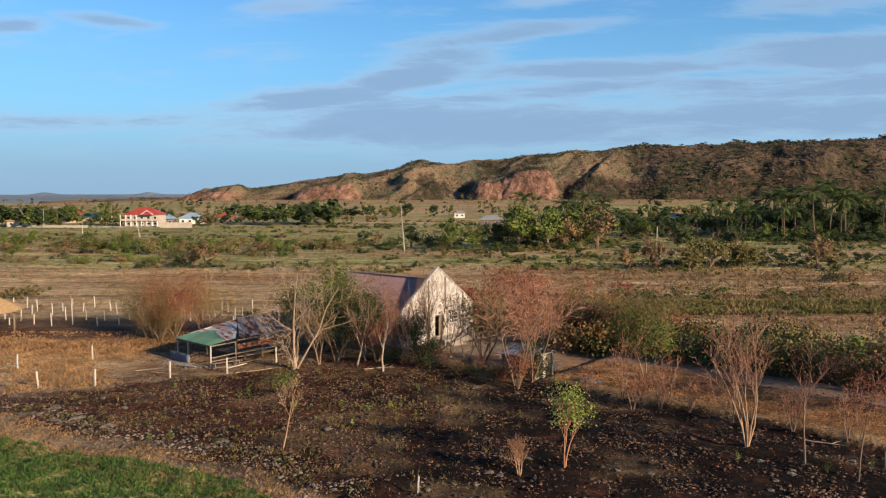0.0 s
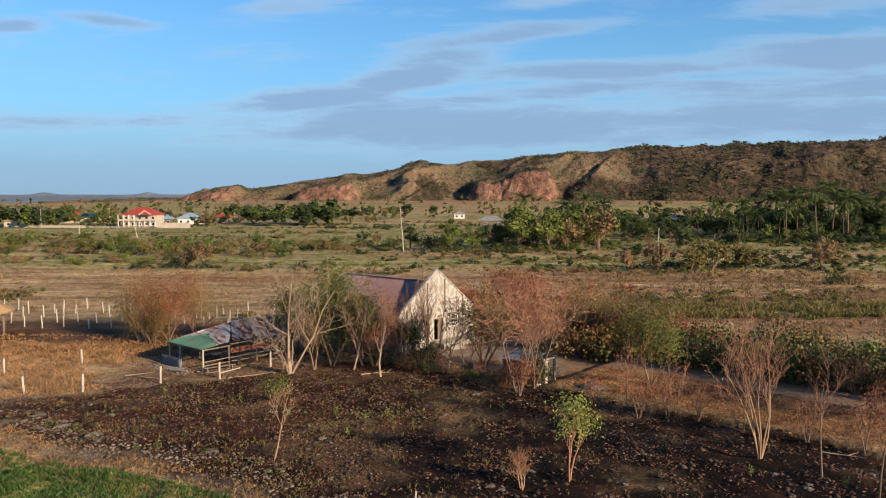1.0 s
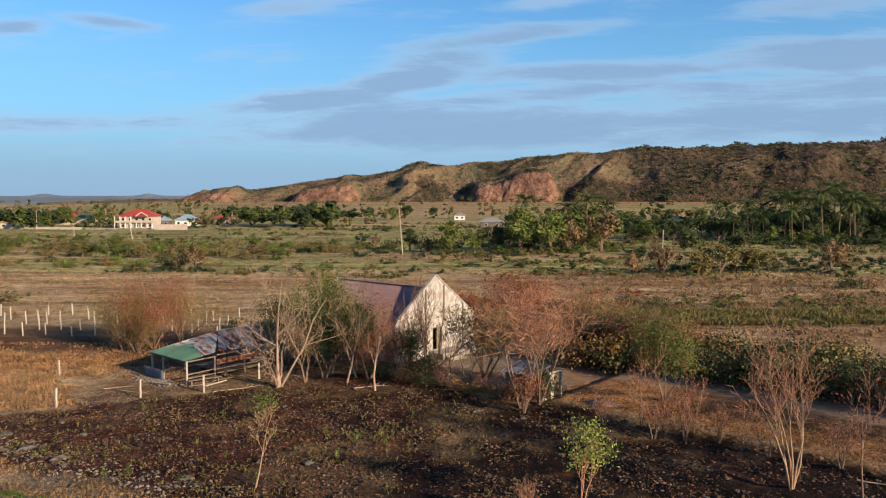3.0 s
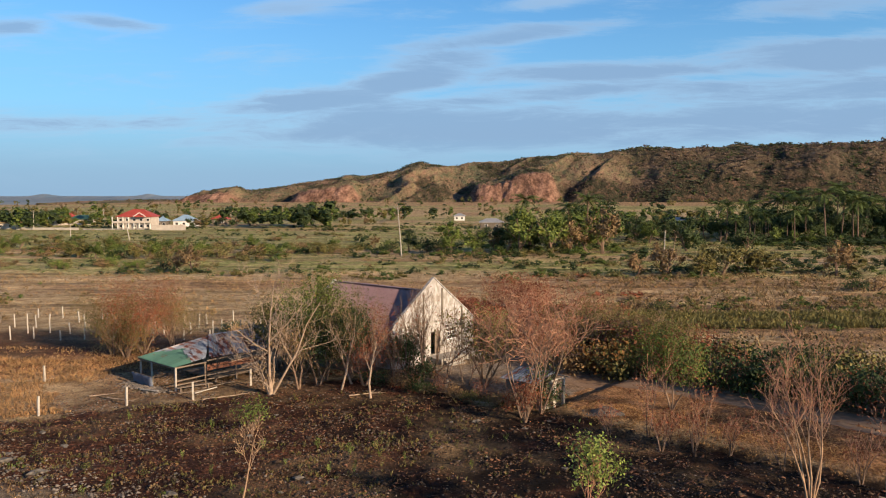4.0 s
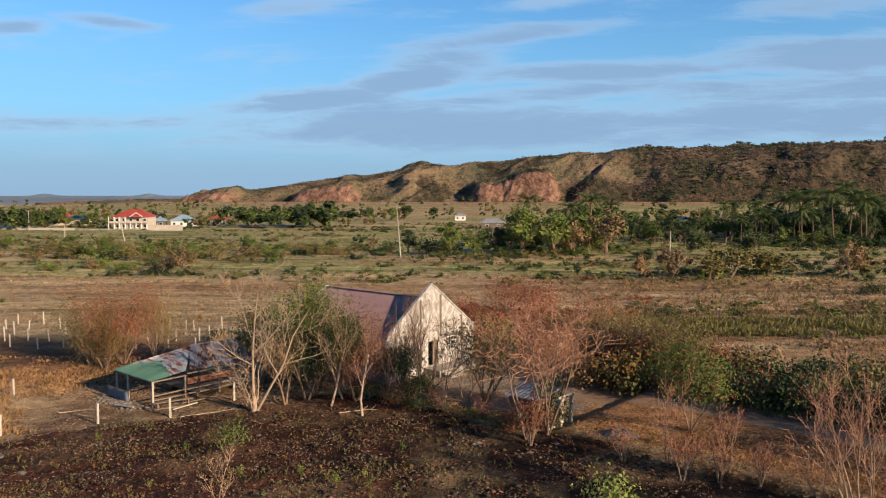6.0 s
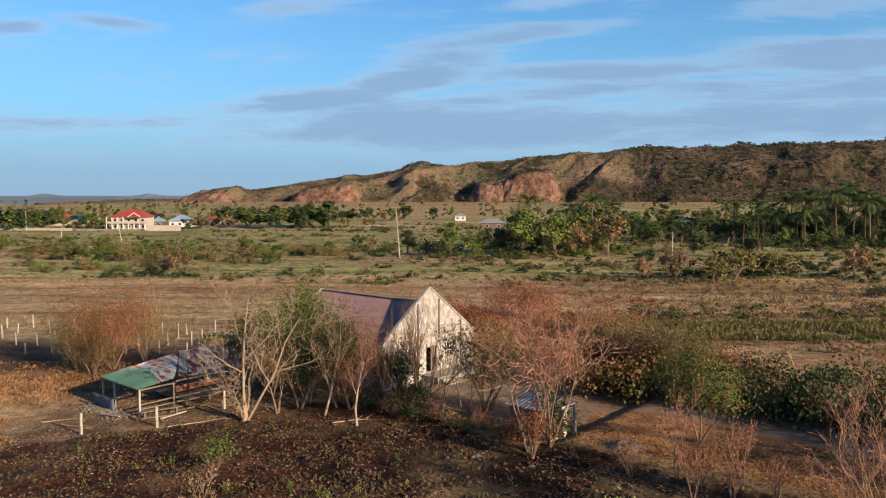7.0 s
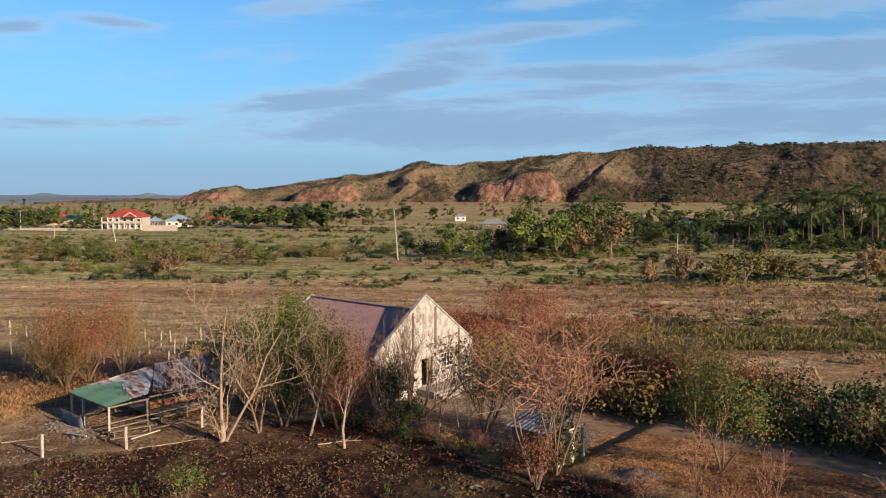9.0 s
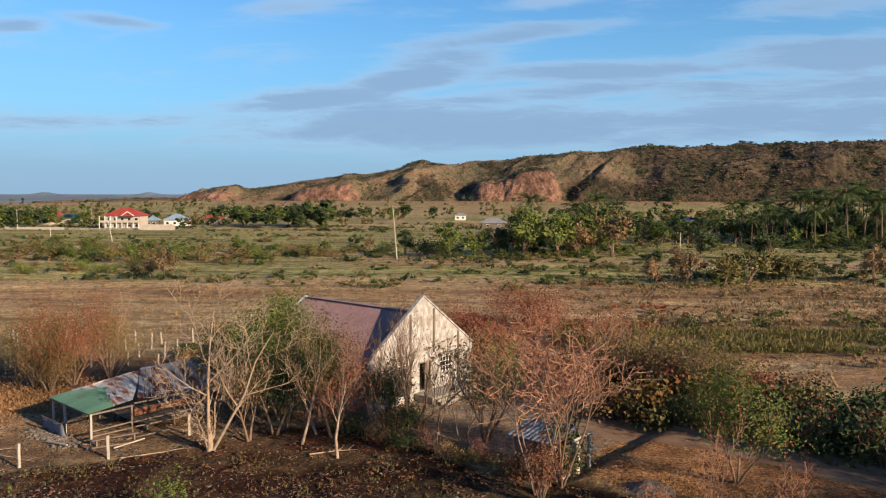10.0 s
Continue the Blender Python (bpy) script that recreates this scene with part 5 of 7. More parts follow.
# ---- posts ----
def build_posts():
    def post(label, group, h, w, mat):
        root = empty("fence_post", pose(0, 0, 0), label, "post", group)
        bm = bmesh.new()
        box(bm, -w / 2, -w / 2, -0.3, w / 2, w / 2, h, 0.015)
        bmesh.ops.subdivide_edges(bm, edges=[e for e in bm.edges if abs(e.verts[0].co.z - e.verts[1].co.z) > 1], cuts=2)
        for v in bm.verts:
            v.co.x += 0.01 * math.sin(v.co.z * 5)
        part("shaft", bm, mat, root)
        return root

    rng = random.Random(12)
    near = post("whitewashed concrete fence post on plot edge", "fence posts round the plot", 1.5, 0.16, M_POST)
    spots = [(-42.5, 72.4), (-36.5, 65.5), (-31.8, 66.0), (-26.4, 69.0), (-21.7, 70.7), (-37.5, 77.0), (-18.4, 75.6), (-2.0, 40.0)]
    for k, (x, y) in enumerate(spots):
        m = pose(x, y, gz(x, y), rng.uniform(-3, 3), rng.uniform(-4, 4), rng.uniform(0, 90))
        if k == len(spots) - 1:
            m = m @ Matrix.Diagonal((0.6, 0.6, 0.62, 1))
        if k == 0:
            near.matrix_basis = m
        else:
            copy_thing(near, m)
    far = post("pale concrete trellis post in weedy plot", "trellis posts in the far plot", 1.9, 0.14, M_POST)
    first = True
    rows = [(-64, -20, 96.5, 2.9), (-64, -20, 100.2, 2.8), (-62, -22, 104.0, 2.9), (-66, -36, 110.0, 3.0), (-60, -26, 107.0, 3.4)]
    for x0, x1, y, step in rows:
        x = x0
        while x < x1:
            if rng.random() < 0.86:
                px, py = x + rng.uniform(-0.5, 0.5), y + rng.uniform(-0.6, 0.6)
                m = pose(px, py, gz(px, py), rng.uniform(-4, 4), rng.uniform(-5, 5), rng.uniform(0, 90)) @ Matrix.Diagonal((1, 1, rng.uniform(0.75, 1.15), 1))
                if first:
                    far.matrix_basis, first = m, False
                else:
                    copy_thing(far, m)
            x += step


build_posts()


def build_thatch_hut():
    x, y = -57.3, 92.0
    root = empty("thatched_hut", pose(x, y, gz(x, y)), "small open hut with straw thatch roof", "hut")
    n, rings = 28, 5
    verts, faces = [], []
    for r in range(rings):
        t = r / (rings - 1)
        for i in range(n):
            a = 2 * math.pi * i / n
            w = 3.6 * (1 - t) + 0.12 + 0.1 * math.sin(i * 5.3 + r)
            verts.append((w * math.cos(a), w * math.sin(a), 2.85 + 1.6 * t - 0.12 * abs(math.sin(i * 3.7)) * (1 - t)))
    for r in range(rings - 1):
        for i in range(n):
            faces.append((r * n + i, r * n + (i + 1) % n, (r + 1) * n + (i + 1) % n, (r + 1) * n + i))
    ob = mesh_object("thatch", verts, faces, M_THATCH, root)
    md = ob.modifiers.new("thick", "SOLIDIFY")
    md.thickness = 0.2
    for a in range(6):
        c, s = math.cos(a * math.pi / 3), math.sin(a * math.pi / 3)
        bm = bmesh.new()
        beam(bm, (2.7 * c, 2.7 * s, -0.3), (2.7 * c, 2.7 * s, 3.1), 0.14)
        part("post", bm, M_WOOD, root)


build_thatch_hut()

# ---- trees and shrubs round the house, nearest first ----
# pale stout tree beside the shed
tree("dead_tree", "pale-barked dead tree with three stout limbs", "tree", (-15.7, 72.0), 11, M_BARK_PALE, M_BARK_PALE,
     leaf=M_LEAF_DRY, leaves=220, leaf_size=0.2, clump=0.3, height=14.6, radius=0.15, finest=0.012, levels=3, kids=(8, 6, 4), fork=0.26, spread=0.9, rise=0.26, shrink=0.44, wobble=0.12, ways=((0.02, 0.0, 0.17, 1.9), (-0.05, 0.0, 1.02, 0.95), (0.36, 0.05, 1.0, 0.8), (-0.3, -0.06, 0.3, 0.4), (0.1, 0.4, 0.7, 0.4), (-0.5, 0.15, 0.62, 0.4)))
# slender bare trees before the house
for at, seed, h, n, lf in (((-10.0, 72.9), 12, 11.5, 1, M_LEAF_OLIVE), ((-7.2, 70.4), 13, 8.2, 1, M_LEAF_RUST), ((-9.4, 75.1), 14, 8.6, 1, M_LEAF_OLIVE), ((-13.9, 74.4), 15, 7.0, 2, M_LEAF_DRY), ((-12.4, 75.5), 16, 7.0, 2, M_LEAF_OLIVE)):
    tree("bare_tree", "slender bare tree with pale stem, few leaves", "tree", at, seed, M_BARK_PALE if n == 1 else M_BARK, M_TWIG,
         leaf=lf, leaves=950, leaf_size=0.14, clump=0.45, leaf_low=2.2, height=h, radius=0.11, stems=n, lean=0.25, levels=3, kids=(9, 7, 4), fork=0.3, spread=0.55, rise=0.42, shrink=0.5, group="bare trees before the house")
# dark leafy trees between the shed and the house
for at, seed, h, leaf, cnt, sz in (((-14.6, 80.5), 21, 10.2, M_LEAF, 4600, 0.3), ((-12.2, 77.3), 22, 7.2, M_LEAF_DARK, 2600, 0.28), ((-9.9, 78.2), 23, 8.2, M_LEAF_DARK, 3200, 0.28), ((-17.6, 82.5), 24, 7.6, M_LEAF_OLIVE, 2600, 0.3), ((-11.6, 81.4), 25, 8.0, M_LEAF_OLIVE, 2600, 0.3), ((-8.3, 74.8), 26, 5.4, M_LEAF_RUST, 800, 0.2)):
    tree("leafy_tree", "rust-leaved tree beside yard wall" if leaf is M_LEAF_RUST else "tall sunlit green leafy tree behind shed" if leaf is M_LEAF else ("olive green leafy tree behind shed" if leaf is M_LEAF_OLIVE else "dark green leafy tree beside house"), "tree", at, seed, M_BARK, M_BARK,
         leaf=leaf, leaves=int(cnt * 1.7), leaf_size=sz * 0.72, clump=0.75, leaf_low=1.2, height=h, radius=0.14, stems=2, lean=0.3, levels=2, kids=(8, 6), fork=0.3, spread=0.8, rise=0.35, shrink=0.5)
# dark bushes and bare stems before the gable
tree("yard_bush", "dark green bush at house corner", "bush", (-4.9, 78.3), 31, M_BARK, M_BARK, leaf=M_LEAF_DARK, leaves=1700, leaf_size=0.25, clump=0.4, height=4.6, radius=0.08, stems=4, lean=0.4, levels=2, kids=(6, 4), fork=0.15, spread=0.7, rise=0.3)
tree("yard_tree", "dark forked leafless tree before gable", "tree", (-3.0, 75.3), 32, M_BARK, M_BARK, leaf=M_LEAF_RUST, leaves=160, leaf_size=0.13, clump=0.3, height=10.0, radius=0.13, stems=5, lean=0.42, levels=3, kids=(6, 5, 4), fork=0.3, spread=0.55, rise=0.45, shrink=0.5)
for at, seed, h in (((-1.4, 73.9), 36, 8.0), ((-4.6, 76.4), 37, 9.0), ((0.5, 72.9), 38, 7.4), ((-6.0, 77.0), 39, 7.0)):
    tree("yard_tree", "thin dark leafless tree before gable", "tree", at, seed, M_BARK, M_BARK, leaf=M_LEAF_RUST, leaves=90, leaf_size=0.13, clump=0.3, height=h, radius=0.07, finest=0.012, stems=3, lean=0.3, levels=3, kids=(5, 4, 3), fork=0.3, spread=0.55, rise=0.45, shrink=0.5)
tree("yard_bush", "dark scrubby bush under leafless tree", "bush", (-3.4, 74.5), 33, M_BARK, M_BARK, leaf=M_LEAF_DARK, leaves=900, leaf_size=0.22, clump=0.35, height=2.6, radius=0.05, stems=5, lean=0.6, levels=2, kids=(5, 4), fork=0.1, spread=0.8, rise=0.2)
tree("yard_tree", "olive bristly tree beside yard wall", "tree", (1.9, 74.4), 34, M_BARK, M_BARK, leaf=M_LEAF_OLIVE, leaves=1500, leaf_size=0.3, clump=0.4, leaf_low=1.0, height=7.6, radius=0.12, stems=4, lean=0.4, levels=2, kids=(7, 6), fork=0.2, spread=0.6, rise=0.5)
tree("yard_bush", "orange dry bush beside yard track", "bush", (8.2, 83.5), 35, M_BARK, M_TWIG, leaf=M_LEAF_ORANGE, leaves=2300, leaf_size=0.16, clump=0.5, height=6.0, radius=0.07, stems=5, lean=0.5, levels=2, kids=(6, 5), fork=0.15, spread=0.7, rise=0.3)
# the tall broom-like trees by the gate
for at, seed, h in (((4.5, 64.4), 41, 11.8), ((5.9, 65.3), 42, 11.2), ((6.9, 70.6), 46, 8.5)):
    tree("gate_tree", "tall leafless tree with pinkish upright twigs by gate", "tree", at, seed, M_BARK, M_TWIG_RED, leaf=M_LEAF_RUST, leaves=120, leaf_size=0.16, clump=0.3, leaf_low=4.0,
         height=h, radius=0.075, finest=0.018, stems=4, lean=0.25, levels=3, kids=(6, 5, 3), fork=0.5, spread=1.0, rise=0.3, shrink=0.5, wobble=0.1, group="gate trees")
tree("gate_shrub", "red-brown dry shrub at tree foot by gate", "shrub", (4.6, 63.0), 43, M_BARK, M_TWIG, leaf=M_LEAF_RUST, leaves=500, leaf_size=0.18, clump=0.3, height=3.4, radius=0.04, stems=9, lean=0.3, levels=2, kids=(4, 3), fork=0.1, spread=0.35, rise=0.5)
tree("gate_creeper", "dark green creeper over shelter front", "shrub", (5.9, 67.3), 48, M_BARK, M_BARK, leaf=M_LEAF_DARK, leaves=800, leaf_size=0.2, clump=0.4, height=2.8, radius=0.05, stems=4, lean=0.4, levels=2, kids=(5, 4), fork=0.1, spread=0.6, rise=0.3)
tree("gate_creeper", "dark green creeper beside gate pillar", "shrub", (6.3, 69.3), 44, M_BARK, M_BARK, leaf=M_LEAF_DARK, leaves=600, leaf_size=0.2, clump=0.35, height=3.6, radius=0.05, stems=3, lean=0.25, levels=2, kids=(5, 4), fork=0.1, spread=0.5, rise=0.3)
# leafless and red-leaved trees at the near right
for at, seed, h, st, lf, n in (((17.3, 47.3), 51, 10.5, 6, M_LEAF_DRY, 160), ((19.5, 44.4), 52, 8.6, 1, M_LEAF_RUST, 160), ((21.2, 41.9), 53, 8.4, 1, M_LEAF_RUST, 700), ((24.0, 44.5), 54, 8.0, 2, M_LEAF_RUST, 240), ((26.8, 48.5), 55, 9.0, 2, M_LEAF_RUST, 200)):
    tree("bare_tree", "leafless multi-stemmed tree with tan twigs" if st > 2 else "thin tree with dead red leaves", "tree", at, seed, M_TWIG if st > 2 else M_BARK, M_TWIG_RED,
         leaf=lf, leaves=n, leaf_size=0.14, clump=0.35, leaf_low=1.5, height=h, radius=0.062, stems=st, lean=0.10 if st > 2 else 0.12, levels=3, kids=(6, 5, 4), fork=0.42, spread=0.72, rise=0.36, shrink=0.48, group="trees on the burnt plot")
for at, seed, h in (((12.3, 59.4), 56, 6.4), ((12.6, 57.3), 57, 3.2), ((14.4, 56.6), 58, 3.2), ((16.3, 55.8), 59, 2.8), ((18.5, 53.4), 60, 4.4), ((9.9, 60.2), 61, 2.6), ((21.4, 50.6), 62, 3.4), ((13.3, 58.4), 67, 2.4), ((15.6, 58.6), 68, 4.2), ((23.8, 48.4), 69, 4.6)):
    tree("dry_sapling", "thin dry sapling on edge of track", "sapling", at, seed, M_BARK, M_TWIG_RED, leaf=M_LEAF_RUST, leaves=120, leaf_size=0.16, clump=0.25, height=h, radius=0.05, stems=2 if h > 3.5 else 4, lean=0.25, levels=2, kids=(6, 5), fork=0.2, spread=0.6, rise=0.4, group="dry saplings by the track")
tree("green_sapling", "young tree with fresh light green leaves", "tree", (6.0, 44.0), 63, M_TWIG_RED, M_TWIG_RED, leaf=M_LEAF_LIGHT, leaves=980, leaf_size=0.17, clump=0.3, leaf_low=2.7, height=5.0, radius=0.055, stems=3, lean=0.15, levels=2, kids=(6, 4), fork=0.5, spread=0.5, rise=0.45)
tree("dry_bush", "tan leafless bush on burnt plot", "bush", (3.4, 43.0), 64, M_TWIG, M_TWIG_RED, leaf=M_LEAF_DRY, leaves=260, leaf_size=0.1, clump=0.2, height=2.7, radius=0.04, stems=4, lean=0.28, levels=3, kids=(7, 5, 4), fork=0.3, spread=0.65, rise=0.45)
tree("bare_sapling", "small leafless sapling on burnt plot", "sapling", (-11.0, 48.1), 65, M_TWIG, M_TWIG, leaf=M_LEAF_DRY, leaves=60, leaf_size=0.12, clump=0.2, height=6.6, radius=0.06, stems=1, lean=0.03, wobble=0.07, levels=3, kids=(6, 5, 4), fork=0.42, spread=0.7, rise=0.35, shrink=0.42)
tree("green_bush", "loose green weed bush on burnt plot", "bush", (-14.2, 61.0), 66, M_BARK, M_BARK, leaf=M_LEAF, leaves=420, leaf_size=0.16, clump=0.3, height=1.9, radius=0.03, stems=5, lean=0.5, levels=1, kids=(5,), fork=0.2, spread=0.7)
# two unseen trees further along the track, added so their shade falls over the verge
for at, seed, h in (((33.5, 51.0), 81, 8.5), ((37.0, 54.5), 82, 8.5)):
    tree("leafy_tree", "unseen half-bare olive tree added along track", "tree", at, seed, M_BARK, M_TWIG, leaf=M_LEAF_OLIVE, leaves=2000, leaf_size=0.24, clump=0.6, leaf_low=1.5, height=h, radius=0.12, stems=3, lean=0.3, levels=2, kids=(8, 6), fork=0.3, spread=0.7, rise=0.35, shrink=0.5)
# broad rusty shrub behind the far posts and its neighbours
for at, seed, h, lf, l2, n in (((-33.8, 89.5), 71, 9.4, M_LEAF_RED, M_LEAF_RUST, 2300), ((-36.8, 88.8), 72, 7.6, M_LEAF_OLIVE, M_LEAF_OLIVE, 2400), ((-31.2, 91.0), 73, 7.6, M_LEAF_OLIVE, M_LEAF_DRY, 2200), ((-34.6, 87.0), 74, 5.2, M_LEAF_OLIVE, M_LEAF_ORANGE, 1700)):
    tree("rust_shrub", "broad shrub with mixed rust and olive leaves", "shrub", at, seed, M_BARK, M_TWIG, leaf=lf, leaves=int(n * 1.3), leaf_size=0.16, clump=0.65, leaf_low=0.8, leaf2=l2, leaves2=n, height=h, radius=0.1, stems=5, lean=0.5, levels=2, kids=(8, 6), fork=0.2, spread=0.7, rise=0.35, shrink=0.5, group="rusty shrubs behind the posts")
tree("bare_tree", "thin pale bare tree beside rusty shrub", "tree", (-33.1, 95.1), 75, M_BARK_PALE, M_TWIG, height=9.6, radius=0.09, stems=2, lean=0.2, levels=2, kids=(6, 5), fork=0.35, spread=0.5, rise=0.5)


# ---- shrub and tree templates, set out in numbers ----
T = {}
for key, lab, mat, seed in (("green_shrub", "thick green shrub on dry plain", M_LEAF, 101), ("dark_shrub", "thick dark green shrub on dry plain", M_LEAF_DARK, 111), ("olive_shrub", "dusty olive shrub on dry plain", M_LEAF_OLIVE, 121), ("dry_shrub", "dry brown shrub on dry plain", M_LEAF_DRY, 131), ("rust_shrub", "dry reddish shrub on dry plain", M_LEAF_RUST, 141), ("orange_shrub", "orange-brown dry shrub on dry plain", M_LEAF_ORANGE, 151)):
    T[key] = [broadleaf("shrub", lab, "shrub", seed + i, 1.0, 1.35, mat, 520, 0.07, 0.0) for i in range(2)]
    T["near_" + key] = [broadleaf("shrub", lab.replace("on dry plain", "beside track"), "shrub", seed + 5 + i, 1.0, 1.35, mat, 1000, 0.05, 0.0, lobes=22) for i in range(2)]
for key, lab, mat, seed, w, n, sz in (("green_tree", "round green field tree on the plain", M_LEAF, 161, 1.1, 1500, 0.048), ("dark_tree", "dark green field tree on the plain", M_LEAF_DARK, 171, 1.05, 1500, 0.048), ("brown_tree", "brownish half-bare field tree", M_LEAF_DRY, 181, 1.0, 800, 0.05), ("olive_tree", "spreading olive green field tree", M_LEAF_OLIVE, 191, 1.5, 1000, 0.055)):
    T[key] = [broadleaf("field_tree", lab, "tree", seed + i, 1.0, w, mat, int(n * 0.95), sz * 0.9, 0.1) for i in range(3)]
T["palm"] = [palm("palm", "tall coconut palm with drooping fronds", 201 + i, 9.5 + 1.5 * i, "coconut palms") for i in range(3)]
USED = set()
setrng = random.Random(77)


FAR = {}


def put(kind, x, y, h, tall=1.0):
    """Set a template of this kind at a place, h metres high; the template itself is used first. Far trees and low brush are kept for one joined mesh."""
    if kind != "palm" and (y > 312 or (kind.endswith("shrub") and (h < 2.3 or y > 236))):
        FAR.setdefault(kind, []).append((x, y, h))
        return None
    if y < 128 and kind.endswith("shrub"):
        kind = "near_" + kind
    ob = setrng.choice(T[kind])
    size = h if kind != "palm" else h / 11.0
    turn = setrng.uniform(0, 360)
    if ob.name not in USED:
        USED.add(ob.name)
        ob.matrix_basis = pose(x, y, gz(x, y) - 0.03, 0, 0, turn) @ Matrix.Diagonal((size, size, size * tall, 1))
        return ob
    return place(ob, x, y, turn, size, tall)


# the hedge along the far side of the track: a dark leafy foot, taller olive and green growth behind
for k in range(22):
    t = k / 21
    x, y = 11.2 + 27 * t, 81.9 - 26.0 * t
    for row in range(3 if k % 2 else 2):
        kind = setrng.choice((("rust_shrub", "dry_shrub", "orange_shrub") if k < 3 else ("dark_shrub", "dark_shrub", "dark_shrub", "olive_shrub")) if row == 0 else (("dry_shrub", "dry_shrub", "olive_shrub", "rust_shrub", "olive_shrub") if k < 8 else ("dark_shrub", "olive_shrub", "dry_shrub", "olive_shrub", "dark_shrub")))
        put(kind, x + row * 2.0 + setrng.uniform(-0.8, 0.8), y + row * 2.4 + setrng.uniform(-0.9, 0.9), (setrng.uniform(3.4, 5.9), setrng.uniform(3.8, 6.9), setrng.uniform(3.6, 6.4))[row], setrng.uniform(0.85, 1.15))
for x, y, h, kind in ((18.0, 75.6, 4.4, "dry_shrub"), (12.5, 88.0, 6.2, "olive_shrub"), (15.5, 90.0, 6.4, "dry_shrub"), (13.4, 85.0, 6.8, "dry_shrub"), (30.5, 70.5, 5.5, "olive_shrub"), (33.5, 66.5, 5.2, "green_shrub"), (36.5, 66.0, 6.8, "dry_shrub"), (38.5, 69.0, 6.8, "dry_shrub"), (33.0, 75.0, 5.0, "dry_shrub")):
    put(kind, x, y, h)
for at, seed, h in (((13.6, 83.6), 311, 7.4), ((16.0, 80.4), 312, 7.2), ((18.6, 78.8), 313, 6.2), ((12.2, 87.2), 314, 6.6)):
    tree("hedge_bush", "tan twiggy bush with thin olive leaves in hedge", "bush", at, seed, M_BARK, M_TWIG, leaf=M_LEAF_OLIVE, leaves=1500, leaf_size=0.2, clump=0.5, leaf_low=1.0, height=h, radius=0.07, stems=7, lean=0.5, levels=3, kids=(6, 5, 3), fork=0.2, spread=0.6, rise=0.4, shrink=0.5, group="twiggy bushes in the hedge")
# a young tree with tufted green and red leaves on the near edge of the track
tree("trackside_tree", "small tree with green and reddish leaves beside track", "tree", (15.3, 65.4), 47, M_BARK, M_TWIG_RED, leaf=M_LEAF, leaves=3400, leaf_size=0.2, clump=0.45, leaf_low=2.6, leaf2=M_LEAF_RUST, leaves2=520, height=7.0, radius=0.075, stems=4, lean=0.3, levels=2, kids=(7, 5), fork=0.35, spread=0.62, rise=0.4)
# thickets of bare red twigs along the hedge foot and behind the house
for k in range(6):
    t = k / 5
    x, y = 21.5 + 15 * t + setrng.uniform(-0.8, 0.8), 69.9 - 14 * t + setrng.uniform(-0.6, 0.6)
    if k < 3:
        T.setdefault("thicket", []).append(tree("twig_thicket", "leafless reddish twig thicket along track", "thicket", (x, y), 300 + k, M_TWIG_RED, M_TWIG_RED if k else M_TWIG, leaf=M_LEAF_RUST, leaves=260, leaf_size=0.16, clump=0.35, height=4.2, radius=0.02, finest=0.006, stems=6, lean=0.6, levels=2, kids=(5, 4), fork=0.15, spread=0.7, rise=0.3, wobble=0.2, group="twig thickets"))
    else:
        place(T["thicket"][k % 3], x, y, setrng.uniform(0, 360), setrng.uniform(0.7, 1.05))
for k in range(10):
    x, y = setrng.uniform(1, 15), setrng.uniform(92, 118)
    put(setrng.choice(("rust_shrub", "rust_shrub", "dry_shrub", "olive_shrub")), x, y, setrng.uniform(2.2, 4.6))
for k in range(34):
    place(T["thicket"][1 + k % 2], setrng.uniform(-3, 17), setrng.uniform(90, 122), setrng.uniform(0, 360), setrng.uniform(0.9, 1.6))
for k in range(10):
    put(setrng.choice(("dark_shrub", "olive_shrub", "dry_shrub")), setrng.uniform(-30, -16), setrng.uniform(93, 101), setrng.uniform(2.0, 4.0))
for k in range(9):
    put("dry_shrub", setrng.uniform(-62, -22), setrng.uniform(99, 116), setrng.uniform(0.8, 1.6))
# low growth over the straw land beyond
for k in range(120):
    x, y = setrng.uniform(18, 95), setrng.uniform(94, 185)
    if abs(x) < 0.62 * y:
        put(setrng.choice(("dry_shrub", "dry_shrub", "olive_shrub", "dry_shrub", "green_shrub")), x, y, setrng.uniform(0.7, 2.2))
for k in range(70):
    x, y = setrng.uniform(-95, 15), setrng.uniform(122, 200)
    if abs(x) < 0.62 * y:
        put(setrng.choice(("dry_shrub", "olive_shrub", "dry_shrub")), x, y, setrng.uniform(0.6, 1.6))
for x, y, h, kind in ((27.5, 119, 3.0, "dark_shrub"), (40, 165, 8.0, "brown_tree"), (33.5, 163, 5.0, "brown_tree"), (46, 163, 5.5, "olive_tree"), (51, 166, 7.5, "olive_tree"), (57, 169, 7.0, "olive_tree"), (60, 168, 6.5, "olive_tree"), (64.5, 236, 8.5, "dark_tree"), (73.5, 216, 8.5, "dark_tree"), (75, 167, 7.5, "brown_tree"), (78, 168, 5.0, "olive_tree"), (65, 140, 4.0, "dark_shrub"), (69, 141, 4.5, "dry_shrub"), (-57.5, 168, 6.2, "brown_tree"), (-61, 170, 4.5, "brown_tree"), (28, 118, 2.2, "dark_shrub")):
    put(kind, x, y, h)
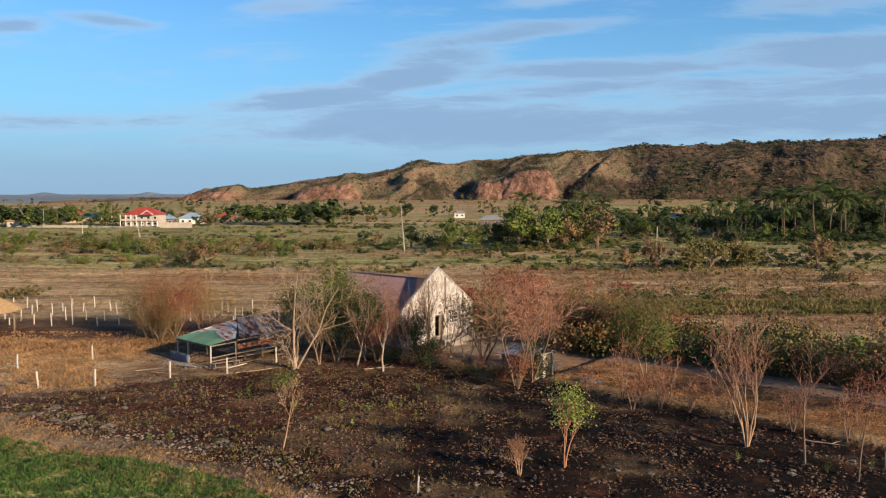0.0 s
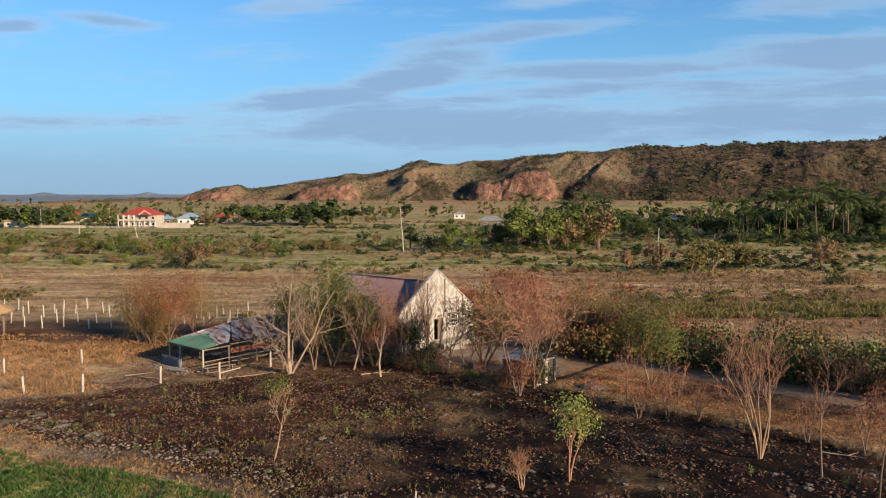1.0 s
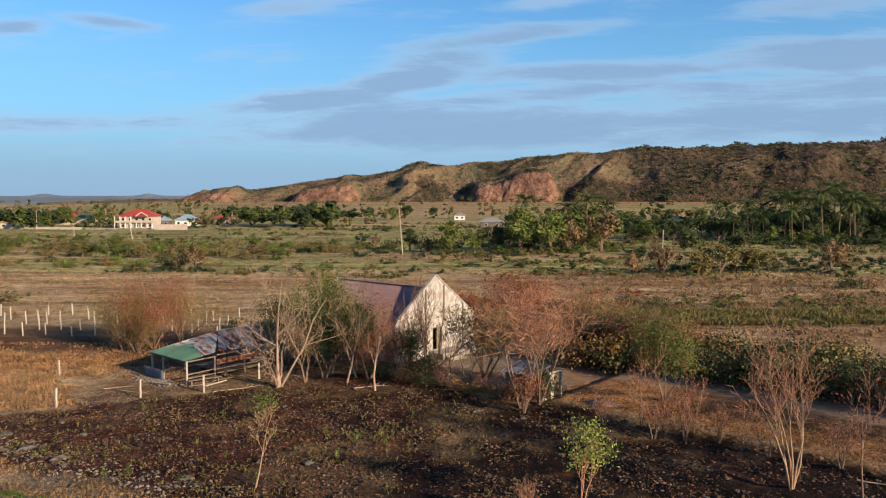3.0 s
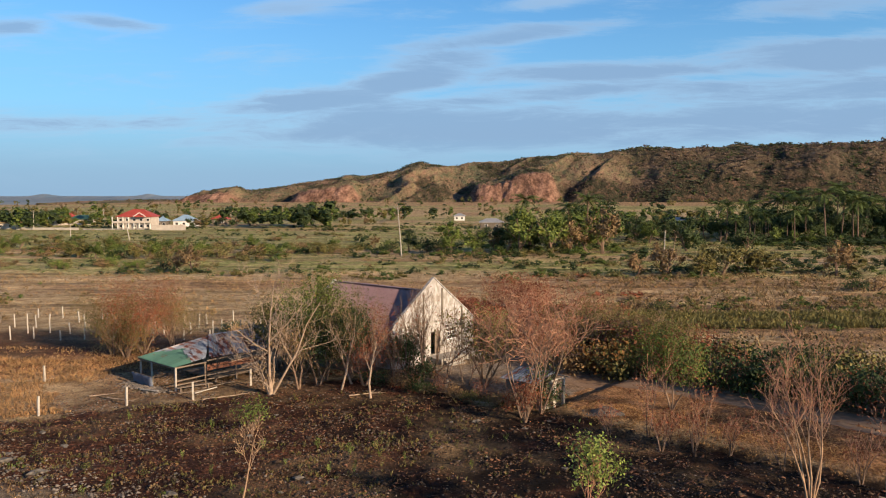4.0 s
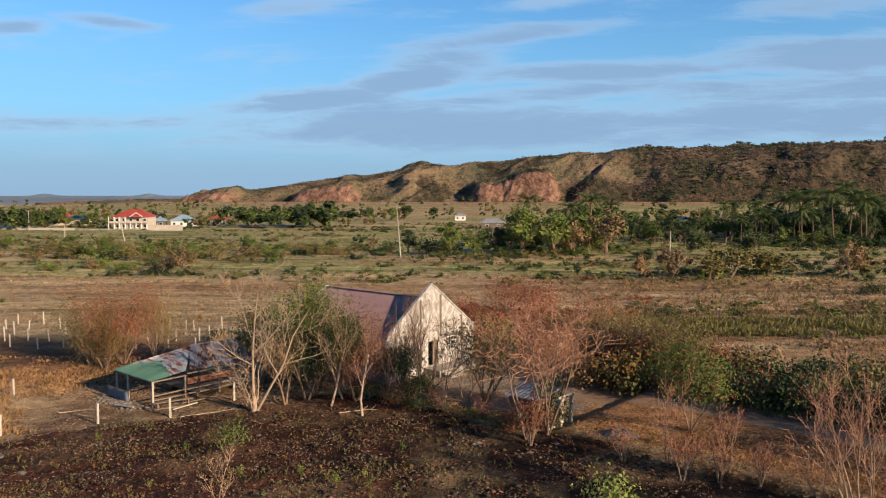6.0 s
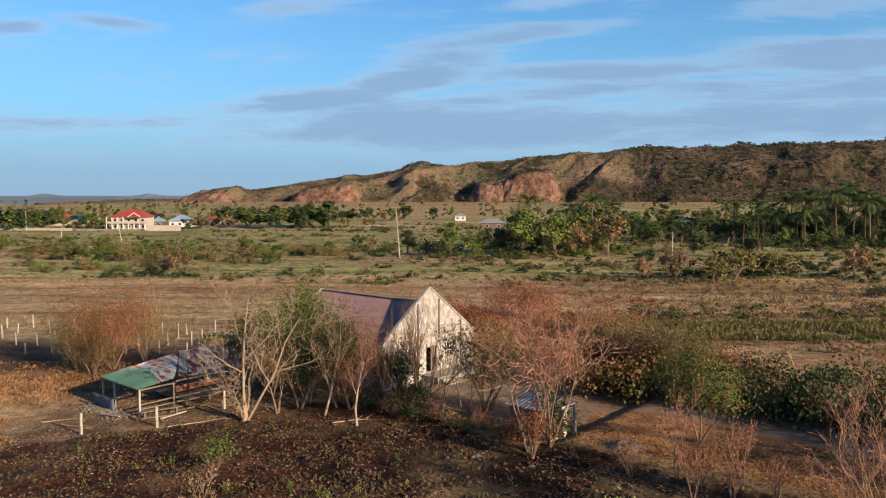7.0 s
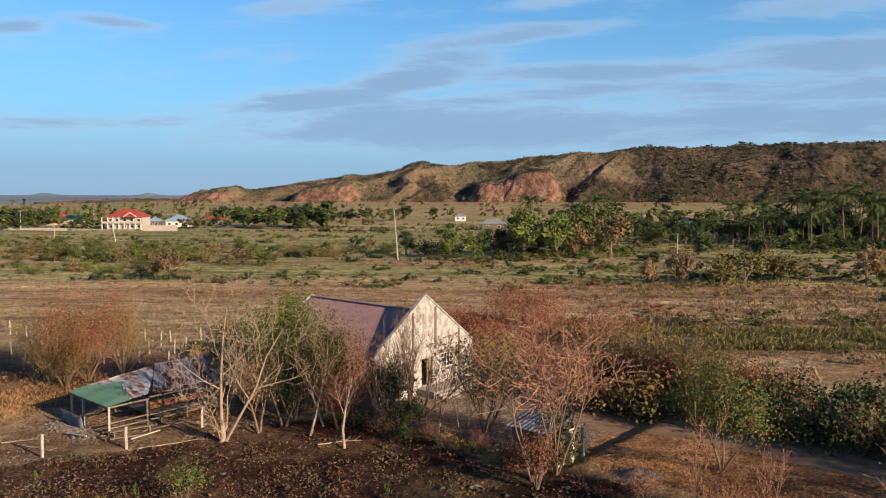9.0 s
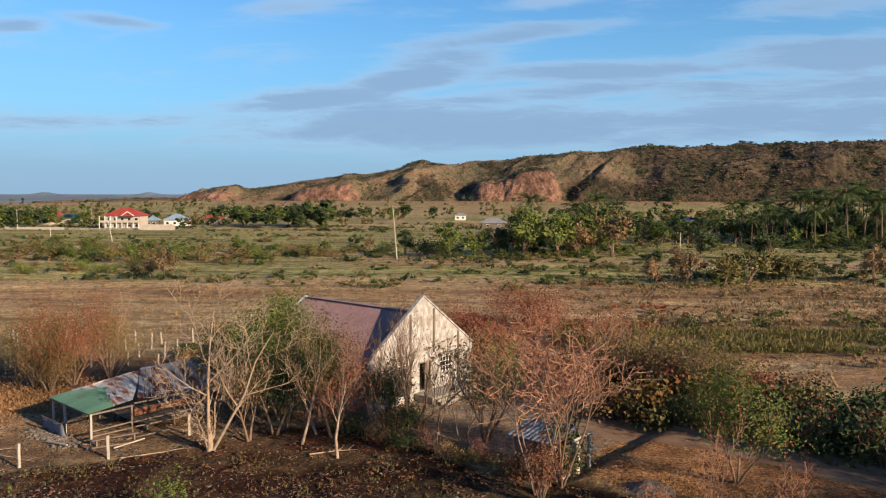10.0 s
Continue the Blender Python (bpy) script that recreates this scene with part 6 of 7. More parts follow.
# green belt on the left, at middle distance
for k in range(64):
    x = setrng.uniform(-150, -30)
    y = setrng.uniform(200, 240) + max(0, (-x - 70)) * 0.15
    put(setrng.choice(("olive_shrub", "dry_shrub", "green_shrub", "olive_tree", "dark_shrub", "olive_shrub", "green_tree")), x, y, setrng.uniform(2.2, 5.2) * (1.15 if -75 < x < -40 else 1.0))
for k in range(22):
    put(setrng.choice(("green_shrub", "dark_shrub", "olive_shrub", "dry_shrub")), setrng.uniform(-112, -62), setrng.uniform(172, 190), setrng.uniform(1.8, 4.2))
for k in range(50):
    put(setrng.choice(("olive_shrub", "dry_shrub", "dry_shrub", "olive_shrub", "green_shrub")), setrng.uniform(-190, -60), setrng.uniform(240, 300), setrng.uniform(1.2, 4.0))
for k in range(150):
    x = setrng.uniform(-150, -20)
    y = setrng.uniform(196, 262) + max(0, (-x - 70)) * 0.2
    w = float(fbm(np.array([x / 18]), np.array([y / 12]), 59)[0])
    if w > 0.47:
        FAR.setdefault(setrng.choice(("olive_shrub", "dark_shrub", "green_shrub", "dry_shrub")), []).append((x, y, setrng.uniform(2.0, 4.2)))
for k in range(60):
    FAR.setdefault(setrng.choice(("dark_shrub", "olive_shrub", "green_shrub", "dry_shrub")), []).append((setrng.uniform(-12, 60), setrng.uniform(212, 300), setrng.uniform(2.4, 4.4)))
# trees at the centre, by the pole
for x, y, h, kind in ((-4.2, 219.6, 10.0, "green_tree"), (1.7, 224, 7.5, "green_tree"), (-17, 231, 6.5, "dark_tree"), (-11, 227, 7.0, "dark_shrub"), (-22, 228, 5.5, "dark_shrub"), (14.5, 224, 14.0, "green_tree"), (11.0, 227, 10.0, "dark_tree"), (23.5, 222, 12.5, "green_tree"), (29, 224, 9.5, "brown_tree"), (34, 226, 9.0, "green_tree"), (38, 225, 13.0, "brown_tree"), (8, 231, 7.5, "brown_tree"), (18, 232, 13.5, "green_tree"), (33, 240, 12, "green_tree"), (41, 250, 14, "green_tree"), (27, 245, 12.5, "green_tree"), (45, 262, 15, "dark_tree"), (37, 268, 13, "dark_tree"), (-36.6, 274, 5.0, "dark_shrub"), (-44, 262, 4.5, "green_shrub"), (-29, 250, 4.0, "brown_tree"), (20, 250, 11, "dark_tree"), (5, 262, 7, "dark_tree")):
    put(kind, x, y, h)
for x, y, h in ((31, 250, 13), (36, 243, 13.5), (18, 262, 13), (48, 275, 13)):
    put("palm", x, y, h)
for k in range(46):
    FAR.setdefault(setrng.choice(("dark_shrub", "green_shrub", "olive_shrub", "dark_shrub")), []).append((setrng.uniform(-6, 50), setrng.uniform(214, 250), setrng.uniform(2.4, 5.0)))
# palms and dark trees on the right
for k in range(60):
    put(setrng.choice(("dark_tree", "dark_tree", "green_tree")), setrng.uniform(56, 150), setrng.uniform(318, 352), setrng.uniform(5, 9.5))
for k in range(56):
    x, y = setrng.uniform(84, 185), setrng.uniform(268, 318)
    if x < 0.6 * y:
        put("palm", x, y, setrng.uniform(8.0, 12.0) + 5.5 * (x > 118))
for k in range(64):
    x, y = setrng.uniform(62, 190), setrng.uniform(278, 335)
    put(setrng.choice(("dark_tree", "dark_tree", "dark_tree")), x, y, setrng.uniform(5, 10) + 3.0 * (x > 120))
for k in range(26):
    x = 62 + 5.2 * k
    if 76 < x < 98:
        continue
    put(setrng.choice(("dark_tree", "dark_tree", "green_tree")), x, 274 + setrng.uniform(-5, 6), setrng.uniform(4.5, 8.5))
for k in range(90):
    put(setrng.choice(("dark_tree", "dark_tree", "green_tree", "olive_tree")), setrng.uniform(50, 270), setrng.uniform(345, 520), setrng.uniform(6, 12))
for k in range(170):
    FAR.setdefault(setrng.choice(("dark_shrub", "dark_shrub", "dark_shrub", "green_shrub")), []).append((96 + 0.58 * k + setrng.uniform(-2, 2), setrng.uniform(258, 290), setrng.uniform(2.4, 6.5)))
# dark clump before the village and trees in it
for k in range(34):
    put(setrng.choice(("dark_tree", "dark_tree", "green_tree")), setrng.uniform(-120, -70), setrng.uniform(384, 420), setrng.uniform(8, 14))
for k in range(46):
    x, y = setrng.uniform(-300, -120), setrng.uniform(425, 520)
    put(setrng.choice(("brown_tree", "green_tree", "olive_tree", "dark_tree")), x, y, setrng.uniform(4, 9))
for k in range(16):
    put(setrng.choice(("dark_tree", "green_tree")), setrng.uniform(-240, -205), setrng.uniform(352, 430), setrng.uniform(7, 12))
for k in range(30):
    x = setrng.uniform(-235, -170)
    put(setrng.choice(("dark_tree", "dark_tree", "green_tree", "olive_tree")), x, setrng.uniform(384, 402) if x > -200 else setrng.uniform(366, 410), setrng.uniform(4, 8) + 4 * (x < -205))
for k in range(18):
    put(setrng.choice(("olive_tree", "brown_tree", "green_tree", "dark_tree")), setrng.uniform(-140, -125), setrng.uniform(372, 440), setrng.uniform(2.5, 6))
for k in range(130):
    y = setrng.uniform(440, 900)
    put(setrng.choice(("olive_tree", "brown_tree", "olive_tree", "brown_tree")), setrng.uniform(-0.62, -0.2) * y, y, setrng.uniform(2, 6))
# scattered trees and lines of them across the far plain
for k in range(230):
    y = setrng.uniform(410, 1050)
    x = setrng.uniform(-0.62, 0.62) * y
    put(setrng.choice(("dark_tree", "green_tree", "olive_tree", "brown_tree")), x, y, setrng.uniform(4, 10))
for k in range(28):
    put(setrng.choice(("dark_tree", "green_tree")), -60 + setrng.gauss(0, 26), 505 + setrng.uniform(-18, 18), setrng.uniform(6, 11))
for k in range(40):
    y = setrng.uniform(900, 1090)
    put(setrng.choice(("dark_tree", "brown_tree", "olive_tree")), setrng.uniform(-250, 600), y, setrng.uniform(5, 10))
# low olive weeds among the stones at the near edge of the plot
for k in range(130):
    x = setrng.uniform(-34, -5)
    y = float(y_near(x)) + setrng.gauss(2.2, 2.2)
    if float(fbm(np.array([x / 3.0]), np.array([y / 2.0]), 53)[0]) > 0.47:
        FAR.setdefault(setrng.choice(("olive_shrub", "olive_shrub", "green_shrub", "dry_shrub")), []).append((x, y, setrng.uniform(0.25, 0.7)))
# brown brush before the yard wall and the gatehouse
for b, h, kind in ((-17.6, 2.4, "dry_shrub"), (-16.4, 2.0, "rust_shrub"), (-15.0, 1.9, "dry_shrub"), (-12.6, 1.7, "olive_shrub"), (-10.6, 2.0, "dry_shrub"), (-7.5, 2.2, "dark_shrub"), (-4.6, 2.4, "dry_shrub"), (-2.0, 2.6, "dark_shrub")):
    x, y = yard_xy(-3.6 - 0.5 * setrng.random(), b)
    T_near = setrng.choice(T["near_" + kind])
    place(T_near, x, y, setrng.uniform(0, 360), h, 0.9)
for b, sz in ((-18.3, 0.8), (-16.9, 0.72), (-13.5, 0.6), (-9.0, 0.6), (-5.8, 0.7)):
    place(T["thicket"][int(b) % 3], *yard_xy(-3.3, b), setrng.uniform(0, 360), sz)
for b, h in ((-13.0, 0.8), (-9.0, 0.7), (-5.5, 0.9), (-11.0, 0.6)):
    x, y = yard_xy(setrng.uniform(1.0, 8.0), b)
    place(T["near_dry_shrub"][0], x, y, setrng.uniform(0, 360), h, 0.8)
# weeds along the yard wall
for k in range(46):
    b = setrng.uniform(-18.5, 9)
    x, y = yard_xy(-3.0 - setrng.uniform(0, 1.4), b)
    FAR.setdefault(setrng.choice(("dark_shrub", "olive_shrub", "dry_shrub", "rust_shrub")), []).append((x, y, setrng.uniform(0.4, 1.2)))
# brush in drifts over the middle distance: its colour follows broad patches
for k in range(3000):
    y = 118 + 330 * setrng.random() ** 1.5
    x = setrng.uniform(-0.62, 0.62) * y
    if y < 150 and -66 < x < 16:
        continue
    w = float(fbm(np.array([x / 34]), np.array([y / 16]), 58)[0])
    if w < 0.40 and setrng.random() < 0.75:
        continue
    red = -10 < x < 30 and 118 < y < 165
    kind = setrng.choice(("rust_shrub", "dry_shrub", "dry_shrub", "dry_shrub", "olive_shrub") if red else ("dry_shrub", "dry_shrub", "olive_shrub", "olive_shrub", "green_shrub") if y < 165 else ("green_shrub", "olive_shrub", "dark_shrub", "olive_shrub", "dry_shrub", "dry_shrub"))
    FAR.setdefault(kind, []).append((x, y, setrng.uniform(0.35, 1.3) + (0.8 if w > 0.58 else 0)))
# bushes in broken lines along the bunds of the fields
for k in range(84):
    y0, x0 = 158 + 290 * setrng.random() ** 1.2, 0.0
    x0 = setrng.uniform(-0.6, 0.5) * y0
    slope, run = setrng.uniform(-0.22, 0.1), setrng.uniform(25, 90)
    for j in range(int(run / 2.6)):
        x = x0 + j * 2.6 + setrng.uniform(-1, 1)
        y = y0 + slope * (x - x0) + setrng.uniform(-1.2, 1.2)
        if setrng.random() < 0.72 and y > 146:
            FAR.setdefault(setrng.choice(("dark_shrub", "green_shrub", "dark_shrub", "olive_shrub")), []).append((x, y, setrng.uniform(0.7, 3.0)))
# pinkish bare brush behind the house
for k in range(150):
    x, y = setrng.uniform(-1, 17), setrng.uniform(91, 124)
    FAR.setdefault("rust_shrub", []).append((x, y, setrng.uniform(0.8, 2.2)))
# far woods and low brush, joined
FAR_LOOK = {"green_shrub": M_LEAF, "dark_shrub": M_LEAF_DARK, "olive_shrub": M_LEAF_OLIVE, "dry_shrub": M_LEAF_DRY, "rust_shrub": M_LEAF_RUST, "orange_shrub": M_LEAF_ORANGE, "green_tree": M_LEAF, "dark_tree": M_LEAF_DARK, "brown_tree": M_LEAF_DRY, "olive_tree": M_LEAF_OLIVE}
for kind, rows in FAR.items():
    rng_f = np.random.default_rng(len(kind) * 13 + len(rows))
    r = np.array(rows)
    vs, fs, n0 = [], [], 0
    for k in range(len(r)):
        wood = kind.endswith("tree")
        h_, near_ = r[k, 2], r[k, 1] < 440
        count, size, lobes = ((150, 0.062, 8) if near_ else (56, 0.09, 5)) if wood else (26, 0.17, 5) if h_ < 1.4 else (44, 0.13, 3) if h_ < 2.3 else (190, 0.075, 7)
        v, f = leaf_ball_crown(rng_f, h_, h_ * (1.1 if wood else 1.7), count, size * h_ + (0 if wood else 0.03), 0.1 if wood else 0.0, lobes, (0.7 if wood else 0.5) if h_ > 1.4 else 0.0)
        vs.append(v + [r[k, 0], r[k, 1], gz(r[k, 0], r[k, 1]) + (7.0 if r[k, 1] > 1000 else 7.0 * max(0, (r[k, 1] - 500) / 650)) * (r[k, 0] > -600) * (r[k, 1] > 500) - 0.1])
        fs.append(f + n0)
        n0 += len(v)
    nm = "far_woods" if kind.endswith("tree") else "low_brush"
    tagged(mesh_object(nm, np.concatenate(vs), np.concatenate(fs), FAR_LOOK[kind]), {"far_woods": "far trees scattered over the plain", "low_brush": "low brush scattered over straw land"}[nm], "trees" if nm == "far_woods" else "brush", "", "stuff")
# templates that found no place stand at the far edge of the plain
for kind, obs in T.items():
    for ob in obs:
        if kind != "thicket" and ob.name not in USED:
            ob.matrix_basis = pose(-330, 640, 0) @ Matrix.Diagonal((5, 5, 5, 1))


# ---- village and poles ----
def hip_roof(bm, x0, y0, x1, y1, z, rise, over=0.6):
    a, b, c, d = x0 - over, y0 - over, x1 + over, y1 + over
    half = (d - b) / 2
    pts = [(a, b, z), (c, b, z), (c, d, z), (a, d, z), (a + half, (b + d) / 2, z + rise), (c - half, (b + d) / 2, z + rise)]
    lo = [bm.verts.new((p[0], p[1], p[2] - 0.25)) for p in pts[:4]]
    v = [bm.verts.new(p) for p in pts]
    for f in ((0, 1, 5, 4), (1, 2, 5), (2, 3, 4, 5), (3, 0, 4)):
        bm.faces.new([v[i] for i in f])
    for i in range(4):
        bm.faces.new((lo[i], lo[(i + 1) % 4], v[(i + 1) % 4], v[i]))
    bm.faces.new(lo[::-1])
    return bm


def village_house(x, y, turn, w, d, storeys, wall, roof, rise, label, cols, name="village_house", open_side=0, kind_roof="hip"):
    h = 3.0 * storeys + 0.3
    root = empty(name, pose(x, y, gz(x, y) - 0.1, 0, 0, turn), label, "house", "village houses")
    part("wall", box(bmesh.new(), -w / 2, -d / 2, -0.3, w / 2, d / 2, h, 0.04), wall, root)
    bm = bmesh.new()
    hip_roof(bm, -w / 2, -d / 2, w / 2, d / 2, h + 0.02, rise)
    part("roof", bm, roof, root)
    for s in range(storeys):
        for c in range(cols):
            cx = -w / 2 + w * (c + 0.5) / cols
            z = 3.0 * s + 1.0
            wn_ = part("window", box(bmesh.new(), cx - 0.75, -d / 2 - 0.08, z, cx + 0.75, -d / 2 - 0.003, z + 1.3, 0.02), M_WHITE, root)
            part("pane", box(bmesh.new(), cx - 0.62, -d / 2 - 0.11, z + 0.12, cx + 0.62, -d / 2 - 0.083, z + 1.18), M_GLASS, wn_)
    if storeys > 1:
        part("balcony", box(bmesh.new(), -w / 2 - 2.2, -d / 2 - 1.4, 3.05, w / 2, -d / 2 - 0.12, 3.25, 0.03), M_CREAM, root)
        for i in range(8):
            cx = -w / 2 - 2.0 + (w + 1.8) * i / 7
            part("column", box(bmesh.new(), cx - 0.17, -d / 2 - 1.35, -0.3, cx + 0.17, -d / 2 - 1.05, 6.1 if i < 4 else 3.04, 0.02), M_WHITE, root)
        part("railing", box(bmesh.new(), -w / 2 - 2.2, -d / 2 - 1.4, 3.256, w / 2, -d / 2 - 1.32, 4.1, 0.02), M_CREAM, root)
        bm = bmesh.new()
        hip_roof(bm, w * 0.05, -d / 2 - 2.2, w * 0.05 + 5, -d / 2 + 2.0, h + 0.05, 1.8, 0.3)
        part("porch_roof", bm, roof, root)
        bm = bmesh.new()
        gx, gy = w * 0.05 + 2.5, -d / 2 - 2.52
        for sgn in (-1, 1):
            beam(bm, (gx + sgn * 3.0, gy, h - 0.1), (gx, gy, h + 1.9), 0.16, 0.3)
        part("gable_trim", bm, M_WHITE, root, "white raking gable trim")
        part("porch_wall", box(bmesh.new(), w * 0.05, -d / 2 - 2.0, 6.0, w * 0.05 + 5, -d / 2 - 1.42, h - 0.2), wall, root)
    return root


village_house(-162.4, 383, 4, 16.3, 11, 2, M_CREAM, M_REDROOF, 3.4, "two-storey cream villa with red hipped roof", 5, "villa")
village_house(-151, 416, 6, 11, 9, 1, M_WHITE, M_BLUEROOF, 3.0, "white bungalow with pale blue roof", 3)
village_house(-161.5, 411, 6, 5.0, 6, 1, M_DARKCON, M_BLUEROOF, 2.4, "small bungalow with pale blue roof", 2)
village_house(-226, 424, 5, 9, 8, 1, M_CREAM, M_BLUEROOF, 2.2, "cream bungalow with blue roof", 3)
village_house(-228, 441, 0, 9, 7, 1, M_CREAM, M_REDROOF, 3.2, "cream bungalow with red roof", 2)
village_house(-218, 437, 0, 12, 7, 1, M_CREAM, M_GREENSHEET, 2.2, "low house with teal green roof", 3)
village_house(-222, 374, 5, 9, 7, 1, M_CREAM, M_THATCH, 1.4, "low cream building with orange-brown roof", 2)
village_house(-140, 440, 0, 8, 6, 1, M_DARKCON, M_REDROOF, 2.0, "small house with dark red roof", 2)
village_house(102.6, 391, -8, 14, 9, 1, M_DARKCON, M_PALEROOF, 2.6, "farm house with pale tin roof among palms", 2)
village_house(11.5, 389, 0, 11, 6, 1, M_DARKCON, M_PALEROOF, 1.8, "low farm shed with pale tin roof", 2)
village_house(-6, 520, 0, 7, 5, 1, M_WHITE, M_PALEROOF, 1.5, "small white field house", 2)


def compound_wall(x0, y0, x1, y1, h, mat, label):
    L = math.hypot(x1 - x0, y1 - y0)
    root = empty("compound_wall", pose(x0, y0, gz(x0, y0), 0, 0, math.degrees(math.atan2(y1 - y0, x1 - x0))), label, "wall", "village walls")
    n = max(2, int(L / 4))
    for i in range(n):
        part("panel", box(bmesh.new(), L * i / n + 0.15, -0.08, -0.6, L * (i + 1) / n - 0.15, 0.08, h, 0.02), mat, root)
        part("column", box(bmesh.new(), L * i / n - 0.15, -0.15, -0.6, L * i / n + 0.15, 0.15, h + 0.25, 0.02), mat, root)


compound_wall(-149, 367, -133, 367.4, 2.4, M_CREAM, "cream plastered garden wall")
compound_wall(-182, 367, -152, 371, 0.7, M_CONCRETE, "grey block garden wall")
compound_wall(-215, 368, -184, 367, 1.1, M_POST, "low whitewashed field wall")
compound_wall(132, 296, 165, 300, 1.0, M_POST, "low pale wall beside palms")


def pole(x, y, h, lean_x, label, arms):
    root = empty("utility_pole", pose(x, y, gz(x, y)), label, "pole", "utility poles")
    v, f = tubes([(Vector((0, 0, -0.3)), Vector((lean_x * h, 0, h - 0.3)), 0.19, 0.1, 8)])
    mesh_object("shaft", v, f, M_POST, root, shade=True)
    for k in range(arms):
        bm = bmesh.new()
        beam(bm, (lean_x * h - 0.9, 0, h - 0.8 - 1.1 * k), (lean_x * h + 0.9, 0, h - 0.8 - 1.1 * k), 0.1)
        arm = part("crossarm", bm, M_WOOD, root)
        for dx in (-0.75, 0.0, 0.75):
            v, f = tubes([(Vector((lean_x * h + dx, 0, h - 0.78 - 1.1 * k)), Vector((lean_x * h + dx, 0, h - 0.55 - 1.1 * k)), 0.05, 0.035, 6)])
            mesh_object("insulator", v, f, M_WHITE, arm)


pole(-17.2, 211.6, 13.6, -0.075, "tall pale concrete utility pole in field", 1)
pole(-205.3, 366, 9.5, 0.0, "concrete utility pole by village wall", 1)
pole(-189.5, 403, 9.5, 0.0, "concrete utility pole behind villa", 1)
pole(-121.6, 282, 8.5, -0.18, "leaning dark pole in straw field", 0)
pole(-144.8, 285, 6.0, 0.0, "thin pole in straw field", 0)
pole(52, 214, 7.0, 0.02, "thin pole beside field trees", 0)


# ---- small growth, stones and litter on the plot ----
def build_ground_cover():
    rng = np.random.default_rng(5)
    lv, lf = lump()

    def spots(n, x0, x1, y0, y1, keep):
        x, y = rng.uniform(x0, x1, 4 * n), rng.uniform(y0, y1, 4 * n)
        k = keep(x, y) > rng.uniform(0, 1, 4 * n)
        return x[k][:n], y[k][:n]

    def on_burnt(x, y):
        return ((y < y_far(x) - 0.3) & (y > y_near(x) + 0.3)) * (0.35 + 0.65 * (fbm(x / 3, y / 3, 90) > 0.48))

    def on_gravel(x, y):
        return np.exp(-(((y - y_near(x) - 1.5) / 1.9) ** 2)) * (x < -5) * (0.3 + 0.7 * (fbm(x / 2, y / 2, 91) > 0.45))

    # straws, twigs and leaf scraps lying flat
    scrap = np.array([(-0.5, 0.0, 0.0), (0.5, 0.05, 0.05), (0.45, -0.08, 0.12), (-0.42, -0.09, 0.02)]), np.array([(0, 1, 2), (0, 2, 3)])
    for n, mat, nm, lab in ((4000, M_LEAF_DRY, "straw_scraps", "dry straws and leaf scraps over burnt plot"), (7000, M_CLOD, "twig_scraps", "red-brown twig scraps over burnt plot"), (3000, M_GRASS_RUST, "leaf_scraps", "rust leaf scraps over burnt plot")):
        x, y = spots(n, -42, 32, 34, 76, on_burnt)
        some = rng.uniform(0, 1, len(x)) < np.where(x > 2, 0.45, 1.0)
        x, y = x[some], y[some]
        scatter(nm, *scrap, x, y, rng.uniform(0.07, 0.26, len(x)), rng, mat, lab, "litter", -0.06, 1.0, 0.3)
    for n, lo, hi, mat, nm, lab in ((15000, 0.03, 0.15, M_RUBBLE, "rubble", "sooty rubble and clods over burnt plot"), (10000, 0.03, 0.14, M_CLOD, "litter", "red-brown leaf litter over burnt plot"), (3600, 0.06, 0.24, M_RUBBLE, "clods", "large sooty clods over burnt plot"), (10000, 0.025, 0.12, M_PALE_RUBBLE, "chips", "pale stone chips over burnt plot")):
        x, y = spots(n, -42, 32, 34, 74, on_burnt)
        keepers = fbm(x / 1.6, y / 1.6, 98) + 0.12 * (fbm(x / 7, y / 7, 99) - 0.5) > (0.47 + 0.09 * (x > -2) if nm == "chips" else 0.42)
        x, y = x[keepers], y[keepers]
        s = lo + (hi - lo) * rng.uniform(0, 1, len(x)) ** 4
        scatter(nm, *clod(), x, y, s * (1.5 if nm == "litter" else 1.1), rng, mat, lab, "rubble", -0.1, 0.35 if nm == "litter" else 0.9, 0.5 if nm == "litter" else 0.0)
    x, y = spots(8500, -42, -2, 38, 66, on_gravel)
    scatter("field_stones", *clod(), x, y, 0.035 + 0.15 * rng.uniform(0, 1, len(x)) ** 4, rng, M_PALE_RUBBLE, "pale field stones along plot edge", "stones", -0.1)
    # rubble and litter on the trodden soil round the shed
    def lot(x, y):
        return (y > y_far(x) - 1.5) * (fbm(x / 1.8, y / 1.8, 87) > 0.46) * 1.0
    for n, mat, nm, lab, fl in ((2200, M_PALE_RUBBLE, "shed_rubble", "grey rubble on soil round shed", 0.9), (3000, M_CLOD, "shed_litter", "red-brown leaf litter round shed", 0.35), (1500, M_RUBBLE, "shed_clods", "dark clods on soil round shed", 0.9)):
        x, y = spots(n, -34, -12, 66, 83, lot)
        scatter(nm, *clod(), x, y, 0.03 + 0.11 * rng.uniform(0, 1, len(x)) ** 3, rng, mat, lab, "rubble", -0.1, fl)
    # loose stones at the foot of the shed
    sx, sy = zip(*[shed_xy(a, b) for a, b in zip(rng.uniform(-6.6, -0.3, 420), rng.normal(-0.9, 0.45, 420))])
    scatter("shed_stones", lv, lf, np.array(sx), np.array(sy), rng.uniform(0.06, 0.2, 420), rng, M_PALE_RUBBLE, "heap of pale stones at shed front", "stones", -0.25)
    # tussocks: straw on the verge, the bare field and beside the track
    kinds = [tuft(rng, 6, 1.0, 0.55) for _ in range(2)]

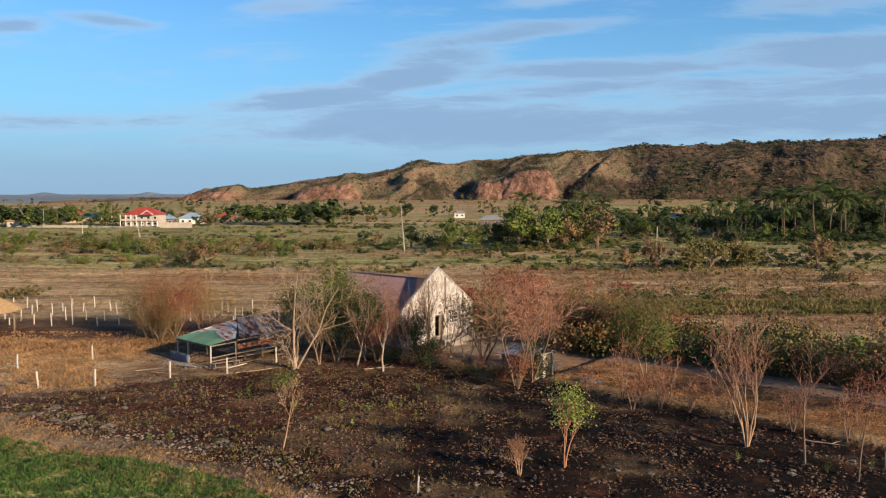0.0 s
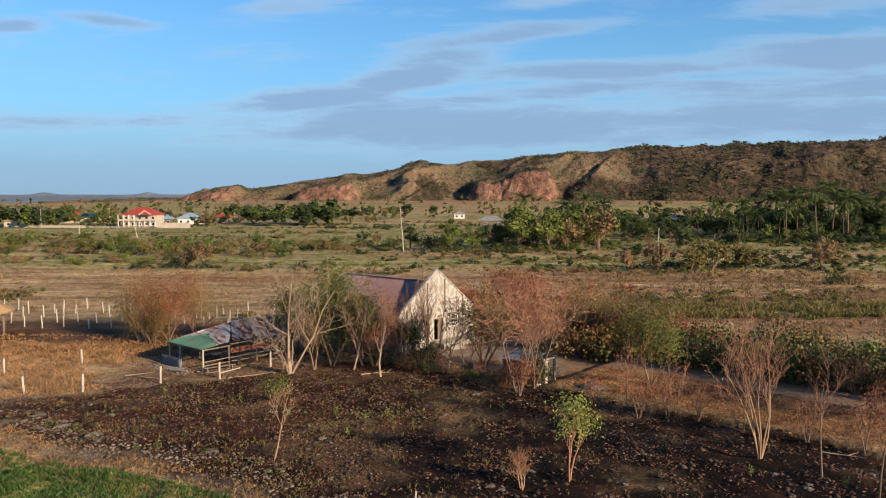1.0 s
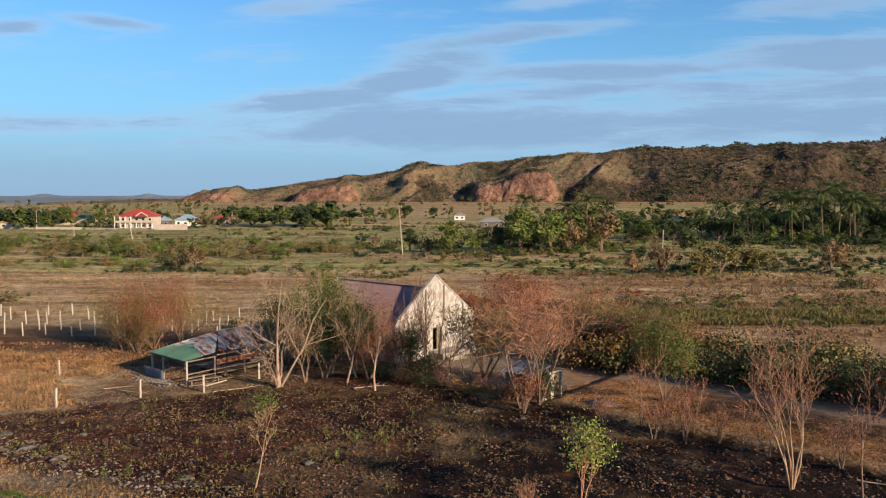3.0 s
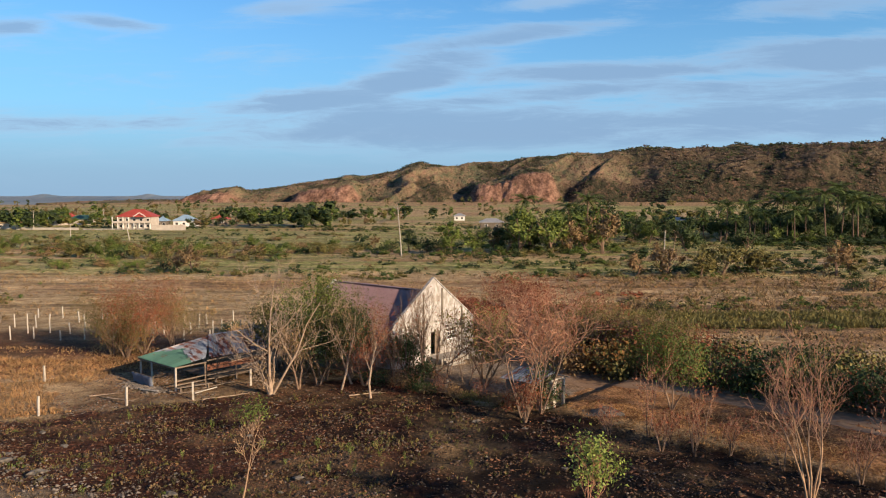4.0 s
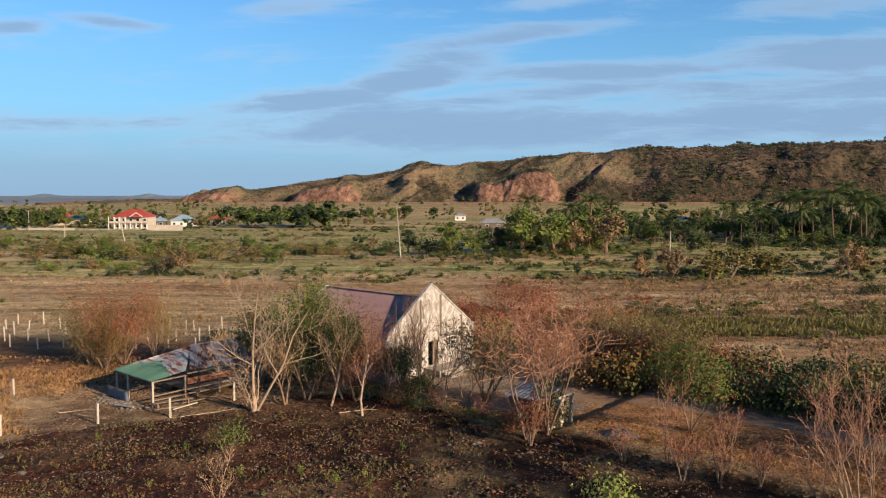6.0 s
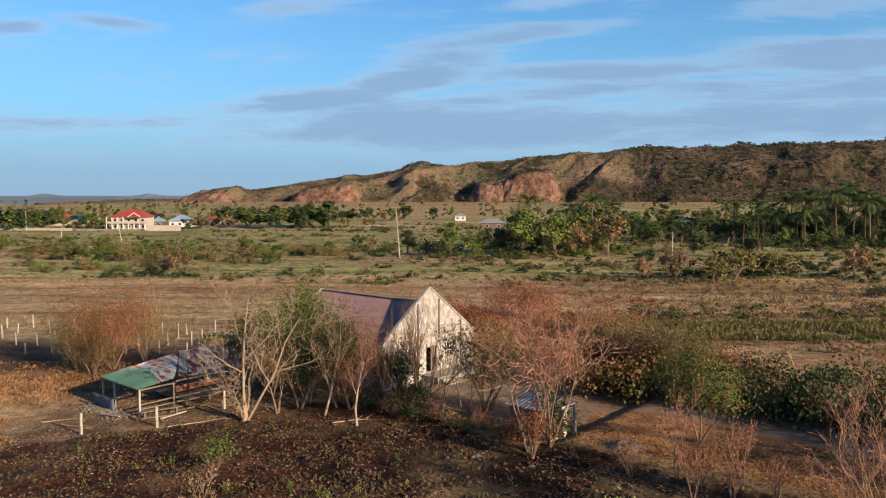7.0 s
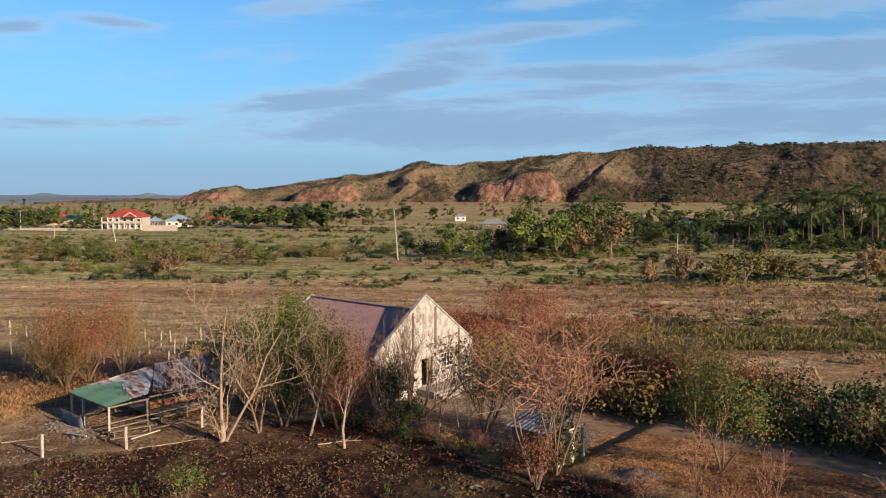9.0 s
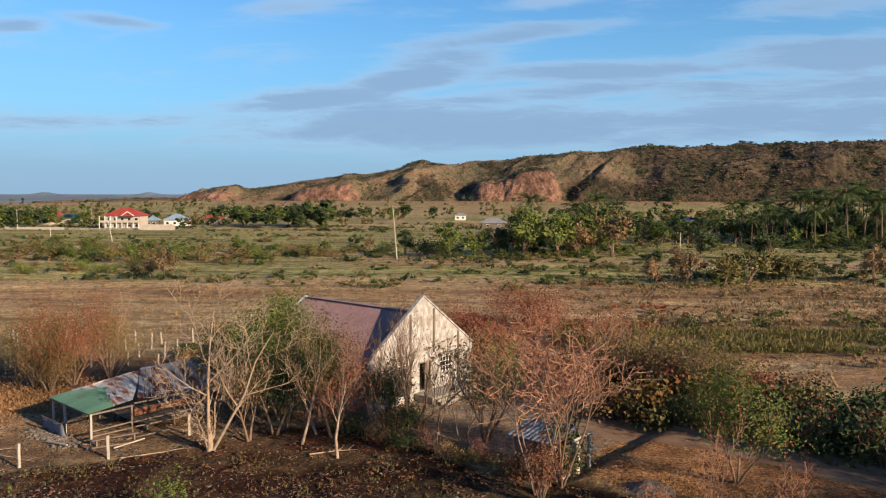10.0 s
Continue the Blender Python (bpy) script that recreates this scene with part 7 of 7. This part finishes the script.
    def verge(x, y):
        return ((y < y_near(x) + 0.4) & (y > y_near(x) - 5.4)) * (0.25 + 0.75 * (fbm(x / 2.5, y / 2.5, 92) > 0.42)) * (x < 3)

    def field(x, y):
        return (y > y_far(x) + 0.4) * (x < -24) * (fbm(x / 5, y / 3, 93) > 0.36) * (np.hypot(x + 26, y - 74) > 8) * 1.0

    def trackside(x, y):
        return (y > y_far(x) - 0.6) * (y < y_far(x) + 8.5) * (fbm(x / 2.0, y / 2.0, 94) > 0.42) * 1.0

    def patches(x, y):
        return on_burnt(x, y) * (fbm(x / 2.6, y / 2.0, 86) > 0.56) * np.where(x > -2, 0.3, 1.0)

    def weedy(x, y):
        return on_burnt(x, y) * (fbm(x / 3.2, y / 2.4, 89) > 0.53) * (x < 2)

    for keep, box_, n, lo, hi, mat, nm, lab in (
            (patches, (-40, 26, 36, 74), 2400, 0.06, 0.18, M_GRASS_RUST, "dead_grass_patch", "rust-brown dead grass patches on burnt plot"),
            (weedy, (-36, 4, 38, 72), 1500, 0.10, 0.30, M_LEAF_OLIVE, "low_weeds", "low olive weeds on burnt plot"),
            (verge, (-42, 4, 34, 64), 5500, 0.06, 0.19, M_LEAF_DRY, "dead_grass", "brown dead grass along field edge"),
            (verge, (-42, 4, 34, 64), 9000, 0.06, 0.2, M_STRAW, "straw_verge", "yellow dry grass along field edge"),
            (field, (-66, -20, 62, 88), 7500, 0.12, 0.36, M_GRASS_RUST, "rust_grass", "orange-brown dead grass on bare field"),
            (field, (-66, -24, 64, 92), 6500, 0.10, 0.32, M_STRAW, "straw_field", "dry straw grass on bare field"),
            (trackside, (6, 34, 40, 74), 6500, 0.05, 0.17, M_STRAW, "straw_trackside", "dry straw grass beside track"),
            (trackside, (6, 34, 40, 74), 5500, 0.05, 0.14, M_LEAF_ORANGE, "trackside_litter", "orange leaf litter and dead weeds beside track"),
            (on_burnt, (-40, 30, 36, 72), 2600, 0.05, 0.14, M_LEAF_DRY, "scorched_tufts", "scorched grass tufts over burnt plot"),
            (on_burnt, (-36, 8, 40, 72), 420, 0.14, 0.34, M_LEAF_OLIVE, "weeds", "small green weeds on burnt plot")):
        x, y = spots(n, *box_, keep)
        half = len(x) // 2
        for q, (a, b) in enumerate(((0, half), (half, len(x)))):
            scatter(nm, *kinds[q], x[a:b], y[a:b], rng.uniform(lo, hi, b - a), rng, mat, lab, "grass", 0.05)
    # dense green grass in the near corner
    def lawn(x, y):
        return (y < y_near(x) - 3.5 + 1.3 * smooth(-28, -12, x) + 1.2 * (fbm(x / 1.5, y / 1.5, 83) - 0.5)) * (x < 0) * 1.0
    x, y = spots(14000, -40, 0, 33, 56, lawn)
    scatter("grass", *tuft(rng, 6, 1.0, 0.7), x, y, rng.uniform(0.16, 0.36, len(x)), rng, M_GRASS, "dense green grass in field corner", "grass", 0.05)
    # taller reedy straw and green growth beyond the house and hedge
    def beyond(x, y):
        return (np.abs(x) < 0.64 * y) * (fbm(x / 8, y / 4, 95) > 0.47) * ((x > 14) | (y > 112) | (x < -66)) * 1.0
    kinds = [tuft(rng, 6, 1.0, 0.7) for _ in range(2)]
    x, y = spots(7500, -95, 95, 92, 170, beyond)
    for q in range(2):
        sel = slice(q, None, 2)
        scatter("far_straw", *kinds[q], x[sel], y[sel], rng.uniform(0.15, 0.48, len(x[sel])) * (1 + 1.1 * q * (x[sel] > 12)), rng, (M_STRAW, M_LEAF_DRY)[q], ("tall dry grass over the plain", "brown dry grass over the plain")[q], "grass", 0.05)
    def bank(x, y):
        return (np.abs(x - 45) < 30) * (fbm(x / 6, y / 3, 96) > 0.40) * 1.0
    x, y = spots(3500, 20, 75, 103, 116, bank)
    scatter("bank_growth", *kinds[0], x, y, rng.uniform(0.4, 1.0, len(x)), rng, M_LEAF_OLIVE, "rank green growth along low bank", "grass", 0.05)


build_ground_cover()


def build_rocks():
    """Single stones that stand out on the plot."""
    rng = random.Random(9)
    spots = [(-15.4, 49.9, 0.33), (1.2, 63.2, 0.3), (-28.0, 55.5, 0.5), (-31.0, 58.0, 0.55), (-24.5, 53.0, 0.42)]
    while len(spots) < 44:
        x, y = rng.uniform(-36, 24), rng.uniform(40, 70)
        if float(y_near(x)) + 0.5 < y < float(y_far(x)) - 0.5:
            spots.append((x, y, rng.uniform(0.12, 0.26)))
    kinds = []
    for k in range(3):
        bm = bmesh.new()
        bmesh.ops.create_icosphere(bm, subdivisions=2, radius=1.0)
        for v in bm.verts:
            v.co *= 1 + 0.75 * (noise.noise(v.co * 1.7 + Vector((k * 7, 0, 0))))
            v.co.z *= 0.62
        me = bpy.data.meshes.new("rock")
        bm.to_mesh(me)
        bm.free()
        me.materials.append(M_STONE)
        kinds.append(me)
    for i, (x, y, s) in enumerate(spots):
        ob = new("rock", kinds[i % 3])
        ob.matrix_basis = pose(x, y, gz(x, y) + 0.2 * s, 0, 0, rng.uniform(0, 360)) @ Matrix.Diagonal((s, s * rng.uniform(0.7, 1), s * rng.uniform(0.45, 0.75), 1))
        tagged(ob, "grey field stone lying on burnt plot", "stone", "stones on the plot")


build_rocks()


def build_weeds():
    """Upright green seedlings in loose rows on the burnt plot."""
    rng = random.Random(31)
    first = None
    spots = [(-8.9, 57.5), (-6.6, 55.8), (-4.7, 55.2), (-5.2, 57.0), (-3.2, 55.0), (-10.1, 54.0), (0.8, 53.5), (-12.4, 57.5), (-14.0, 52.5), (-7.4, 53.0), (-5.8, 52.5), (-16.8, 55.5), (-18.9, 50.2), (-20.0, 49.6), (-22.0, 57.0), (3.0, 58.5), (-3.5, 61.5), (15.8, 44.5), (22.8, 43.6), (-33.0, 57.5), (20.2, 43.2), (-1.8, 59.0), (-17.2, 62.0), (-24.2, 64.5)]
    kinds = [tree("seedling", "small fresh green seedling on burnt plot", "plant", (0, 0), 500 + k, M_LEAF, M_LEAF, leaf=M_LEAF_LIGHT if k else M_LEAF, leaves=110, leaf_size=0.13, clump=0.12, z=0.0, height=1.0, radius=0.02, stems=3, lean=0.3, levels=1, kids=(4,), fork=0.2, spread=0.5, group="seedlings on the plot") for k in range(2)]
    for i, (x, y) in enumerate(spots):
        m = pose(x, y, gz(x, y), 0, 0, rng.uniform(0, 360)) @ Matrix.Diagonal((*[rng.uniform(0.4, 0.7)] * 2, rng.uniform(0.6, 1.05), 1))
        if i < 2:
            kinds[i].matrix_basis = m
        else:
            copy_thing(kinds[i % 2], m)


build_weeds()


def build_heap():
    x0, y0 = 10.5, 64.2
    n = 24
    us, vs = np.meshgrid(np.linspace(-1.35, 1.35, n), np.linspace(-1.0, 1.0, n))
    u, v = us.ravel(), vs.ravel()
    r = np.hypot(u / 1.35, v / 1.0) * (0.9 + 0.35 * fbm(u * 1.3 + 4, v * 1.3, 17))
    z = 0.5 * np.clip(1 - r, 0, 1) ** 0.8 * (0.5 + 1.0 * fbm(u * 3 + 9, v * 3, 97)) - 0.05 * (r > 0.97)
    i = np.arange((n - 1) * n).reshape(n - 1, n)[:, :-1].ravel()
    me = mesh_object("gravel_heap", np.stack([u, v, z], 1), np.stack([i, i + 1, i + n + 1, i + n], 1), M_HEAP)
    me.matrix_basis = pose(x0, y0, gz(x0, y0), 0, 0, -25)
    tagged(me, "low heap of grey gravel beside track", "gravel heap")
    for k, (x, y, L, a) in enumerate(((-19.0, 71.6, 4.2, 28), (-7.6, 71.2, 3.0, 20), (2.2, 68.0, 2.6, -30), (-27.5, 70.5, 3.4, -25), (-29.5, 72.0, 2.6, 12), (22.4, 48.2, 2.4, -35))):
        rng = random.Random(60 + k)
        p, segs = Vector((-L / 2, 0, 0.05)), []
        for j in range(5):
            q = p + Vector((L / 5, rng.uniform(-0.12, 0.12), rng.uniform(-0.03, 0.06)))
            segs.append((p, q, 0.055 - 0.008 * j, 0.047 - 0.008 * j, 5))
            if j in (2, 3):
                segs.append((q, q + Vector((0.5, rng.choice((-0.4, 0.4)), 0.18)), 0.025, 0.01, 4))
            p = q
        v, f = tubes(segs)
        ob = mesh_object("fallen_branch", v, f, M_BARK_PALE)
        ob.matrix_basis = pose(x, y, gz(x, y) + 0.03, 0, 0, a)
        tagged(ob, "pale dead branch lying on ground", "branch", "fallen branches")


build_heap()
